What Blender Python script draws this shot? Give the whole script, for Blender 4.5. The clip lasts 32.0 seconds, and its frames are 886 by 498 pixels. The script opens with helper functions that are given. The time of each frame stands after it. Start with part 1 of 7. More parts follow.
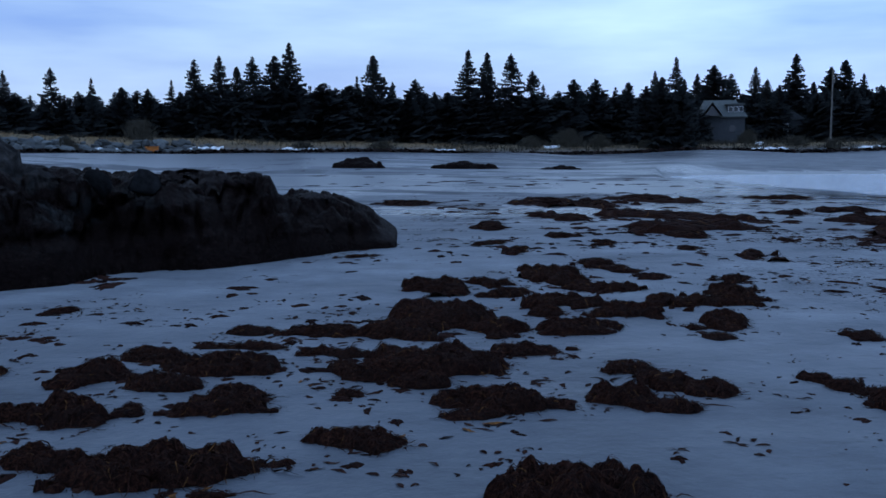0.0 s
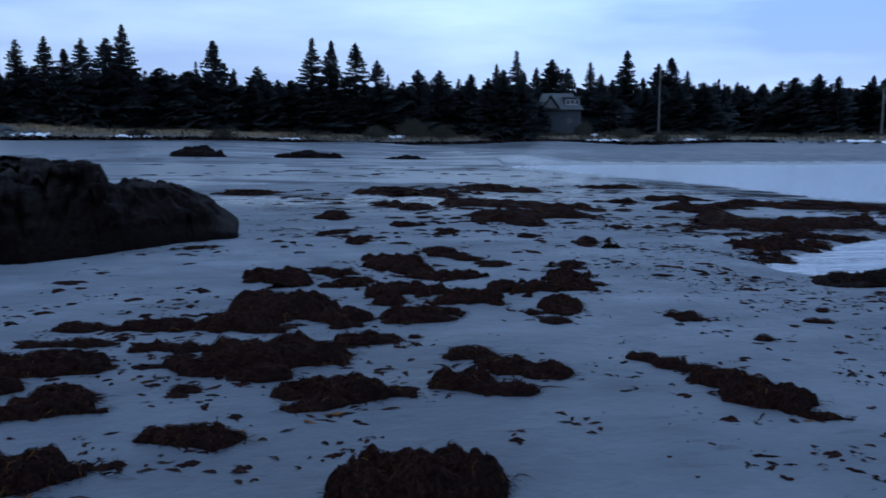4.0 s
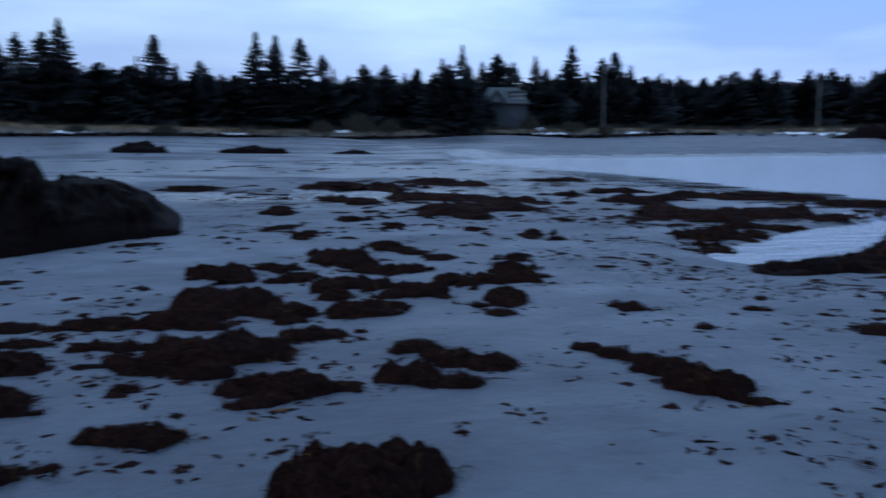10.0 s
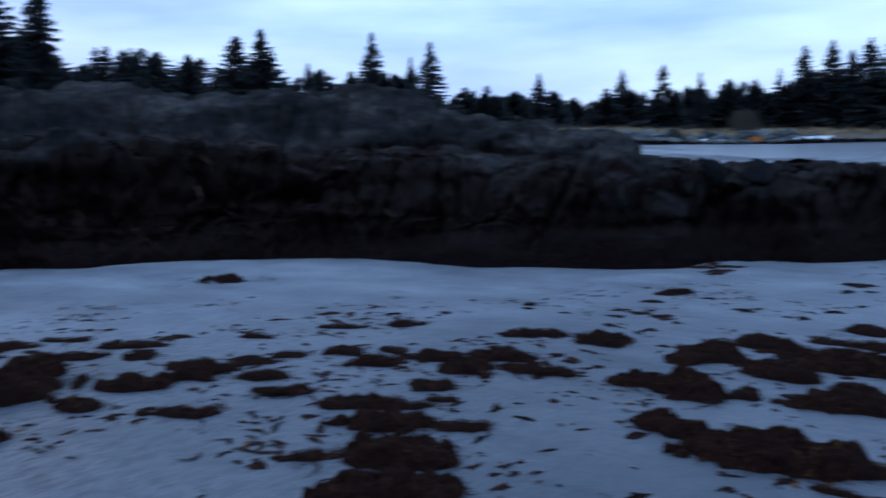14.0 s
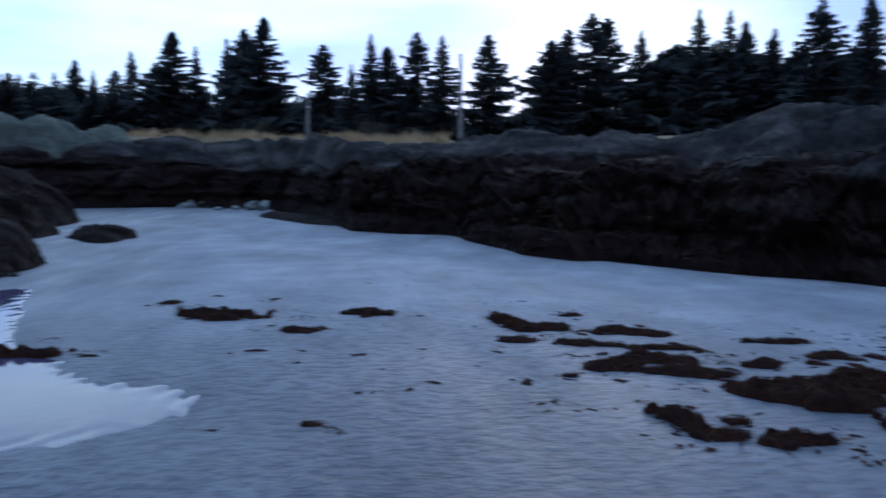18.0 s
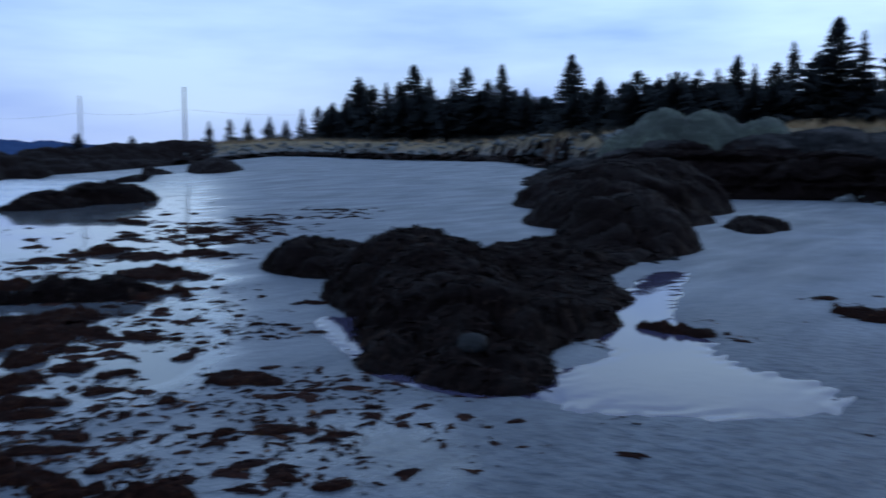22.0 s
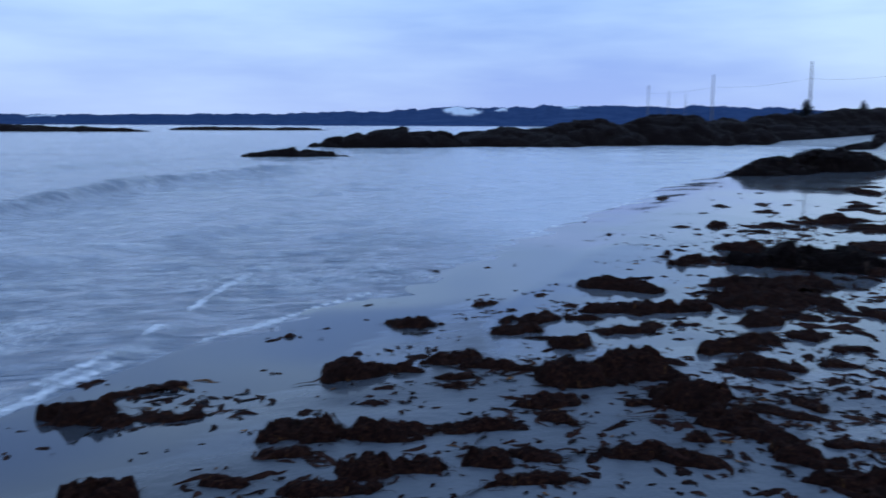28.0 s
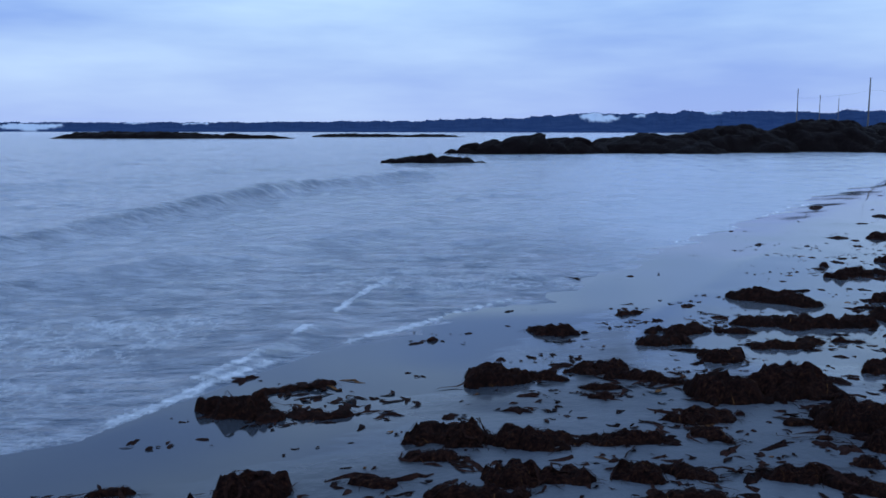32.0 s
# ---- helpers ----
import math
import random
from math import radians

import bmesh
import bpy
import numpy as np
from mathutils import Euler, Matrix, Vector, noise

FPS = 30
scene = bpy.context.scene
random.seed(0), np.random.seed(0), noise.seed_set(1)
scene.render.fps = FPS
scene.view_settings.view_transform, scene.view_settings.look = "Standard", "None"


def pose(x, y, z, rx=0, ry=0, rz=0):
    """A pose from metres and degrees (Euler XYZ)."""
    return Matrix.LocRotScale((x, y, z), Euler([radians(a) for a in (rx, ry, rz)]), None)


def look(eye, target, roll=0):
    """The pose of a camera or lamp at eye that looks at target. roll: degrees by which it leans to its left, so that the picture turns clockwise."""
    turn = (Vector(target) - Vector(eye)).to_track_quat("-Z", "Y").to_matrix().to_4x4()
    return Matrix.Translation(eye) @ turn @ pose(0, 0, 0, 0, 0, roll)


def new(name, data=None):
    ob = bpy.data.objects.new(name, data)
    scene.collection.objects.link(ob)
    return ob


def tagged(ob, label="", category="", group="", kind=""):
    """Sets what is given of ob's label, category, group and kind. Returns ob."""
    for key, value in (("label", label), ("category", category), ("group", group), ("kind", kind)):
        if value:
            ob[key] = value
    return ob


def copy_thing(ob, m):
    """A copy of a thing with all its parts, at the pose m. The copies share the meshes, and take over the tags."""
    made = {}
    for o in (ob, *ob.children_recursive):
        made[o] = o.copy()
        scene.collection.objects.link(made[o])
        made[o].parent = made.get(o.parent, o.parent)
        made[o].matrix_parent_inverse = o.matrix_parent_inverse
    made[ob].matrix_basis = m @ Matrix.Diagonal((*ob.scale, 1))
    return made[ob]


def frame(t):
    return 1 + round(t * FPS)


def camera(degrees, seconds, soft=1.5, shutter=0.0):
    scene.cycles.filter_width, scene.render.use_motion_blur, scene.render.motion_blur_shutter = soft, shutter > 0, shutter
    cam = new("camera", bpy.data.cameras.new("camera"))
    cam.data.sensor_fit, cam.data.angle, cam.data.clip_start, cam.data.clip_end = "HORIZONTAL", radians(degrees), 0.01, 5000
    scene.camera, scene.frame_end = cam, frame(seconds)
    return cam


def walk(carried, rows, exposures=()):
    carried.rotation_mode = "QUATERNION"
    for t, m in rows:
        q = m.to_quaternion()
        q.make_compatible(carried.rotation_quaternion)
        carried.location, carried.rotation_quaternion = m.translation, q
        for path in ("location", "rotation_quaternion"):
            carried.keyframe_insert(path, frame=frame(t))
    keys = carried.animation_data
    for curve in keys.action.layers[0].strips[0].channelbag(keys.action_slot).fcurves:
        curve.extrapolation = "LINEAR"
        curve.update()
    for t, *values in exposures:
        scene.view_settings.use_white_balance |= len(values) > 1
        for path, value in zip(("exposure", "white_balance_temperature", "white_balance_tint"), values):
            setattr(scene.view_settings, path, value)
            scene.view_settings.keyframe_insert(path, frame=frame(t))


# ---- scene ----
cam = camera(53.44, 32.0, soft=1.6, shutter=1.0)
# seconds, place, and turn of the camera
ROWS = [
    (0.0, 0.000, -0.000, 1.568, 84.02, 0.31, -3.49),
    (0.5, -0.001, 0.009, 1.567, 83.89, 0.24, -3.65),
    (1.0, 0.001, 0.010, 1.564, 83.68, 0.14, -3.87),
    (1.5, 0.006, 0.005, 1.567, 83.56, 0.19, -4.38),
    (2.0, 0.014, 0.003, 1.564, 83.49, 0.14, -5.18),
    (2.5, 0.028, 0.017, 1.563, 83.26, 0.25, -7.61),
    (3.0, 0.031, 0.018, 1.565, 83.42, 0.02, -10.20),
    (3.5, 0.035, 0.018, 1.563, 83.45, -0.10, -11.78),
    (5.5, 0.062, 0.031, 1.554, 83.28, -0.08, -19.88),
    (6.0, 0.077, 0.045, 1.554, 83.46, 0.04, -21.97),
    (6.5, 0.081, 0.028, 1.554, 83.19, 0.00, -23.79),
    (7.0, 0.093, 0.032, 1.552, 82.84, -0.04, -25.84),
    (7.5, 0.099, 0.027, 1.547, 82.37, -0.04, -27.06),
    (8.0, 0.097, 0.027, 1.550, 82.41, 0.11, -27.45),
    (8.5, 0.095, 0.023, 1.550, 82.61, 0.06, -27.31),
    (9.0, 0.077, 0.034, 1.551, 82.72, 0.09, -25.33),
    (9.5, 0.072, 0.026, 1.551, 82.62, 0.06, -21.65),
    (10.0, 0.072, 0.022, 1.550, 82.98, 0.18, -16.87),
    (10.5, 0.043, -0.004, 1.551, 82.94, 0.41, -10.76),
    (11.0, 0.032, -0.006, 1.547, 82.90, 0.12, -4.95),
    (11.5, 0.022, 0.034, 1.534, 82.74, 0.52, 2.32),
    (12.0, 0.012, 0.019, 1.534, 82.82, 0.88, 9.23),
    (12.5, -0.009, 0.007, 1.542, 82.89, 0.75, 15.17),
    (13.0, -0.064, -0.021, 1.547, 83.65, 0.49, 21.40),
    (13.5, -0.118, -0.066, 1.546, 83.87, 0.50, 27.62),
    (14.0, -0.151, -0.148, 1.556, 83.81, 0.83, 34.06),
    (14.5, -0.217, -0.176, 1.551, 83.75, 0.81, 40.65),
    (16.5, -0.289, -0.349, 1.543, 85.31, 0.60, 63.76),
    (17.0, -0.275, -0.398, 1.530, 85.78, -0.91, 70.12),
    (17.5, -0.232, -0.388, 1.537, 84.95, -0.60, 78.00),
    (18.0, -0.196, -0.374, 1.546, 85.13, -0.21, 83.55),
    (18.5, -0.167, -0.380, 1.559, 85.00, -0.06, 89.08),
    (19.0, -0.155, -0.375, 1.559, 85.47, 0.07, 93.43),
    (19.5, -0.144, -0.374, 1.554, 85.44, 0.22, 97.47),
    (20.0, -0.154, -0.390, 1.547, 85.42, 0.13, 102.66),
    (20.5, -0.133, -0.391, 1.544, 85.09, 0.01, 108.62),
    (21.0, -0.147, -0.398, 1.536, 85.15, -0.05, 113.75),
    (21.5, -0.133, -0.413, 1.529, 85.00, 0.03, 118.32),
    (22.0, -0.083, -0.438, 1.536, 84.42, -0.35, 124.16),
    (22.5, -0.037, -0.484, 1.540, 84.82, 0.06, 128.55),
    (23.0, 0.008, -0.520, 1.540, 84.97, 0.30, 132.57),
    (23.5, 0.035, -0.570, 1.534, 85.02, 0.07, 135.67),
    (24.0, 0.073, -0.612, 1.524, 84.40, -1.21, 139.49),
    (24.5, 0.098, -0.667, 1.516, 84.06, -1.84, 142.57),
    (25.0, 0.128, -0.691, 1.507, 83.24, -2.38, 145.45),
    (25.5, 0.137, -0.683, 1.511, 83.51, -2.55, 149.74),
    (27.5, 0.087, -0.599, 1.545, 82.14, 0.04, 165.70),
    (28.0, 0.083, -0.561, 1.550, 82.01, -0.25, 168.66),
    (28.5, 0.105, -0.570, 1.550, 81.68, -0.47, 173.11),
    (29.0, 0.145, -0.599, 1.547, 82.11, -0.17, 176.15),
    (29.5, 0.149, -0.599, 1.552, 82.43, -0.71, 176.46),
    (30.0, 0.145, -0.600, 1.552, 82.89, -0.87, 176.26),
    (30.5, 0.151, -0.611, 1.540, 82.62, -0.86, 176.19),
    (31.0, 0.153, -0.630, 1.535, 82.33, -0.10, 176.79),
    (31.5, 0.151, -0.625, 1.538, 82.39, -0.05, 177.10),
    (32.0, 0.158, -0.606, 1.540, 82.41, -0.10, 177.38),
]
EXPOSURES = [(0, 0.05), (9, 0.05), (11.0, -0.05), (12, 0.05), (13, 0.36), (14, 0.54), (16, 0.78), (18, 0.64), (20, 0.1), (22, 0.1), (23, 0.1), (28, 0.1), (32, 0.02)]
walk(cam, [(t, pose(x, y, z, rx, ry, rz)) for t, x, y, z, rx, ry, rz in ROWS], EXPOSURES)

# ---- world and sun: dusk under a thin overcast ----
SUN_AZ, SUN_EL = 75.0, 6.0
world = bpy.data.worlds.new("dusk_sky")
scene.world = world
world.use_nodes = True
wn, wl = world.node_tree.nodes, world.node_tree.links
wn.clear()
w_out, w_bg = wn.new("ShaderNodeOutputWorld"), wn.new("ShaderNodeBackground")
w_sky = wn.new("ShaderNodeTexSky")
w_sky.sky_type, w_sky.sun_disc = "NISHITA", False
w_sky.sun_elevation, w_sky.sun_rotation = radians(SUN_EL), radians(-SUN_AZ)
w_tc, w_map, w_noise, w_ramp, w_mix = (wn.new("ShaderNode" + k) for k in ("TexCoord", "Mapping", "TexNoise", "ValToRGB", "Mix"))
w_map.inputs["Scale"].default_value = (1.3, 1.3, 7.0)
w_noise.inputs["Scale"].default_value, w_noise.inputs["Detail"].default_value, w_noise.inputs["Roughness"].default_value = 1.7, 5.0, 0.5
w_ramp.color_ramp.elements[0].position, w_ramp.color_ramp.elements[0].color = 0.36, (0.25, 0.435, 0.92, 1)
w_ramp.color_ramp.elements[1].position, w_ramp.color_ramp.elements[1].color = 0.69, (0.56, 0.81, 1.13, 1)
w_mix.data_type, w_mix.inputs["Factor"].default_value = "RGBA", 0.93
w_mul = wn.new("ShaderNodeVectorMath")
w_mul.operation, w_mul.inputs[1].default_value = "SCALE", (0, 0, 0)
w_mul.inputs["Scale"].default_value = 0.10
w_sep, w_hor, w_lil = wn.new("ShaderNodeSeparateXYZ"), wn.new("ShaderNodeMapRange"), wn.new("ShaderNodeMix")
w_hor.inputs["From Min"].default_value, w_hor.inputs["From Max"].default_value = 0.0, 0.14
w_hor.inputs["To Min"].default_value, w_hor.inputs["To Max"].default_value = 0.45, 0.0
w_lil.data_type = "RGBA"
w_lil.inputs[7].default_value = (0.46, 0.53, 0.89, 1)
wl.new(w_tc.outputs["Generated"], w_map.inputs[0])
wl.new(w_map.outputs[0], w_noise.inputs["Vector"])
wl.new(w_noise.outputs["Fac"], w_ramp.inputs[0])
wl.new(w_sky.outputs[0], w_mul.inputs[0])
wl.new(w_mul.outputs[0], w_mix.inputs[6])
wl.new(w_ramp.outputs[0], w_mix.inputs[7])
wl.new(w_tc.outputs["Generated"], w_sep.inputs[0])
wl.new(w_sep.outputs[2], w_hor.inputs[0])
wl.new(w_hor.outputs[0], w_lil.inputs["Factor"])
wl.new(w_mix.outputs[2], w_lil.inputs[6])
w_up = wn.new("ShaderNodeMapRange")
w_up.inputs["From Min"].default_value, w_up.inputs["From Max"].default_value = 0.1, 1.0
w_up.inputs["To Min"].default_value, w_up.inputs["To Max"].default_value = 1.0, 1.25
wl.new(w_sep.outputs[2], w_up.inputs[0])
lit = w_up.outputs[0]
for g_az, g_el, wide, gain in ((92, 16, 0.80, 0.22), (-30, 15, 0.86, 0.27)):
    w_dot, w_lobe, w_gain = wn.new("ShaderNodeVectorMath"), wn.new("ShaderNodeMapRange"), wn.new("ShaderNodeMath")
    w_dot.operation, w_gain.operation, w_lobe.interpolation_type = "DOT_PRODUCT", "ADD", "SMOOTHSTEP"
    w_dot.inputs[1].default_value = (-math.sin(radians(g_az)) * math.cos(radians(g_el)), math.cos(radians(g_az)) * math.cos(radians(g_el)), math.sin(radians(g_el)))
    w_lobe.inputs["From Min"].default_value, w_lobe.inputs["From Max"].default_value, w_lobe.inputs["To Max"].default_value = wide, 1.0, gain
    wl.new(w_tc.outputs["Generated"], w_dot.inputs[0]), wl.new(w_dot.outputs["Value"], w_lobe.inputs[0])
    wl.new(lit, w_gain.inputs[0]), wl.new(w_lobe.outputs[0], w_gain.inputs[1])
    lit = w_gain.outputs[0]
wl.new(lit, w_bg.inputs[1])
wl.new(w_lil.outputs[2], w_bg.inputs[0])
wl.new(w_bg.outputs[0], w_out.inputs[0])
sun = new("sun", bpy.data.lights.new("sun", "SUN"))
sun.data.energy, sun.data.angle, sun.data.color = 0.22, radians(25), (1.0, 0.93, 0.86)
sun.matrix_world = look((-60 * math.sin(radians(SUN_AZ)), 60 * math.cos(radians(SUN_AZ)), 60 * math.tan(radians(14))), (0, 0, 0))

# ---- materials ----


def material(name, roughness=0.8, **kw):
    m = bpy.data.materials.new(name)
    m.use_nodes = True
    b = m.node_tree.nodes["Principled BSDF"]
    b.inputs["Roughness"].default_value = roughness
    for k, v in kw.items():
        b.inputs[k].default_value = v
    return m, m.node_tree.nodes, m.node_tree.links, b


def noise_tex(n, l, scale, detail=4.0, rough=0.55, stretch=None, coords="Object"):
    tc, t = n.new("ShaderNodeTexCoord"), n.new("ShaderNodeTexNoise")
    t.inputs["Scale"].default_value, t.inputs["Detail"].default_value, t.inputs["Roughness"].default_value = scale, detail, rough
    src = tc.outputs[coords]
    if stretch:
        mp = n.new("ShaderNodeMapping")
        mp.inputs["Scale"].default_value = stretch[:3]
        if len(stretch) > 3:
            mp.inputs["Rotation"].default_value = (0, 0, radians(stretch[3]))
        l.new(src, mp.inputs[0])
        src = mp.outputs[0]
    l.new(src, t.inputs["Vector"])
    return t


def ramp(n, l, src, *stops):
    r = n.new("ShaderNodeValToRGB")
    e = r.color_ramp.elements
    while len(e) < len(stops):
        e.new(0.5)
    for k, (p, c) in enumerate(stops):
        e[k].position, e[k].color = p, (*c, 1) if len(c) == 3 else c
    l.new(src, r.inputs[0])
    return r


def mix(n, l, fac, a, b):
    m = n.new("ShaderNodeMix")
    m.data_type = "RGBA"
    for sock, v in ((m.inputs[0], fac), (m.inputs[6], a), (m.inputs[7], b)):
        if isinstance(v, tuple):
            sock.default_value = (*v, 1)
        elif isinstance(v, (float, int)):
            sock.default_value = v if sock == m.inputs[0] else (v, v, v, 1)
        else:
            l.new(v, sock)
    return m.outputs[2]


def scalar(n, l, op, a, b=0.0):
    m = n.new("ShaderNodeMath")
    m.operation = op
    for sock, v in ((m.inputs[0], a), (m.inputs[1], b)):
        if isinstance(v, (float, int)):
            sock.default_value = v
        else:
            l.new(v, sock)
    return m.outputs[0]


def bump(n, l, height, strength, distance, b, under=None):
    k = n.new("ShaderNodeBump")
    k.inputs["Strength"].default_value, k.inputs["Distance"].default_value = strength, distance
    l.new(height, k.inputs["Height"])
    if under:
        l.new(under, k.inputs["Normal"])
    if b:
        l.new(k.outputs[0], b.inputs["Normal"])
    return k.outputs[0]


def attribute(n, name):
    a = n.new("ShaderNodeAttribute")
    a.attribute_name = name
    return a.outputs["Fac"]


def make_sand():
    m, n, l, b = material("sand_and_turf", 0.8)
    wet, turf, rip = attribute(n, "wet"), attribute(n, "turf"), attribute(n, "ripple")
    grain, blotch, streak = noise_tex(n, l, 260, 3), noise_tex(n, l, 1.3, 5), noise_tex(n, l, 0.9, 5, 0.6, (0.35, 1.6, 1, 12))
    dry = ramp(n, l, blotch.outputs[0], (0.3, (0.090, 0.103, 0.123)), (0.7, (0.137, 0.153, 0.177)))
    broad = noise_tex(n, l, 0.32, 5, 0.6, (1, 1.7, 1, 20))
    tone = ramp(n, l, broad.outputs[0], (0.35, (0.55, 0.56, 0.58)), (0.62, (1, 1, 1)))
    salt = ramp(n, l, grain.outputs[0], (0.35, (0.72, 0.72, 0.72)), (0.65, (1.06, 1.06, 1.06)))
    fine = n.new("ShaderNodeMix")
    fine.data_type, fine.blend_type, fine.inputs[0].default_value = "RGBA", "MULTIPLY", 1.0
    l.new(tone.outputs[0], fine.inputs[6]), l.new(salt.outputs[0], fine.inputs[7])
    mul = n.new("ShaderNodeMix")
    mul.data_type, mul.blend_type, mul.inputs[0].default_value = "RGBA", "MULTIPLY", 1.0
    l.new(dry.outputs[0], mul.inputs[6]), l.new(fine.outputs[2], mul.inputs[7])
    wetfac = scalar(n, l, "ADD", wet, scalar(n, l, "MULTIPLY", scalar(n, l, "SUBTRACT", streak.outputs[0], 0.5), 0.9))
    cl = n.new("ShaderNodeClamp")
    l.new(wetfac, cl.inputs[0])
    pale = n.new("ShaderNodeMix")
    pale.data_type, pale.blend_type, pale.inputs[0].default_value = "RGBA", "MULTIPLY", 1.0
    l.new(mul.outputs[2], pale.inputs[6]), l.new(ramp(n, l, wet, (0.0, (2.0, 1.94, 1.83)), (0.28, (1, 1, 1))).outputs[0], pale.inputs[7])
    sand = mix(n, l, cl.outputs[0], pale.outputs[2], (0.078, 0.087, 0.099))
    # short shadows of low ripple marks, painted as dark dashes
    dash_shadow = noise_tex(n, l, 5.0, 4, 0.6, (0.45, 1.5, 1, 15))
    sand = mix(n, l, scalar(n, l, "MULTIPLY", ramp(n, l, dash_shadow.outputs[0], (0.60, (0, 0, 0)), (0.72, (1, 1, 1))).outputs[0], 0.55), sand, (0.042, 0.047, 0.056))
    sand = mix(n, l, attribute(n, "soak"), sand, (0.036, 0.041, 0.049))
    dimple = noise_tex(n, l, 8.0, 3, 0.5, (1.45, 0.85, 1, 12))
    # ripple shading put into the colour: the bump's wet hollows drawn darker
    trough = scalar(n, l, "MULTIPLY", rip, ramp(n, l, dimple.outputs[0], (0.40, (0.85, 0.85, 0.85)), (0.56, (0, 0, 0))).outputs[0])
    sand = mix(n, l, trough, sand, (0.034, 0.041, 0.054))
    g1, g2 = noise_tex(n, l, 0.5, 6, 0.6), noise_tex(n, l, 9, 5, 0.7)
    straw = mix(n, l, ramp(n, l, g1.outputs[0], (0.4, (0, 0, 0)), (0.6, (1, 1, 1))).outputs[0], (0.20, 0.135, 0.07), (0.085, 0.075, 0.045))
    straw = mix(n, l, ramp(n, l, g2.outputs[0], (0.35, (0, 0, 0)), (0.7, (1, 1, 1))).outputs[0], straw, (0.21, 0.155, 0.10))
    l.new(mix(n, l, turf, sand, straw), b.inputs["Base Color"])
    rg = n.new("ShaderNodeMapRange")
    rg.inputs["To Min"].default_value, rg.inputs["To Max"].default_value = 0.70, 0.10
    l.new(cl.outputs[0], rg.inputs[0])
    l.new(mix(n, l, turf, rg.outputs[0], 0.95), b.inputs["Roughness"])
    film = ramp(n, l, cl.outputs[0], (0.55, (0, 0, 0)), (0.85, (1, 1, 1)))
    l.new(scalar(n, l, "MULTIPLY", film.outputs[0], scalar(n, l, "SUBTRACT", 1.0, turf)), b.inputs["Coat Weight"])
    l.new(scalar(n, l, "SUBTRACT", 0.2, scalar(n, l, "MULTIPLY", film.outputs[0], 0.2)), b.inputs["Specular IOR Level"])
    b.inputs["Coat IOR"].default_value = 1.36
    l.new(mix(n, l, attribute(n, "flats"), 0.07, 0.32), b.inputs["Coat Roughness"])
    tc, mp, wv = n.new("ShaderNodeTexCoord"), n.new("ShaderNodeMapping"), n.new("ShaderNodeTexWave")
    mp.inputs["Rotation"].default_value = (0, 0, radians(20))
    wv.inputs["Scale"].default_value, wv.inputs["Distortion"].default_value, wv.inputs["Detail"].default_value, wv.inputs["Detail Scale"].default_value = 3.2, 5.0, 3.0, 1.6
    wv.bands_direction = "Y"
    l.new(tc.outputs["Object"], mp.inputs[0]), l.new(mp.outputs[0], wv.inputs[0])
    rh = scalar(n, l, "MULTIPLY", scalar(n, l, "ADD", scalar(n, l, "MULTIPLY", wv.outputs["Fac"], 0.05), scalar(n, l, "MULTIPLY", dimple.outputs[0], 1.6)), rip)
    lump = noise_tex(n, l, 7, 5, 0.55)
    n1 = bump(n, l, rh, 1.0, 0.024, None)
    lumps = scalar(n, l, "MULTIPLY", lump.outputs[0], scalar(n, l, "SUBTRACT", 1.0, scalar(n, l, "MULTIPLY", cl.outputs[0], 0.93)))
    n2 = bump(n, l, lumps, 0.8, 0.03, None, n1)
    bump(n, l, grain.outputs[0], 0.25, 0.002, b, n2)
    return m


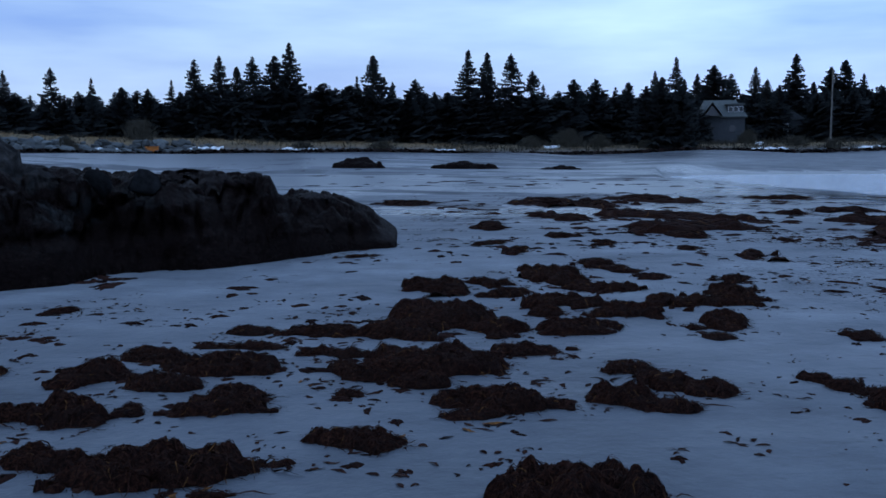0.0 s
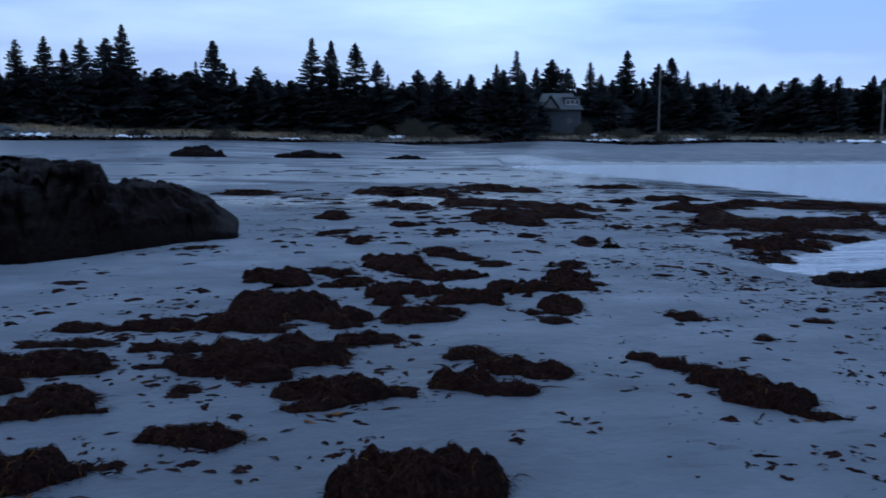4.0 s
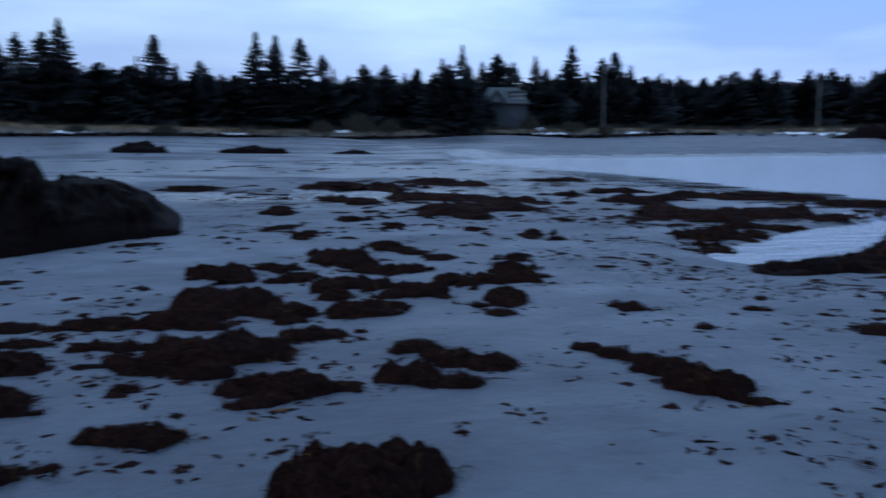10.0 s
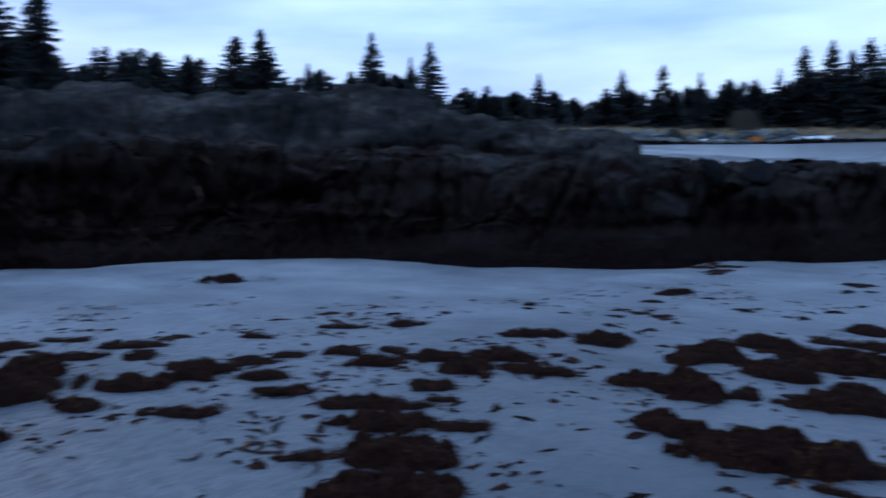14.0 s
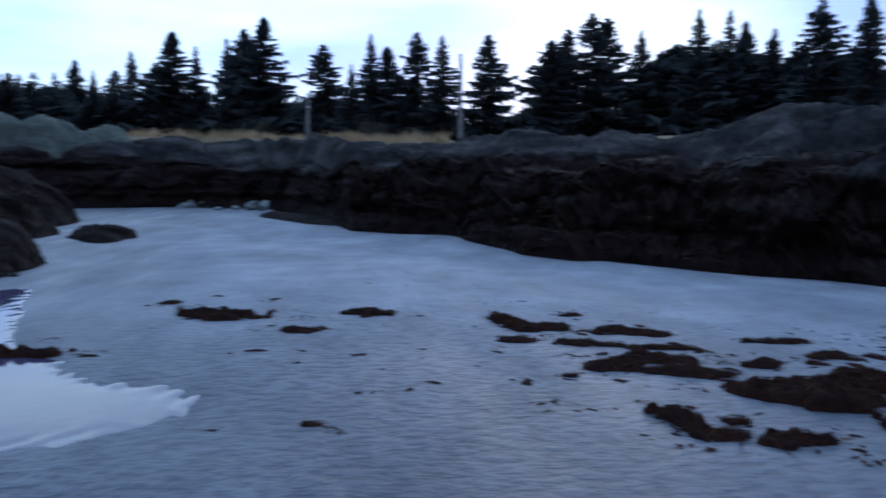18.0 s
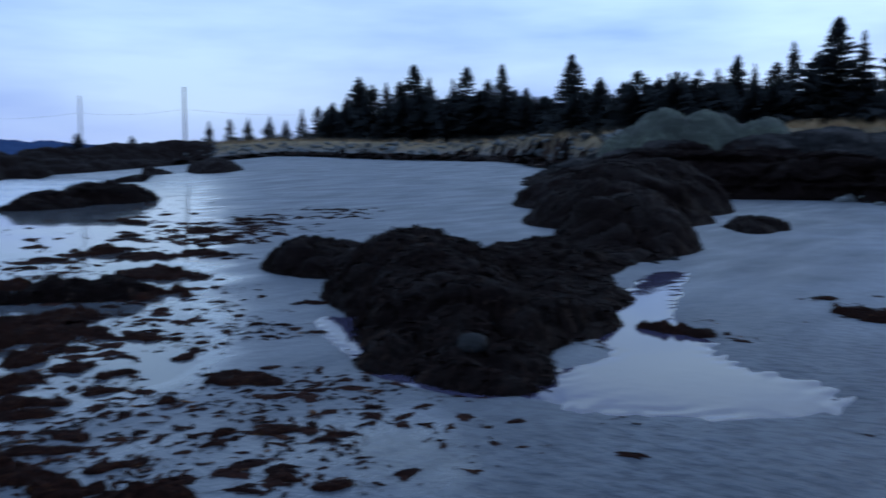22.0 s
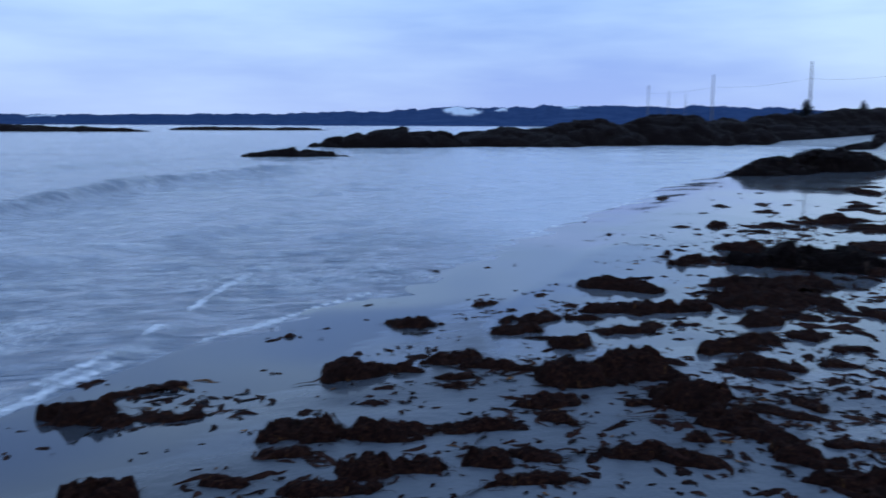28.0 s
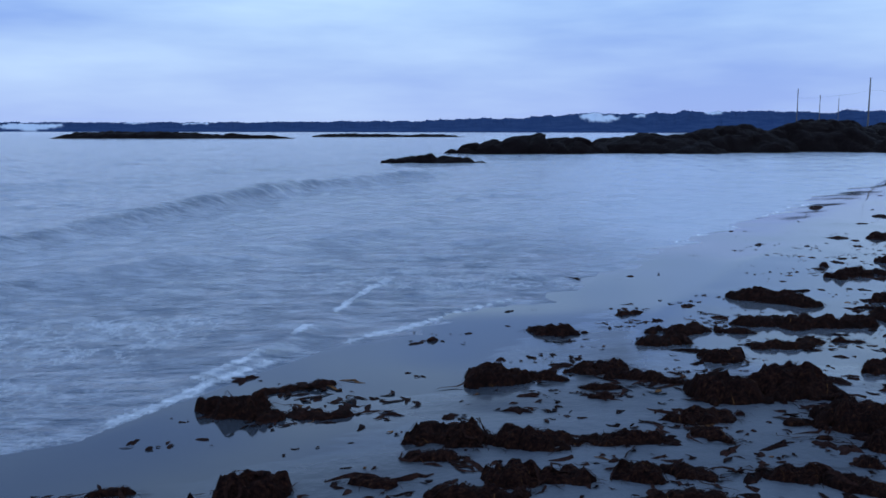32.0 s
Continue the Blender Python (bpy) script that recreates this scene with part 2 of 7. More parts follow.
def make_rock():
    m, n, l, b = material("shore_rock", 0.75)
    weed = attribute(n, "weed")
    big, fine, crack = noise_tex(n, l, 0.55, 7, 0.6, (1, 1, 3.4)), noise_tex(n, l, 4.5, 9, 0.78), noise_tex(n, l, 2.4, 6, 0.65, (1, 1, 0.6))
    tc, mp, vor = n.new("ShaderNodeTexCoord"), n.new("ShaderNodeMapping"), n.new("ShaderNodeTexVoronoi")
    mp.inputs["Scale"].default_value = (0.7, 0.7, 0.9)
    vor.feature = "DISTANCE_TO_EDGE"
    l.new(tc.outputs["Object"], mp.inputs[0])
    off = n.new("ShaderNodeVectorMath")
    off.operation = "MULTIPLY_ADD"
    off.inputs[1].default_value = (0.5, 0.5, 0.5)
    l.new(crack.outputs["Color"], off.inputs[0]), l.new(mp.outputs[0], off.inputs[2]), l.new(off.outputs[0], vor.inputs["Vector"])
    joint = ramp(n, l, vor.outputs["Distance"], (0.0, (0.1, 0.1, 0.1)), (0.055, (1, 1, 1)))
    bare = ramp(n, l, big.outputs[0], (0.40, (0.009, 0.0086, 0.0088)), (0.5, (0.0255, 0.0230, 0.0225)), (0.62, (0.064, 0.059, 0.056)))
    speck = mix(n, l, ramp(n, l, fine.outputs[0], (0.45, (0, 0, 0)), (0.62, (1, 1, 1))).outputs[0], bare.outputs[0], (0.022, 0.023, 0.024))
    tuft = noise_tex(n, l, 15, 7, 0.7, (1, 1, 1.6))
    dark = ramp(n, l, tuft.outputs[0], (0.36, (0.0046, 0.0030, 0.0030)), (0.52, (0.0098, 0.0060, 0.0056)), (0.64, (0.017, 0.0105, 0.0094)), (0.76, (0.040, 0.032, 0.030)))
    edge = scalar(n, l, "ADD", weed, scalar(n, l, "MULTIPLY", scalar(n, l, "SUBTRACT", crack.outputs[0], 0.5), 1.2))
    e = ramp(n, l, edge, (0.42, (0, 0, 0)), (0.60, (1, 1, 1)))
    stone = mix(n, l, joint.outputs[0], (0.012, 0.012, 0.013), speck)
    l.new(mix(n, l, e.outputs[0], stone, dark.outputs[0]), b.inputs["Base Color"])
    l.new(mix(n, l, e.outputs[0], 0.8, 0.62), b.inputs["Roughness"])
    b.inputs["Specular IOR Level"].default_value = 0.02
    n1 = bump(n, l, crack.outputs[0], 0.85, 0.12, None)
    n2 = bump(n, l, joint.outputs[0], 0.5, 0.05, None, n1)
    n3 = bump(n, l, fine.outputs[0], 0.5, 0.025, None, n2)
    bump(n, l, scalar(n, l, "MULTIPLY", tuft.outputs[0], e.outputs[0]), 0.9, 0.05, b, n3)
    return m


def make_pale_rock():
    m, n, l, b = material("lichen_rock", 0.85)
    big, fine = noise_tex(n, l, 0.6, 8, 0.68, (1, 1, 1.8)), noise_tex(n, l, 6, 6, 0.7)
    c = ramp(n, l, big.outputs[0], (0.34, (0.024, 0.030, 0.023)), (0.5, (0.062, 0.078, 0.056)), (0.66, (0.135, 0.160, 0.112)))
    l.new(mix(n, l, ramp(n, l, fine.outputs[0], (0.4, (0, 0, 0)), (0.7, (1, 1, 1))).outputs[0], c.outputs[0], (0.03, 0.034, 0.028)), b.inputs["Base Color"])
    n1 = bump(n, l, big.outputs[0], 1.0, 1.1, None)
    bump(n, l, fine.outputs[0], 0.7, 0.08, b, n1)
    return m


def make_weed(name, lo, mid, hi, rough):
    m, n, l, b = material(name, rough)
    g = n.new("ShaderNodeNewGeometry")
    t = noise_tex(n, l, 40, 4)
    c = ramp(n, l, g.outputs["Random Per Island"], (0.0, lo), (0.75, mid), (0.94, mid), (1.0, hi))
    l.new(mix(n, l, ramp(n, l, t.outputs[0], (0.4, (0, 0, 0)), (0.7, (1, 1, 1))).outputs[0], c.outputs[0], lo), b.inputs["Base Color"])
    b.inputs["Specular IOR Level"].default_value = 0.02
    bump(n, l, t.outputs[0], 0.6, 0.02, b)
    return m


def make_mound():
    m, n, l, b = material("kelp_tangle", 0.8)
    strand, patch = noise_tex(n, l, 34, 6, 0.7, (1, 2.2, 1, 30)), noise_tex(n, l, 3.5, 4)
    c = ramp(n, l, strand.outputs[0], (0.36, (0.0045, 0.0024, 0.0024)), (0.5, (0.023, 0.0088, 0.0066)), (0.62, (0.054, 0.021, 0.0125)), (0.74, (0.13, 0.056, 0.024)))
    l.new(mix(n, l, ramp(n, l, patch.outputs[0], (0.4, (0, 0, 0)), (0.68, (0.75, 0.75, 0.75))).outputs[0], c.outputs[0], (0.012, 0.0068, 0.006)), b.inputs["Base Color"])
    b.inputs["Specular IOR Level"].default_value = 0.04
    bump(n, l, strand.outputs[0], 1.0, 0.03, b)
    return m


def make_water():
    m, n, l, b = material("sea_water", 0.10, IOR=1.45)
    foam, calm = attribute(n, "foam"), attribute(n, "calm")
    rough_sea = scalar(n, l, "SUBTRACT", 1.0, calm)
    lace = noise_tex(n, l, 2.6, 6, 0.66, (1.3, 0.8, 1, 25))
    ridge = scalar(n, l, "ABSOLUTE", scalar(n, l, "SUBTRACT", lace.outputs[0], 0.5))
    f = scalar(n, l, "MULTIPLY", foam, ramp(n, l, ridge, (0.004, (0.46, 0.46, 0.46)), (0.075, (0, 0, 0))).outputs[0])
    f2 = n.new("ShaderNodeClamp")
    l.new(scalar(n, l, "ADD", f, scalar(n, l, "SUBTRACT", foam, 1.0)), f2.inputs[0])
    # pale body: suspended foam, and sky shine put into the colour where calm
    body = mix(n, l, attribute(n, "shoal_wave_shade"), mix(n, l, calm, (0.25, 0.275, 0.32), (0.42, 0.445, 0.49)), (0.085, 0.115, 0.16))
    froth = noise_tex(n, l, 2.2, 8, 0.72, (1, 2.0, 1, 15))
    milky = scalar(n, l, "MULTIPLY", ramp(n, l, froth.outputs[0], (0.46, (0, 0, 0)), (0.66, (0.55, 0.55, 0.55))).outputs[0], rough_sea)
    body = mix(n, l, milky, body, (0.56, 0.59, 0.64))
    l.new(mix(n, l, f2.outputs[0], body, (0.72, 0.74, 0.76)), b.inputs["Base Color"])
    l.new(mix(n, l, f2.outputs[0], mix(n, l, calm, 0.11, 0.17), 0.8), b.inputs["Roughness"])
    r1, r2 = noise_tex(n, l, 5.0, 5, 0.6, (1, 2.4, 1, 12)), noise_tex(n, l, 0.9, 5, 0.6, (1, 2.8, 1, 12))
    h2 = scalar(n, l, "MULTIPLY", r2.outputs[0], scalar(n, l, "ADD", scalar(n, l, "MULTIPLY", rough_sea, 0.8), 0.2))
    h1 = scalar(n, l, "MULTIPLY", r1.outputs[0], scalar(n, l, "ADD", scalar(n, l, "MULTIPLY", rough_sea, 0.7), 0.3))
    n1 = bump(n, l, h2, 1.0, 0.24, None)
    bump(n, l, h1, 0.9, 0.06, b, n1)
    return m


def make_pool():
    m, n, l, b = material("still_water", 0.05, IOR=1.25)
    b.inputs["Base Color"].default_value = (0.040, 0.036, 0.066, 1)
    b.inputs["Specular IOR Level"].default_value = 0.5
    t = noise_tex(n, l, 6, 3)
    bump(n, l, t.outputs[0], 0.22, 0.005, b)
    return m


def make_plain(name, c1, c2, scale, rough, bumpy=0.3):
    m, n, l, b = material(name, rough)
    t = noise_tex(n, l, scale, 6, 0.65)
    l.new(ramp(n, l, t.outputs[0], (0.32, c1), (0.68, c2)).outputs[0], b.inputs["Base Color"])
    b.inputs["Specular IOR Level"].default_value = 0.15
    bump(n, l, t.outputs[0], bumpy, 0.3 / scale, b)
    return m


def make_needles():
    """Sprays of needles: as much light passes through as is thrown back."""
    m, n, l, b = material("spruce_needles", 0.9)
    c = ramp(n, l, noise_tex(n, l, 3, 6, 0.65).outputs[0], (0.32, (0.034, 0.037, 0.041)), (0.68, (0.046, 0.051, 0.051)))
    b.inputs["Specular IOR Level"].default_value = 0.0
    t, sh = n.new("ShaderNodeBsdfTranslucent"), n.new("ShaderNodeMixShader")
    sh.inputs[0].default_value = 0.4
    l.new(c.outputs[0], b.inputs["Base Color"]), l.new(c.outputs[0], t.inputs["Color"])
    l.new(b.outputs[0], sh.inputs[1]), l.new(t.outputs[0], sh.inputs[2])
    out = [k for k in n if k.type == "OUTPUT_MATERIAL"][0]
    l.new(sh.outputs[0], out.inputs["Surface"])
    return m


def make_stone():
    m, n, l, b = material("riprap_stone", 0.8)
    o, t = n.new("ShaderNodeObjectInfo"), noise_tex(n, l, 3, 6, 0.65)
    c = ramp(n, l, o.outputs["Random"], (0.0, (0.022, 0.025, 0.028)), (0.5, (0.060, 0.070, 0.076)), (1.0, (0.14, 0.155, 0.16)))
    l.new(mix(n, l, ramp(n, l, t.outputs[0], (0.4, (0, 0, 0)), (0.7, (1, 1, 1))).outputs[0], c.outputs[0], (0.06, 0.063, 0.06)), b.inputs["Base Color"])
    bump(n, l, t.outputs[0], 0.6, 0.1, b)
    return m


def make_far_hills():
    m, n, l, b = material("hazy_wooded_hills", 0.95)
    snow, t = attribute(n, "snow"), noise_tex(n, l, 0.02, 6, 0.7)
    # haze of the distance is put into the woods' blue colour
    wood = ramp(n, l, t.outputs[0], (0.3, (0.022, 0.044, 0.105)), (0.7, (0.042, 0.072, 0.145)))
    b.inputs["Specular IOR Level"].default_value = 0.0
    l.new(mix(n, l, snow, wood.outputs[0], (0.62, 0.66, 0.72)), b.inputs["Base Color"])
    return m


SAND, ROCK, PALE, WATER, POOL, STONE, HILLS = make_sand(), make_rock(), make_pale_rock(), make_water(), make_pool(), make_stone(), make_far_hills()
KELP_M = make_weed("dried_kelp", (0.009, 0.0045, 0.004), (0.040, 0.0165, 0.0115), (0.20, 0.09, 0.03), 0.7)
MOUND = make_mound()
SCRAP_M = make_weed("weed_scraps", (0.010, 0.005, 0.0045), (0.034, 0.0150, 0.0115), (0.055, 0.025, 0.016), 0.8)
ROCKWEED = make_weed("rockweed", (0.0045, 0.0028, 0.0026), (0.019, 0.0105, 0.0088), (0.065, 0.040, 0.029), 0.6)
NEEDLES = make_needles()
BARK = make_plain("spruce_bark", (0.03, 0.025, 0.02), (0.07, 0.06, 0.05), 8, 0.9)
SNOW = make_plain("old_snow", (0.70, 0.72, 0.75), (0.82, 0.83, 0.85), 1.5, 0.7)
GRASS = make_weed("dead_grass", (0.22, 0.15, 0.085), (0.36, 0.245, 0.145), (0.42, 0.31, 0.2), 0.9)
POLE_M = make_plain("weathered_pole", (0.09, 0.085, 0.08), (0.17, 0.16, 0.15), 4, 0.85)
SHINGLE = make_plain("grey_shingle", (0.045, 0.05, 0.058), (0.07, 0.076, 0.085), 2.5, 0.85)
ROOF = make_plain("pale_roof", (0.07, 0.08, 0.08), (0.10, 0.11, 0.11), 2, 0.8)
TRIM = make_plain("white_trim", (0.6, 0.6, 0.6), (0.7, 0.7, 0.7), 2, 0.6)
PANE = material("window_pane", 0.08, **{"Base Color": (0.03, 0.035, 0.04, 1)})[0]
ORANGE = make_plain("orange_plastic", (0.42, 0.13, 0.03), (0.55, 0.18, 0.04), 4, 0.6)
SHRUB = make_plain("bare_shrub", (0.035, 0.032, 0.026), (0.075, 0.066, 0.05), 5, 0.9)
WET_STONE = make_plain("wet_dark_stone", (0.006, 0.006, 0.006), (0.022, 0.023, 0.024), 9, 0.6)
LEDGE_BOULDER = make_plain("weathered_boulder", (0.007, 0.007, 0.0075), (0.022, 0.023, 0.025), 4, 0.85)
LEDGE_BOULDER.node_tree.nodes["Principled BSDF"].inputs["Specular IOR Level"].default_value = 0.0
WET_STONE.node_tree.nodes["Principled BSDF"].inputs["Specular IOR Level"].default_value = 0.05
WIRE = material("cable", 0.6, **{"Base Color": (0.03, 0.03, 0.03, 1)})[0]

# ---- mesh helpers ----


def mesh_of(name, verts, faces, mat, smooth_shade=True):
    me = bpy.data.meshes.new(name)
    verts = np.asarray(verts, np.float32)
    if isinstance(faces, np.ndarray):
        k = faces.shape[1]
        me.vertices.add(len(verts)), me.vertices.foreach_set("co", verts.ravel())
        me.loops.add(faces.size), me.loops.foreach_set("vertex_index", faces.astype(np.int32).ravel())
        me.polygons.add(len(faces))
        me.polygons.foreach_set("loop_start", np.arange(0, faces.size, k, dtype=np.int32))
        me.polygons.foreach_set("loop_total", np.full(len(faces), k, np.int32))
        me.update(calc_edges=True)
    else:
        me.from_pydata(verts.tolist(), [], faces)
    if smooth_shade:
        me.polygons.foreach_set("use_smooth", np.ones(len(me.polygons), bool))
    me.materials.append(mat)
    me.validate()
    return me


def child(ob, parent):
    ob.parent = parent
    return ob


def part(name, bm, mat, parent, label=""):
    me = bpy.data.meshes.new(name)
    bm.to_mesh(me), bm.free()
    me.materials.append(mat)
    return tagged(child(new(name, me), parent), label)


def attr(me, name, values):
    me.attributes.new(name, "FLOAT", "POINT").data.foreach_set("value", np.asarray(values, np.float32))


def grid_faces(nu, nv, wrap=False):
    i, j = np.meshgrid(np.arange(nu if wrap else nu - 1), np.arange(nv - 1), indexing="ij")
    i2 = (i + 1) % nu
    return np.stack([i * nv + j, i2 * nv + j, i2 * nv + j + 1, i * nv + j + 1], -1).reshape(-1, 4)


def box(bm, x0, x1, y0, y1, z0, z1):
    m = Matrix.Translation(((x0 + x1) / 2, (y0 + y1) / 2, (z0 + z1) / 2)) @ Matrix.Diagonal((x1 - x0, y1 - y0, z1 - z0, 1))
    return bmesh.ops.create_cube(bm, size=1, matrix=m)["verts"]


# ---- ground ----
def lerp_az(a, keys, vals):
    return np.interp(a, keys, vals)


SEA = -0.09
# bank behind the beach: bearing (degrees, anticlockwise from +y), radius of its foot, height of foot, height of top
BANK_A = [-180, -60, -52, -30, -11, 3, 13, 23, 33, 37, 42, 60, 84, 91, 98, 108, 116, 124, 135, 141, 150, 160, 166, 168, 180]
BANK_R = [170, 170, 165, 160, 140, 130, 125, 115, 105, 60, 28, 27, 29, 38, 47, 48, 62, 90, 100, 103, 92, 84, 80, 80, 80]
BANK_Z = [-3, -3, 2.2, 2.2, 2.1, 2.4, 2.3, 2.3, 2.3, 2.0, 2.0, 2.0, 0.5, 0.3, 0.3, 0.3, 1.0, 2.1, 2.1, 1.4, 0.2, 0.0, -0.6, -3, -3]
BANK_T = [-3, -3, 3.4, 3.5, 3.5, 3.9, 4.2, 4.5, 5.0, 4.0, 2.9, 2.9, 2.7, 3.0, 3.5, 3.6, 3.4, 3.8, 4.0, 3.6, 1.5, 0.5, -0.6, -3, -3]
# sea: bearing, near shore radius, far shore radius
SEA_A = [-180, -175, -166, -160, -150, -135, -110, -80, -60, -52, -42, -34, -27.5, -22, -19, -17.5, -17.4, 142.9, 143, 144, 147, 150, 152, 157, 162, 168, 172, 176, 180]
SEA_N = [8.2, 7.4, 6.3, 5.8, 5.7, 8.0, 12, 16, 18, 21, 28, 35, 43, 56, 66, 74, 9e4, 9e4, 78, 76, 58, 42, 32, 21, 15.5, 11.2, 9.9, 8.9, 8.2]
SEA_F = [4e4, 4e4, 4e4, 4e4, 4e4, 4e4, 4e4, 4e4, 700, 140, 100, 88, 84, 80, 76, 72, 0, 0, 70, 77, 84, 86, 84, 80, 76, 73, 4e4, 4e4, 4e4]


def hash01(i, j, s):
    h = np.sin(i * 127.1 + j * 311.7 + s * 74.7) * 43758.5453
    return h - np.floor(h)


def vnoise(x, y, s=0):
    i, j = np.floor(x), np.floor(y)
    u, v = x - i, y - j
    u, v = u * u * (3 - 2 * u), v * v * (3 - 2 * v)
    return ((hash01(i, j, s) * (1 - u) + hash01(i + 1, j, s) * u) * (1 - v) + (hash01(i, j + 1, s) * (1 - u) + hash01(i + 1, j + 1, s) * u) * v) * 2 - 1


def fbm(x, y, s=0, octaves=4, gain=0.5):
    out, amp = 0.0, 1.0
    for k in range(octaves):
        out = out + amp * vnoise(x * 2 ** k + 17.3 * k, y * 2 ** k - 9.1 * k, s + k)
        amp *= gain
    return out


def smooth(a, b, x):
    t = np.clip((x - a) / (b - a), 0, 1)
    return t * t * (3 - 2 * t)


def cells(x, y, s=0):
    """Nearest of scattered seeds: a random value for its cell, and the gap to the cell's border."""
    x, y = np.asarray(x, float), np.asarray(y, float)
    i, j = np.floor(x), np.floor(y)
    d1, d2, val = np.full(x.shape, 9.0), np.full(x.shape, 9.0), np.zeros(x.shape)
    for di in (-1, 0, 1):
        for dj in (-1, 0, 1):
            ci, cj = i + di, j + dj
            d = np.hypot(ci + 0.15 + 0.7 * hash01(ci, cj, s) - x, cj + 0.15 + 0.7 * hash01(ci, cj, s + 5) - y)
            near = d < d1
            d2 = np.where(near, d1, np.minimum(d2, d))
            val = np.where(near, hash01(ci, cj, s + 9), val)
            d1 = np.where(near, d, d1)
    return val, d2 - d1


def dip(x, y, pts, width):
    """1 on a polyline, falling to 0 at width from it."""
    d = np.full(np.shape(x), 1e9)
    for (ax, ay), (bx, by) in zip(pts, pts[1:]):
        t = np.clip(((x - ax) * (bx - ax) + (y - ay) * (by - ay)) / ((bx - ax) ** 2 + (by - ay) ** 2), 0, 1)
        d = np.minimum(d, np.hypot(x - ax - t * (bx - ax), y - ay - t * (by - ay)))
    return 1 - smooth(0.25 * width, width, d)


POOL_Z = -0.015
POOLS = [([(-5.78, -2.78), (-6.12, -2.12)], 1.12), ([(-6.3, -2.6), (-7.5, -3.2)], 0.72), ([(-7.4, -3.25), (-9.1, -3.95), (-10.4, -4.3), (-12.3, -4.76)], 0.50), ([(-5.15, -3.6), (-5.25, -4.3), (-5.9, -5.2), (-6.6, -6.1)], 0.38)]
NE_POOL = ([(8.2, 10.3), (11.0, 12.3), (14.0, 13.3), (19.0, 15.4)], 1.7)


def ground_z(x, y):
    x, y = np.asarray(x, float), np.asarray(y, float)
    r, a = np.hypot(x, y) + 1e-9, np.degrees(np.arctan2(-x, y))
    rb, zb, zt = (lerp_az(a, BANK_A, v) for v in (BANK_R, BANK_Z, BANK_T))
    start = np.minimum(25, 0.55 * rb)
    z = zb * np.clip((r - start) / (rb - start), 0, 1) ** 1.25
    run = 0.045 * rb + 0.5
    z = z + (zt - zb) * smooth(rb, rb + run, r) + 0.012 * np.clip(r - rb - run, 0, 60) * (zt > 1)
    z = z + 0.012 * fbm(x * 0.35, y * 0.35, 3) * smooth(2, 8, r) + np.minimum(0.004 * r, 0.4) * vnoise(x * 0.06, y * 0.06, 9) * smooth(30, 60, r)
    near, far = lerp_az(a, SEA_A, SEA_N), lerp_az(a, SEA_A, SEA_F)
    wet = near + np.minimum(near, 60) * (0.05 * vnoise(x * 0.4, y * 0.4, 5) + 0.025 * vnoise(x * 1.1, y * 1.1, 6))
    cut = np.maximum(SEA + (wet - r) * 0.016, SEA + (r - far) * 0.11)
    cut = np.where(cut < SEA, np.maximum(SEA + (cut - SEA) * 2.5, SEA - 2.5), cut)
    z = np.minimum(z, cut)
    for pts, w in POOLS:
        z = z - 0.04 * dip(x, y, pts, w)
    z = z - 0.16 * dip(x, y, *NE_POOL)
    return z


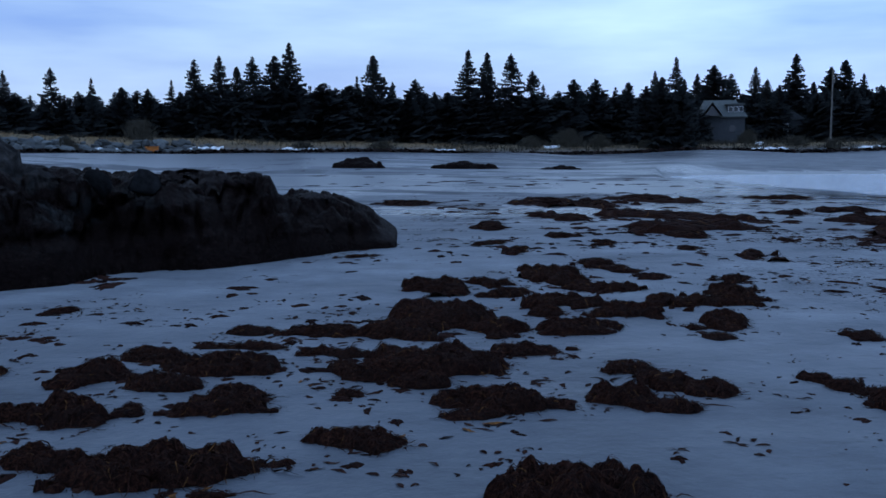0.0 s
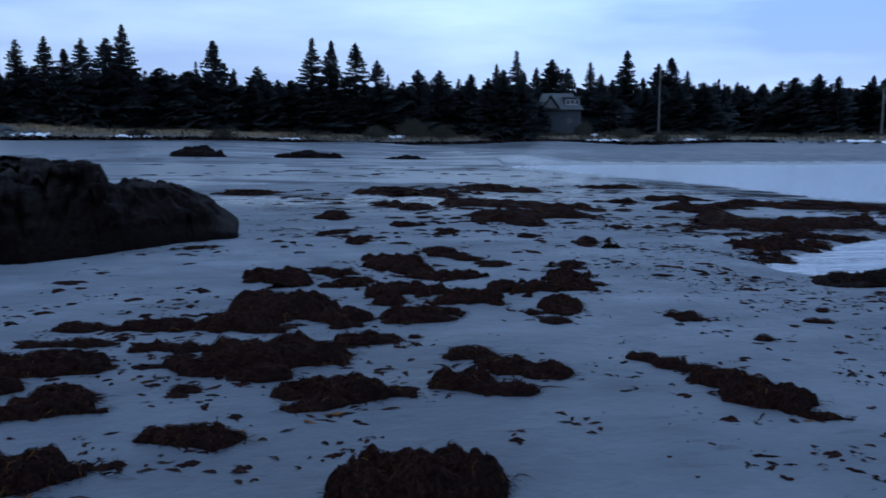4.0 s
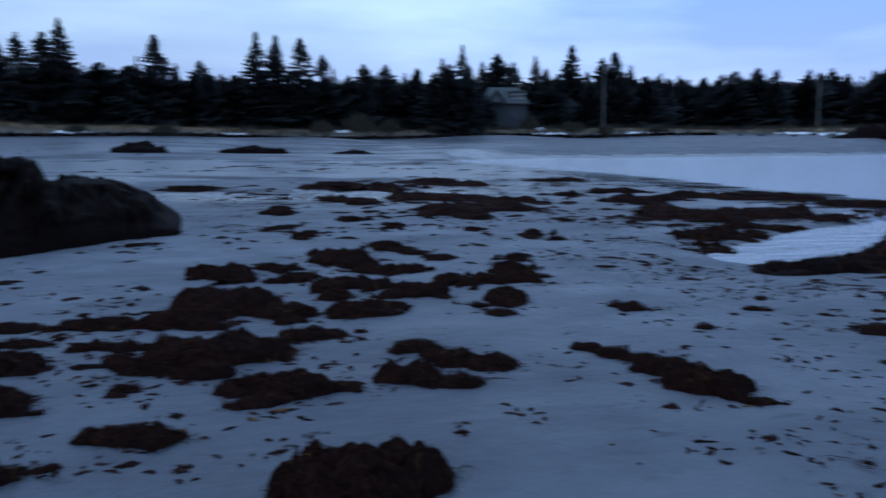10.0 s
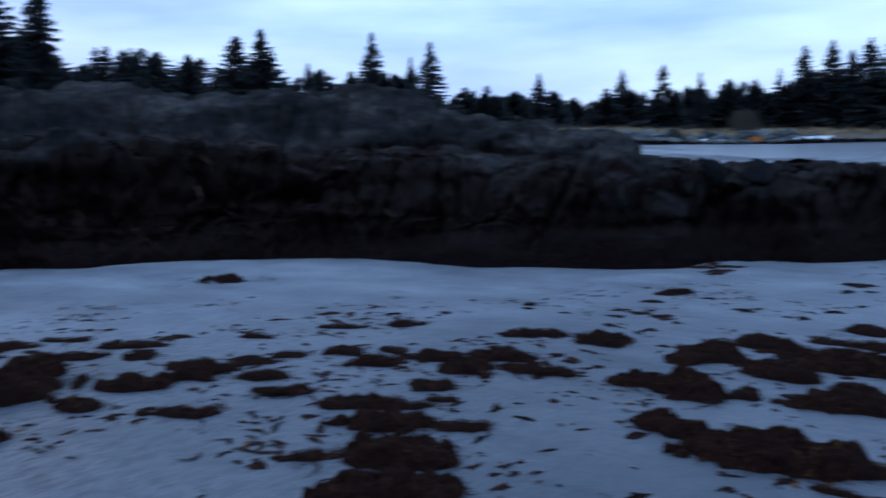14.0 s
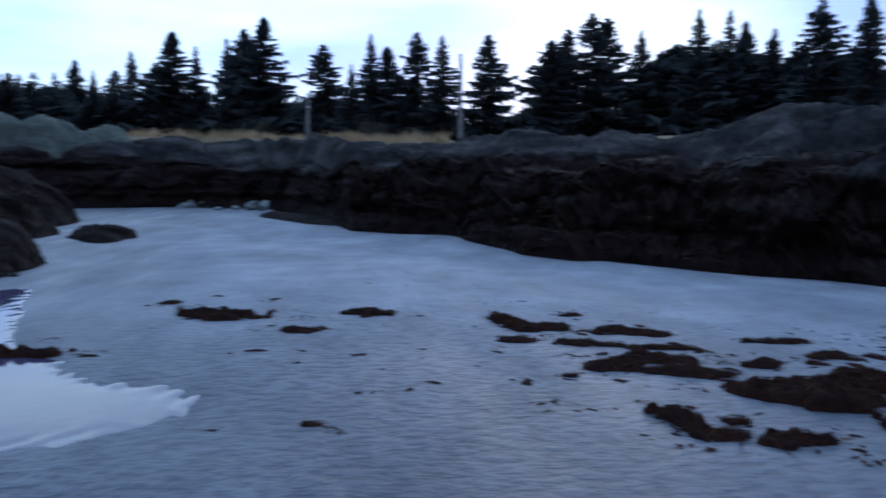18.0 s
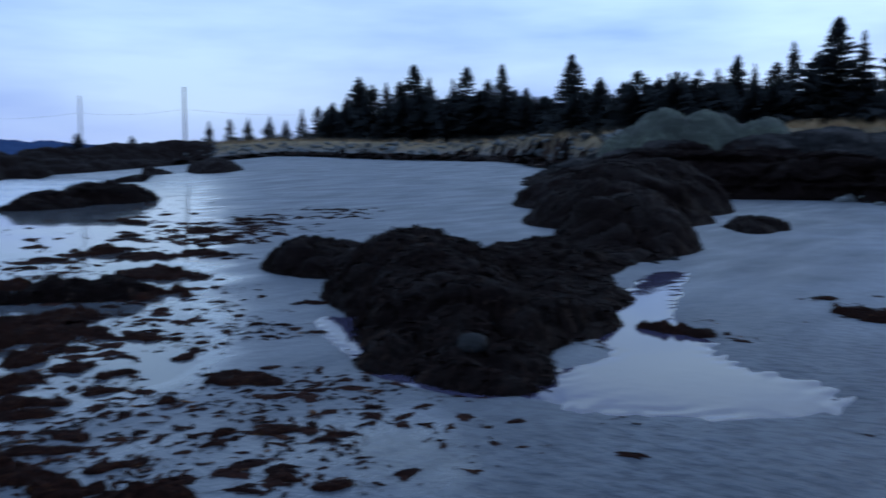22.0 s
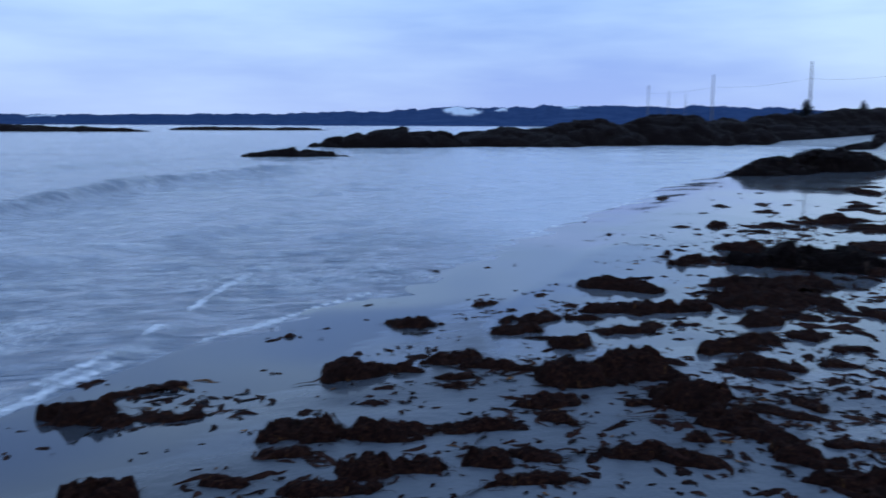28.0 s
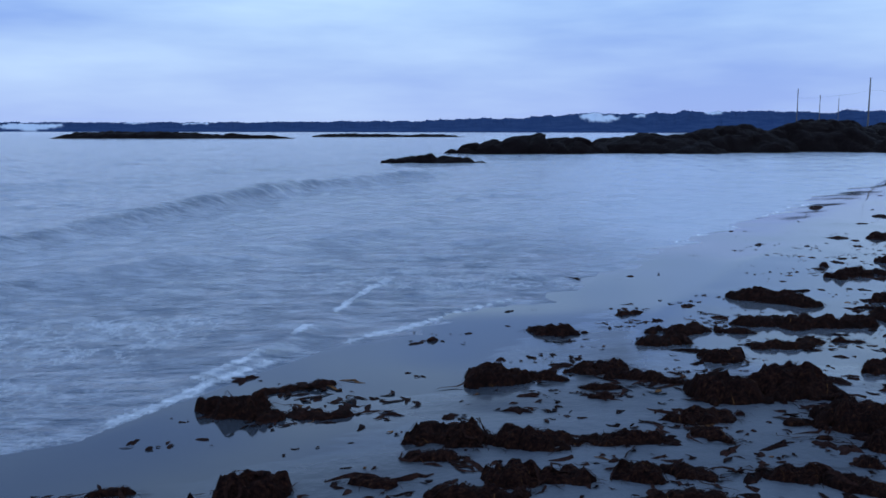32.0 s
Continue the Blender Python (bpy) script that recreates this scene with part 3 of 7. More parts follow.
def make_ground():
    na = 720
    rings = np.concatenate([[0.02], np.geomspace(0.5, 260, 380), np.geomspace(280, 4500, 24)])
    a = np.radians(np.linspace(-180, 180, na, endpoint=False))
    A, R = np.meshgrid(a, rings, indexing="ij")
    x, y = -R * np.sin(A), R * np.cos(A)
    z = ground_z(x, y)
    me = mesh_of("ground", np.stack([x, y, z], -1).reshape(-1, 3), grid_faces(na, len(rings), True), SAND)
    deg = np.degrees(A)
    near, far, rb = lerp_az(deg, SEA_A, SEA_N), lerp_az(deg, SEA_A, SEA_F), lerp_az(deg, BANK_A, BANK_R)
    shore = np.minimum(np.where(R < near, (near - R), 9e4), np.where((R > far) & (far > 1), (R - far) * 5, 9e4))
    wet = np.where((R > near) & (R < far), 1.0, np.clip(1.25 - shore / (0.42 * np.minimum(near, 60) + 2.0), 0, 1))
    streak = np.maximum(dip(x, y, [(-9, 40), (-0.8, 37.8), (4.5, 34), (7, 29.7)], 1.8), np.maximum(dip(x, y, [(-6, 30), (-0.6, 28.9), (3.1, 26.8)], 0.9), dip(x, y, [(7, 52), (12, 49), (17, 56), (28, 70)], 2.2))) * smooth(-0.45, 0.1, fbm(x * 0.5, y * 0.9, 151, 3))
    tideline = np.exp(-((R - far - 1.4) / 0.9) ** 2) * smooth(17.5, 20, -deg) * (deg > -62) * smooth(-0.4, 0.1, fbm(x * 0.5, y * 0.5, 157, 3))
    soak = smooth(0.35, 0.9, wet) * np.where((deg > 174) | (deg < -120), 1.0, smooth(153, 170, deg)) * (R < 60)
    wet = np.maximum(wet, 0.64 * smooth(14, 30, R) * (R < 0.93 * rb) * (1 - 0.62 * smooth(100, 116, deg) * (1 - smooth(136, 144, deg))))
    wet = np.maximum(wet, 1.05 * smooth(131, 145, deg) * (1 - smooth(165, 173, deg)) * smooth(3.5, 8, R) * (1 - smooth(60, 75, R)))
    wet = np.maximum(wet, 0.36 * np.exp(-((x + 7) ** 2 + (y + 3) ** 2) / 9))
    wet = np.maximum(wet, 0.42 * smooth(106, 122, deg) * smooth(4.5, 7, R) * (1 - smooth(10, 16, R)))
    for pts, w in POOLS + [NE_POOL]:
        wet = np.maximum(wet, 0.5 * dip(x, y, pts, 1.1 * w))
    wet = np.maximum(wet, 0.32 - 0.16 * smooth(8, 30, -deg) * (1 - smooth(70, 90, -deg)))
    wet = np.maximum(wet, 0.68 * smooth(119, 128, deg) * (1 - smooth(5.2, 7.0, R)) * (deg < 150))
    sheet = fbm(x * 0.05 + 0.02 * y, y * 0.16, 161, 4) + 0.35 * fbm(x * 0.2, y * 0.7, 163, 3)
    flats = smooth(18, 30, R) * (R < 0.95 * rb) * smooth(-26, -14, deg) * (1 - smooth(40, 60, deg))
    wet = wet * (1 - flats) + flats * (0.36 + 0.72 * smooth(-0.30, 0.15, sheet))
    wet = wet + (0.25 - wet) * ((R > far + 2) & (far > 1)) * smooth(17.5, 25, -deg)
    dryup = smooth(5, 10.5, R) * (smooth(0, 16, deg) * (R < 40) + 0.8 * smooth(-52, -24, deg) * (1 - smooth(0, 16, deg)) * (1 - smooth(15, 20, R))) * (1 - smooth(95, 110, deg))
    wet = wet * (1 - 0.85 * dryup)
    lines = flats * smooth(0.10, 0.34, fbm(deg * 0.16, np.log(R) * 20, 171, 4)) * smooth(-0.3, 0.1, fbm(deg * 0.5, np.log(R) * 5, 173, 2))
    streak = np.maximum(streak, 0.75 * lines)
    wet, soak = wet * (1 - 0.65 * streak), np.maximum(np.maximum(soak, streak), tideline)
    turf = smooth(rb + 0.01 * rb, rb + 0.03 * rb + 0.4, R) * ((lerp_az(deg, BANK_A, BANK_T)) > 1.0)
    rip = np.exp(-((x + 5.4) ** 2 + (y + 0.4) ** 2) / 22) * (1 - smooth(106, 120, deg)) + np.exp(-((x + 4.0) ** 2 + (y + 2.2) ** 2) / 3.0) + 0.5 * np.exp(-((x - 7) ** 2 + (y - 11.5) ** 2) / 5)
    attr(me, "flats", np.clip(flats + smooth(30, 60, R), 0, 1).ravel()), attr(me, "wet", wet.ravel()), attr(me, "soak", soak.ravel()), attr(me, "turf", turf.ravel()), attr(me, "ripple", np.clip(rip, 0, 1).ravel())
    return tagged(new("ground", me), "grey tidal sand flats rising to a strawy bank", "ground", kind="structure")


make_ground()

WAVES = [([(8.5, -9.0), (5.9, -13.6), (4.4, -19.5), (3.2, -25), (0.4, -30.5), (-2.5, -36)], 0.22, 0.6), ([(5.5, -8.4), (3.7, -10.6), (1.1, -13.7), (-1.0, -18.0)], 0.08, 0.45),
         ([(14, -20), (10, -32), (4, -44)], 0.12, 1.5), ([(-2.4, -15), (-5, -20), (-8, -27)], 0.05, 0.6), ([(1.75, -5.9), (1.32, -6.7), (1.03, -7.5), (0.76, -8.5), (0.5, -9.7), (0.0, -10.9)], 0.03, 0.22)]


def line_distance(x, y, pts):
    best, side, along = np.full(np.shape(x), 1e9), np.zeros(np.shape(x)), np.zeros(np.shape(x))
    for k, ((ax, ay), (bx, by)) in enumerate(zip(pts, pts[1:])):
        t = np.clip(((x - ax) * (bx - ax) + (y - ay) * (by - ay)) / ((bx - ax) ** 2 + (by - ay) ** 2), 0, 1)
        dx, dy = x - ax - t * (bx - ax), y - ay - t * (by - ay)
        d, s = np.hypot(dx, dy), np.sign((bx - ax) * dy - (by - ay) * dx)
        pick = d < best
        best, side, along = np.where(pick, d, best), np.where(pick, s, side), np.where(pick, (k + t) / (len(pts) - 1), along)
    return best, side, along


def make_sea():
    rings = np.concatenate([np.geomspace(4.0, 300, 340), np.geomspace(320, 4800, 40)])
    a = np.radians(np.concatenate([np.linspace(140, 162, 90, endpoint=False), np.linspace(162, 208, 330, endpoint=False), np.linspace(208, 350, 260)]))
    na = len(a)
    A, R = np.meshgrid(a, rings, indexing="ij")
    x, y = -R * np.sin(A), R * np.cos(A)
    x, y = x + 0.15 * np.minimum(1, R / 30) * fbm(x * 0.5, y * 0.5, 21, 2), y
    z = np.full(x.shape, SEA) + 0.016 * fbm(x * 1.5 + 0.5 * y, y * 4.2, 35, 4) * smooth(6, 10, R) * (1 - 0.6 * smooth(30, 90, R)) * np.where(y > 0, 0.3, 1.0) + 0.030 * fbm(x * 0.8, y * 1.7, 31, 3) * smooth(7, 14, R) * np.where(y > 0, 0.2, 1.0) + 0.05 * fbm(x * 0.13, y * 0.3, 33, 3) * smooth(18, 60, R) * (1 - smooth(-40, -5, y))
    foam, face = np.zeros(x.shape), np.zeros(x.shape)
    for k, (pts, h, w) in enumerate(WAVES):
        d, s, u = line_distance(x, y, pts)
        prof = np.where(s < 0, np.exp(-(d / (w * 0.75)) ** 2), np.exp(-(d / (w * 2.4)) ** 2))
        fade = smooth(0, 0.12, u) * (1 - smooth(0.82, 1, u)) if k else 1 - smooth(0.8, 1, u)
        z = z + h * prof * fade * (1 + 0.45 * vnoise(u * 9, d * 0.3, 40 + k))
        # shade of the wave faces, painted through a darker water colour
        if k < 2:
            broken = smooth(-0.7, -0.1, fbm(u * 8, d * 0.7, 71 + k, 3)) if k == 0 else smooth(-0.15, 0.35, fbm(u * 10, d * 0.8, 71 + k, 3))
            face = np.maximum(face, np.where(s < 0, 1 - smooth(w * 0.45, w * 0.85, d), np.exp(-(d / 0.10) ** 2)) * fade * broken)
        if k == 1:
            foam = np.maximum(foam, 0.75 * np.exp(-(d / 0.13) ** 2) * fade * (vnoise(u * 20, d, 7) > 0.35))
        if k == 4:
            foam = np.maximum(foam, 1.6 * np.exp(-(d / 0.06) ** 2) * fade * smooth(-0.4, 0.2, fbm(u * 9, d, 77, 3)))
            # same painted shade on the seaward side of the swash line
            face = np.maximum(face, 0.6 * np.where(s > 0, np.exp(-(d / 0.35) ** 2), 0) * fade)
    depth, deg = SEA - ground_z(x, y), np.degrees(A)
    foam = np.maximum(foam, 1.5 * np.exp(-((depth - 0.003) / 0.0042) ** 2) * smooth(-0.35, 0.2, fbm(x * 0.8, y * 0.8, 51, 3)) * (R < 45))
    foam = np.maximum(foam, 0.75 * np.exp(-((depth - 0.03) / 0.03) ** 2) * smooth(-0.2, 0.5, fbm(x * 0.6, y * 0.6, 53, 3)) * (R < 45))
    foam = np.maximum(foam, (0.66 * np.exp(-(R / 15) ** 4) + 0.34 * smooth(-0.5, 0.7, fbm(x * 0.35, y * 0.5, 61, 4))) * np.exp(-(R / 40) ** 4))
    foam = foam * (y < 0)
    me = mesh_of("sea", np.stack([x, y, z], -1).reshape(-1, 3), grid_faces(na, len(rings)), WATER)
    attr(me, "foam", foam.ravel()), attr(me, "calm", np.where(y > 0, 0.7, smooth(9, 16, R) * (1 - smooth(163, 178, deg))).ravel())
    # darker water: the shallows' own tone plus the painted wave-face shade
    attr(me, "shoal_wave_shade", (np.maximum((1 - smooth(0.03, 0.30, depth)) * smooth(164, 175, deg), face) * (y < 0)).ravel())
    return tagged(new("sea", me), "blue-grey sea with small breaking waves and foam", "sea", kind="structure")


make_sea()


def make_pool_water(name, pools, level, label):
    p = np.array([q for pts, w in pools for q in pts])
    lo, hi = p.min(0) - 2, p.max(0) + 2
    nx, ny = int((hi[0] - lo[0]) / 0.04) + 2, int((hi[1] - lo[1]) / 0.04) + 2
    X, Y = np.meshgrid(np.linspace(lo[0], hi[0], nx), np.linspace(lo[1], hi[1], ny), indexing="ij")
    keep = np.max([dip(X, Y, pts, 1.3 * w) for pts, w in pools], 0).reshape(-1) > 0
    f = grid_faces(nx, ny)
    f = f[keep[f].all(1)]
    used, inv = np.unique(f, return_inverse=True)
    depth = level - ground_z(X, Y)
    rill = 0.8 * np.sin(26 * Y + 9 * X + 7 * fbm(X * 1.3, Y * 1.3, 141, 3)) + 1.4 * fbm(X * 2.5, Y * 5, 143, 3)
    Z = level - 0.0045 * rill * np.exp(-(depth / 0.013) ** 2)
    v = np.stack([X.ravel(), Y.ravel(), Z.ravel()], -1)[used]
    ob = tagged(new(name, mesh_of(name, v, inv.reshape(-1, 4), POOL)), label, "tide pool", kind="structure")
    ob.visible_shadow = False


make_pool_water("tide_pool", POOLS, POOL_Z, "still tide pool mirroring the sky beside the rock")

# ---- rock ledge along the beach, by bearing ----
L_A = [-1.5, -0.6, 1.2, 3.7, 6.6, 7.2, 7.6, 12, 15, 17.5, 20, 23.5, 28, 33, 36.4, 40.7, 48, 57, 64, 67, 70.5, 74, 80, 85, 90.5, 93, 96, 100, 106, 112, 117, 121]
L_R = [15.2, 15.0, 14.9, 14.5, 13.7, 13.5, 13.4, 12.8, 12.6, 12.4, 11.9, 11.6, 11.7, 11.9, 12.5, 13.1, 13.4, 13.2, 14.0, 14.3, 14.8, 15.3, 16.7, 20.7, 23.4, 30, 36, 38, 38, 38, 40, 45]
L_1 = [0, 0.06, 0.44, 0.80, 0.87, 0.9, 1.2, 1.24, 1.3, 1.36, 1.34, 1.42, 1.5, 1.55, 1.62, 1.66, 1.76, 1.86, 1.92, 1.92, 1.88, 1.78, 1.75, 1.85, 1.85, 1.9, 2.0, 2.3, 2.5, 2.3, 1.2, 0]
L_2 = [0, 0.05, 0.5, 0.82, 0.88, 0.9, 1.1, 1.1, 1.1, 1.1, 1.25, 1.86, 2.12, 2.2, 3.0, 3.2, 3.3, 3.3, 3.1, 2.75, 2.45, 2.6, 2.65, 2.4, 2.6, 2.9, 3.0, 3.0, 3.0, 2.7, 1.4, 0]
L_S = [15.4, 15.6, 17, 18, 18, 18, 18, 18, 18, 18, 18, 19, 20, 20.5, 21.5, 21.5, 21.5, 21.5, 21.5, 22, 22.5, 23, 23, 25.5, 28, 34, 40, 42, 42, 42, 44, 47]


def ledge_z(x, y):
    r, a = np.hypot(x, y), np.degrees(np.arctan2(-x, y))
    base, z1, z2, r2 = (np.interp(a, L_A, v) for v in (L_R, L_1, L_2, L_S))
    wob = 0.45 * fbm(x * 0.55, y * 0.55, 71, 3) + 0.25 * np.floor(2.5 * vnoise(x * 0.4, y * 0.4, 72)) / 2.5
    d = r - base - 0.35 * vnoise(x * 0.9, y * 0.9, 73) * smooth(2, 6, a)
    face = np.minimum(1.1, 0.35 * (r2 - base) + 0.1)
    w = 1 + 1.3 * smooth(22, 32, a)
    first = z1 * (0.30 * smooth(0, 0.25, d / w) + 0.45 * smooth(0.15, 0.75, d / w + 0.3 * wob) + 0.25 * smooth(0.5, 1.5, d / face / w ** 0.5))
    back = np.maximum(r2 - base, 0.3)
    roll = 1 + 0.10 * wob * smooth(0.3, 1.5, d) - 0.10 * smooth(0.3 * back, 0.9 * back, d) * (z2 > z1)
    z = first * roll
    up = smooth(r2 - 1.2, r2 + 1.0, r + 0.9 * wob)
    z = z + np.maximum(z2 - z, 0) * up * (1 + 0.04 * wob)
    block = 0.16 * np.floor(3 * fbm(x * 0.8 + 0.3 * y, y * 0.8, 77, 2)) / 3 + 0.06 * fbm(x * 2.3, y * 2.3, 79, 3)
    z = z + block * smooth(0.25, 1.2, d) * np.minimum(1, z1)
    tail = np.where(a < 22, 18 + 0.25 * (a - 0) * 0.5, 60)
    return z * (1 - smooth(tail, tail + 2.5, r) * (a < 30)) - 0.25 * (d < 0.05), d


def make_ledge():
    a = np.radians(np.linspace(-1.5, 121, 1150))
    d = np.concatenate([np.linspace(-0.3, 2.2, 52), np.linspace(2.3, 14, 80), np.linspace(14.3, 20, 14)])
    A, D = np.meshgrid(a, d, indexing="ij")
    deg = np.degrees(A)
    R = np.interp(deg, L_A, L_R) + D
    x, y = -R * np.sin(A), R * np.cos(A)
    z, _ = ledge_z(x, y)
    z = np.where(D < -0.1, -0.3, z + np.minimum(0, ground_z(x, y)))
    z = z - 0.35 * (1 - smooth(0.04, 0.10, z))
    s, up = A * 14, z * 1.0
    push = 0.30 * vnoise(s * 0.9, up * 1.3, 81) + 0.22 * np.floor(3 * vnoise(s * 1.7, up * 2.2, 82)) / 3 + 0.12 * vnoise(s * 4.2, up * 3.1, 83) + 0.06 * vnoise(s * 9, up * 9, 84)
    cv, cg = cells(s * 1.25 + 0.25 * up, up * 0.75 + 0.3 * s, 180)
    cv2, cg2 = cells(s * 3.1, up * 1.9 + 0.1 * s, 190)
    calmer = 0.62 - 0.12 * smooth(20, 28, deg)
    push = push + calmer * (0.5 * (cv - 0.5) + 0.34 * np.exp(-(cg / 0.09) ** 2)) + 0.14 * (cv2 - 0.5) + 0.10 * np.exp(-(cg2 / 0.12) ** 2)
    bv, bg = cells(s * 0.46 + 0.1 * up, up * 0.62 + 0.12 * s, 250)
    push = push + np.where(deg < 26, 1.0, 0.7) * (0.55 * (bv - 0.5) + 0.42 * np.exp(-(bg / 0.07) ** 2))
    push = push + 0.20 * vnoise(s * 0.35, up * 4.5 + 0.15 * s, 231) + 0.10 * vnoise(s * 0.8, up * 9, 233)
    push = push * (0.35 * smooth(0.0, 0.2, D) * smooth(0.04, 0.2, z) + 0.65 * smooth(0.0, 0.5, D) * smooth(0.05, 0.6, z)) * (1 - 0.5 * smooth(1.2, 2.0, z))
    x, y = x - push * np.sin(A), y + push * np.cos(A)
    tier = smooth(1.0, 1.9, z)
    z = z + (1 - 0.6 * tier) * (0.09 * vnoise(x * 1.4, y * 1.4, 85) + 0.05 * fbm(x * 3.1, y * 3.1, 86, 3) - 0.18 * np.exp(-(vnoise(s * 0.55, R * 0.22, 87) / 0.06) ** 2)) * smooth(0.3, 1.2, D) * smooth(0.1, 0.8, z)
    tv, tg = cells(x * 0.62 + 0.2 * y, y * 0.62 - 0.15 * x, 200)
    tv2, tg2 = cells(x * 1.7, y * 1.7, 210)
    kv, kg = cells(s * 0.46, R * 0.30, 260)
    z = z + np.where(deg < 24, 1.0, 0.0) * (0.10 * (kv - 0.5) - 0.10 * np.exp(-(kg / 0.06) ** 2)) * smooth(0.4, 1.3, D) * smooth(0.2, 0.8, z)
    sv, sg = cells(x * 0.30 + 0.1 * y, y * 0.30 - 0.12 * x, 240)
    z = z + tier * (0.34 * (sv - 0.5) + 0.22 * np.sqrt(np.clip(sg, 0, 1)) - 0.12 - 0.22 * np.exp(-(sg / 0.05) ** 2)) * smooth(0.8, 2.5, D)
    z = z + (1 - 0.55 * tier) * calmer * (0.34 * (tv - 0.5) + 0.26 * np.sqrt(np.clip(tg, 0, 1)) - 0.18 - 0.22 * np.exp(-(tg / 0.07) ** 2) + 0.10 * (tv2 - 0.5) - 0.08 * np.exp(-(tg2 / 0.10) ** 2)) * smooth(0.3, 1.4, D) * smooth(0.15, 0.9, z)
    z = z + 0.16 * fbm(x * 2.2, y * 2.2, 273, 3) * (1 - smooth(8, 11, deg)) * smooth(0.15, 0.5, z)
    crest = np.interp(deg, L_A, L_1) + 0.05 + 0.10 * (cells(s * 0.5, R * 0.35, 270)[0] - 0.5) + 0.03 * fbm(x * 2.5, y * 2.5, 271, 3)
    z = np.where((deg < 22) & (z > crest), crest + 0.15 * (z - crest), z)
    me = mesh_of("rock_ledge", np.stack([x, y, z], -1).reshape(-1, 3), grid_faces(len(a), len(d)), ROCK)
    z1, r2 = np.interp(deg, L_A, L_1), np.interp(deg, L_A, L_S)
    weed = 1 - 0.95 * smooth(0.78, 1.32, z / np.maximum(z1, 1.0) + 0.15 * smooth(r2 - 3, r2, R) + 0.28 * fbm(s * 0.5, z * 1.2 + R * 0.2, 221, 3))
    low_end = np.clip(0.72 - 0.46 * fbm(s * 0.9, up * 1.1, 223, 3), 0.25, 0.95) + 0.45 * (1 - smooth(0.25, 0.85, z)) + 0.3 * (1 - smooth(5, 9, deg))
    weed = low_end + (np.minimum(weed, 0.78) - low_end) * smooth(19, 28, deg)
    attr(me, "weed", weed.ravel())
    ledge = new("rock_ledge", me)
    q = np.random.default_rng(811)
    n, ni = 8000, len(a)
    i, j = q.integers(14, ni - 14, n), q.integers(6, 62, n)
    ok = (weed[i, j] > 0.6) & (z[i, j] > 0.12) & (deg[i, j] > q.uniform(34, 70, n))
    i, j = i[ok], j[ok]
    n, drift, wide, rows = len(i), q.normal(0, 3.0, len(i)), q.uniform(0.010, 0.028, len(i)), []
    for k in range(5):
        ii, jj = np.clip((i + drift * k + q.normal(0, 2, n)).astype(int), 2, ni - 3), np.maximum(j - k, 5)
        p, g = np.stack([x[ii, jj], y[ii, jj], z[ii, jj]], -1), A[ii, jj]
        out = np.stack([np.sin(g), -np.cos(g), np.full(n, 0.6)], -1) * (0.02 + 0.02 * q.random(n))[:, None]
        side = np.stack([np.cos(g), np.sin(g), q.normal(0, 0.3, n)], -1) * (wide * (1.1 - abs(k / 4 - 0.4)))[:, None]
        rows += [p + out + side, p + out - side]
    f = np.array([[2 * k, 2 * k + 1, 2 * k + 3, 2 * k + 2] for k in range(4)])
    fronds = new("rockweed", mesh_of("rockweed", np.stack(rows, 1).reshape(-1, 3), (np.arange(n)[:, None, None] * 10 + f[None]).reshape(-1, 4), ROCKWEED))
    tagged(fronds, "brown rockweed hanging down the ledge", "seaweed", kind="stuff")
    return tagged(ledge, "long dark seaweed-covered rock ledge with bare grey top", "rock", kind="structure")


make_ledge()

# ---- separate outcrops ----


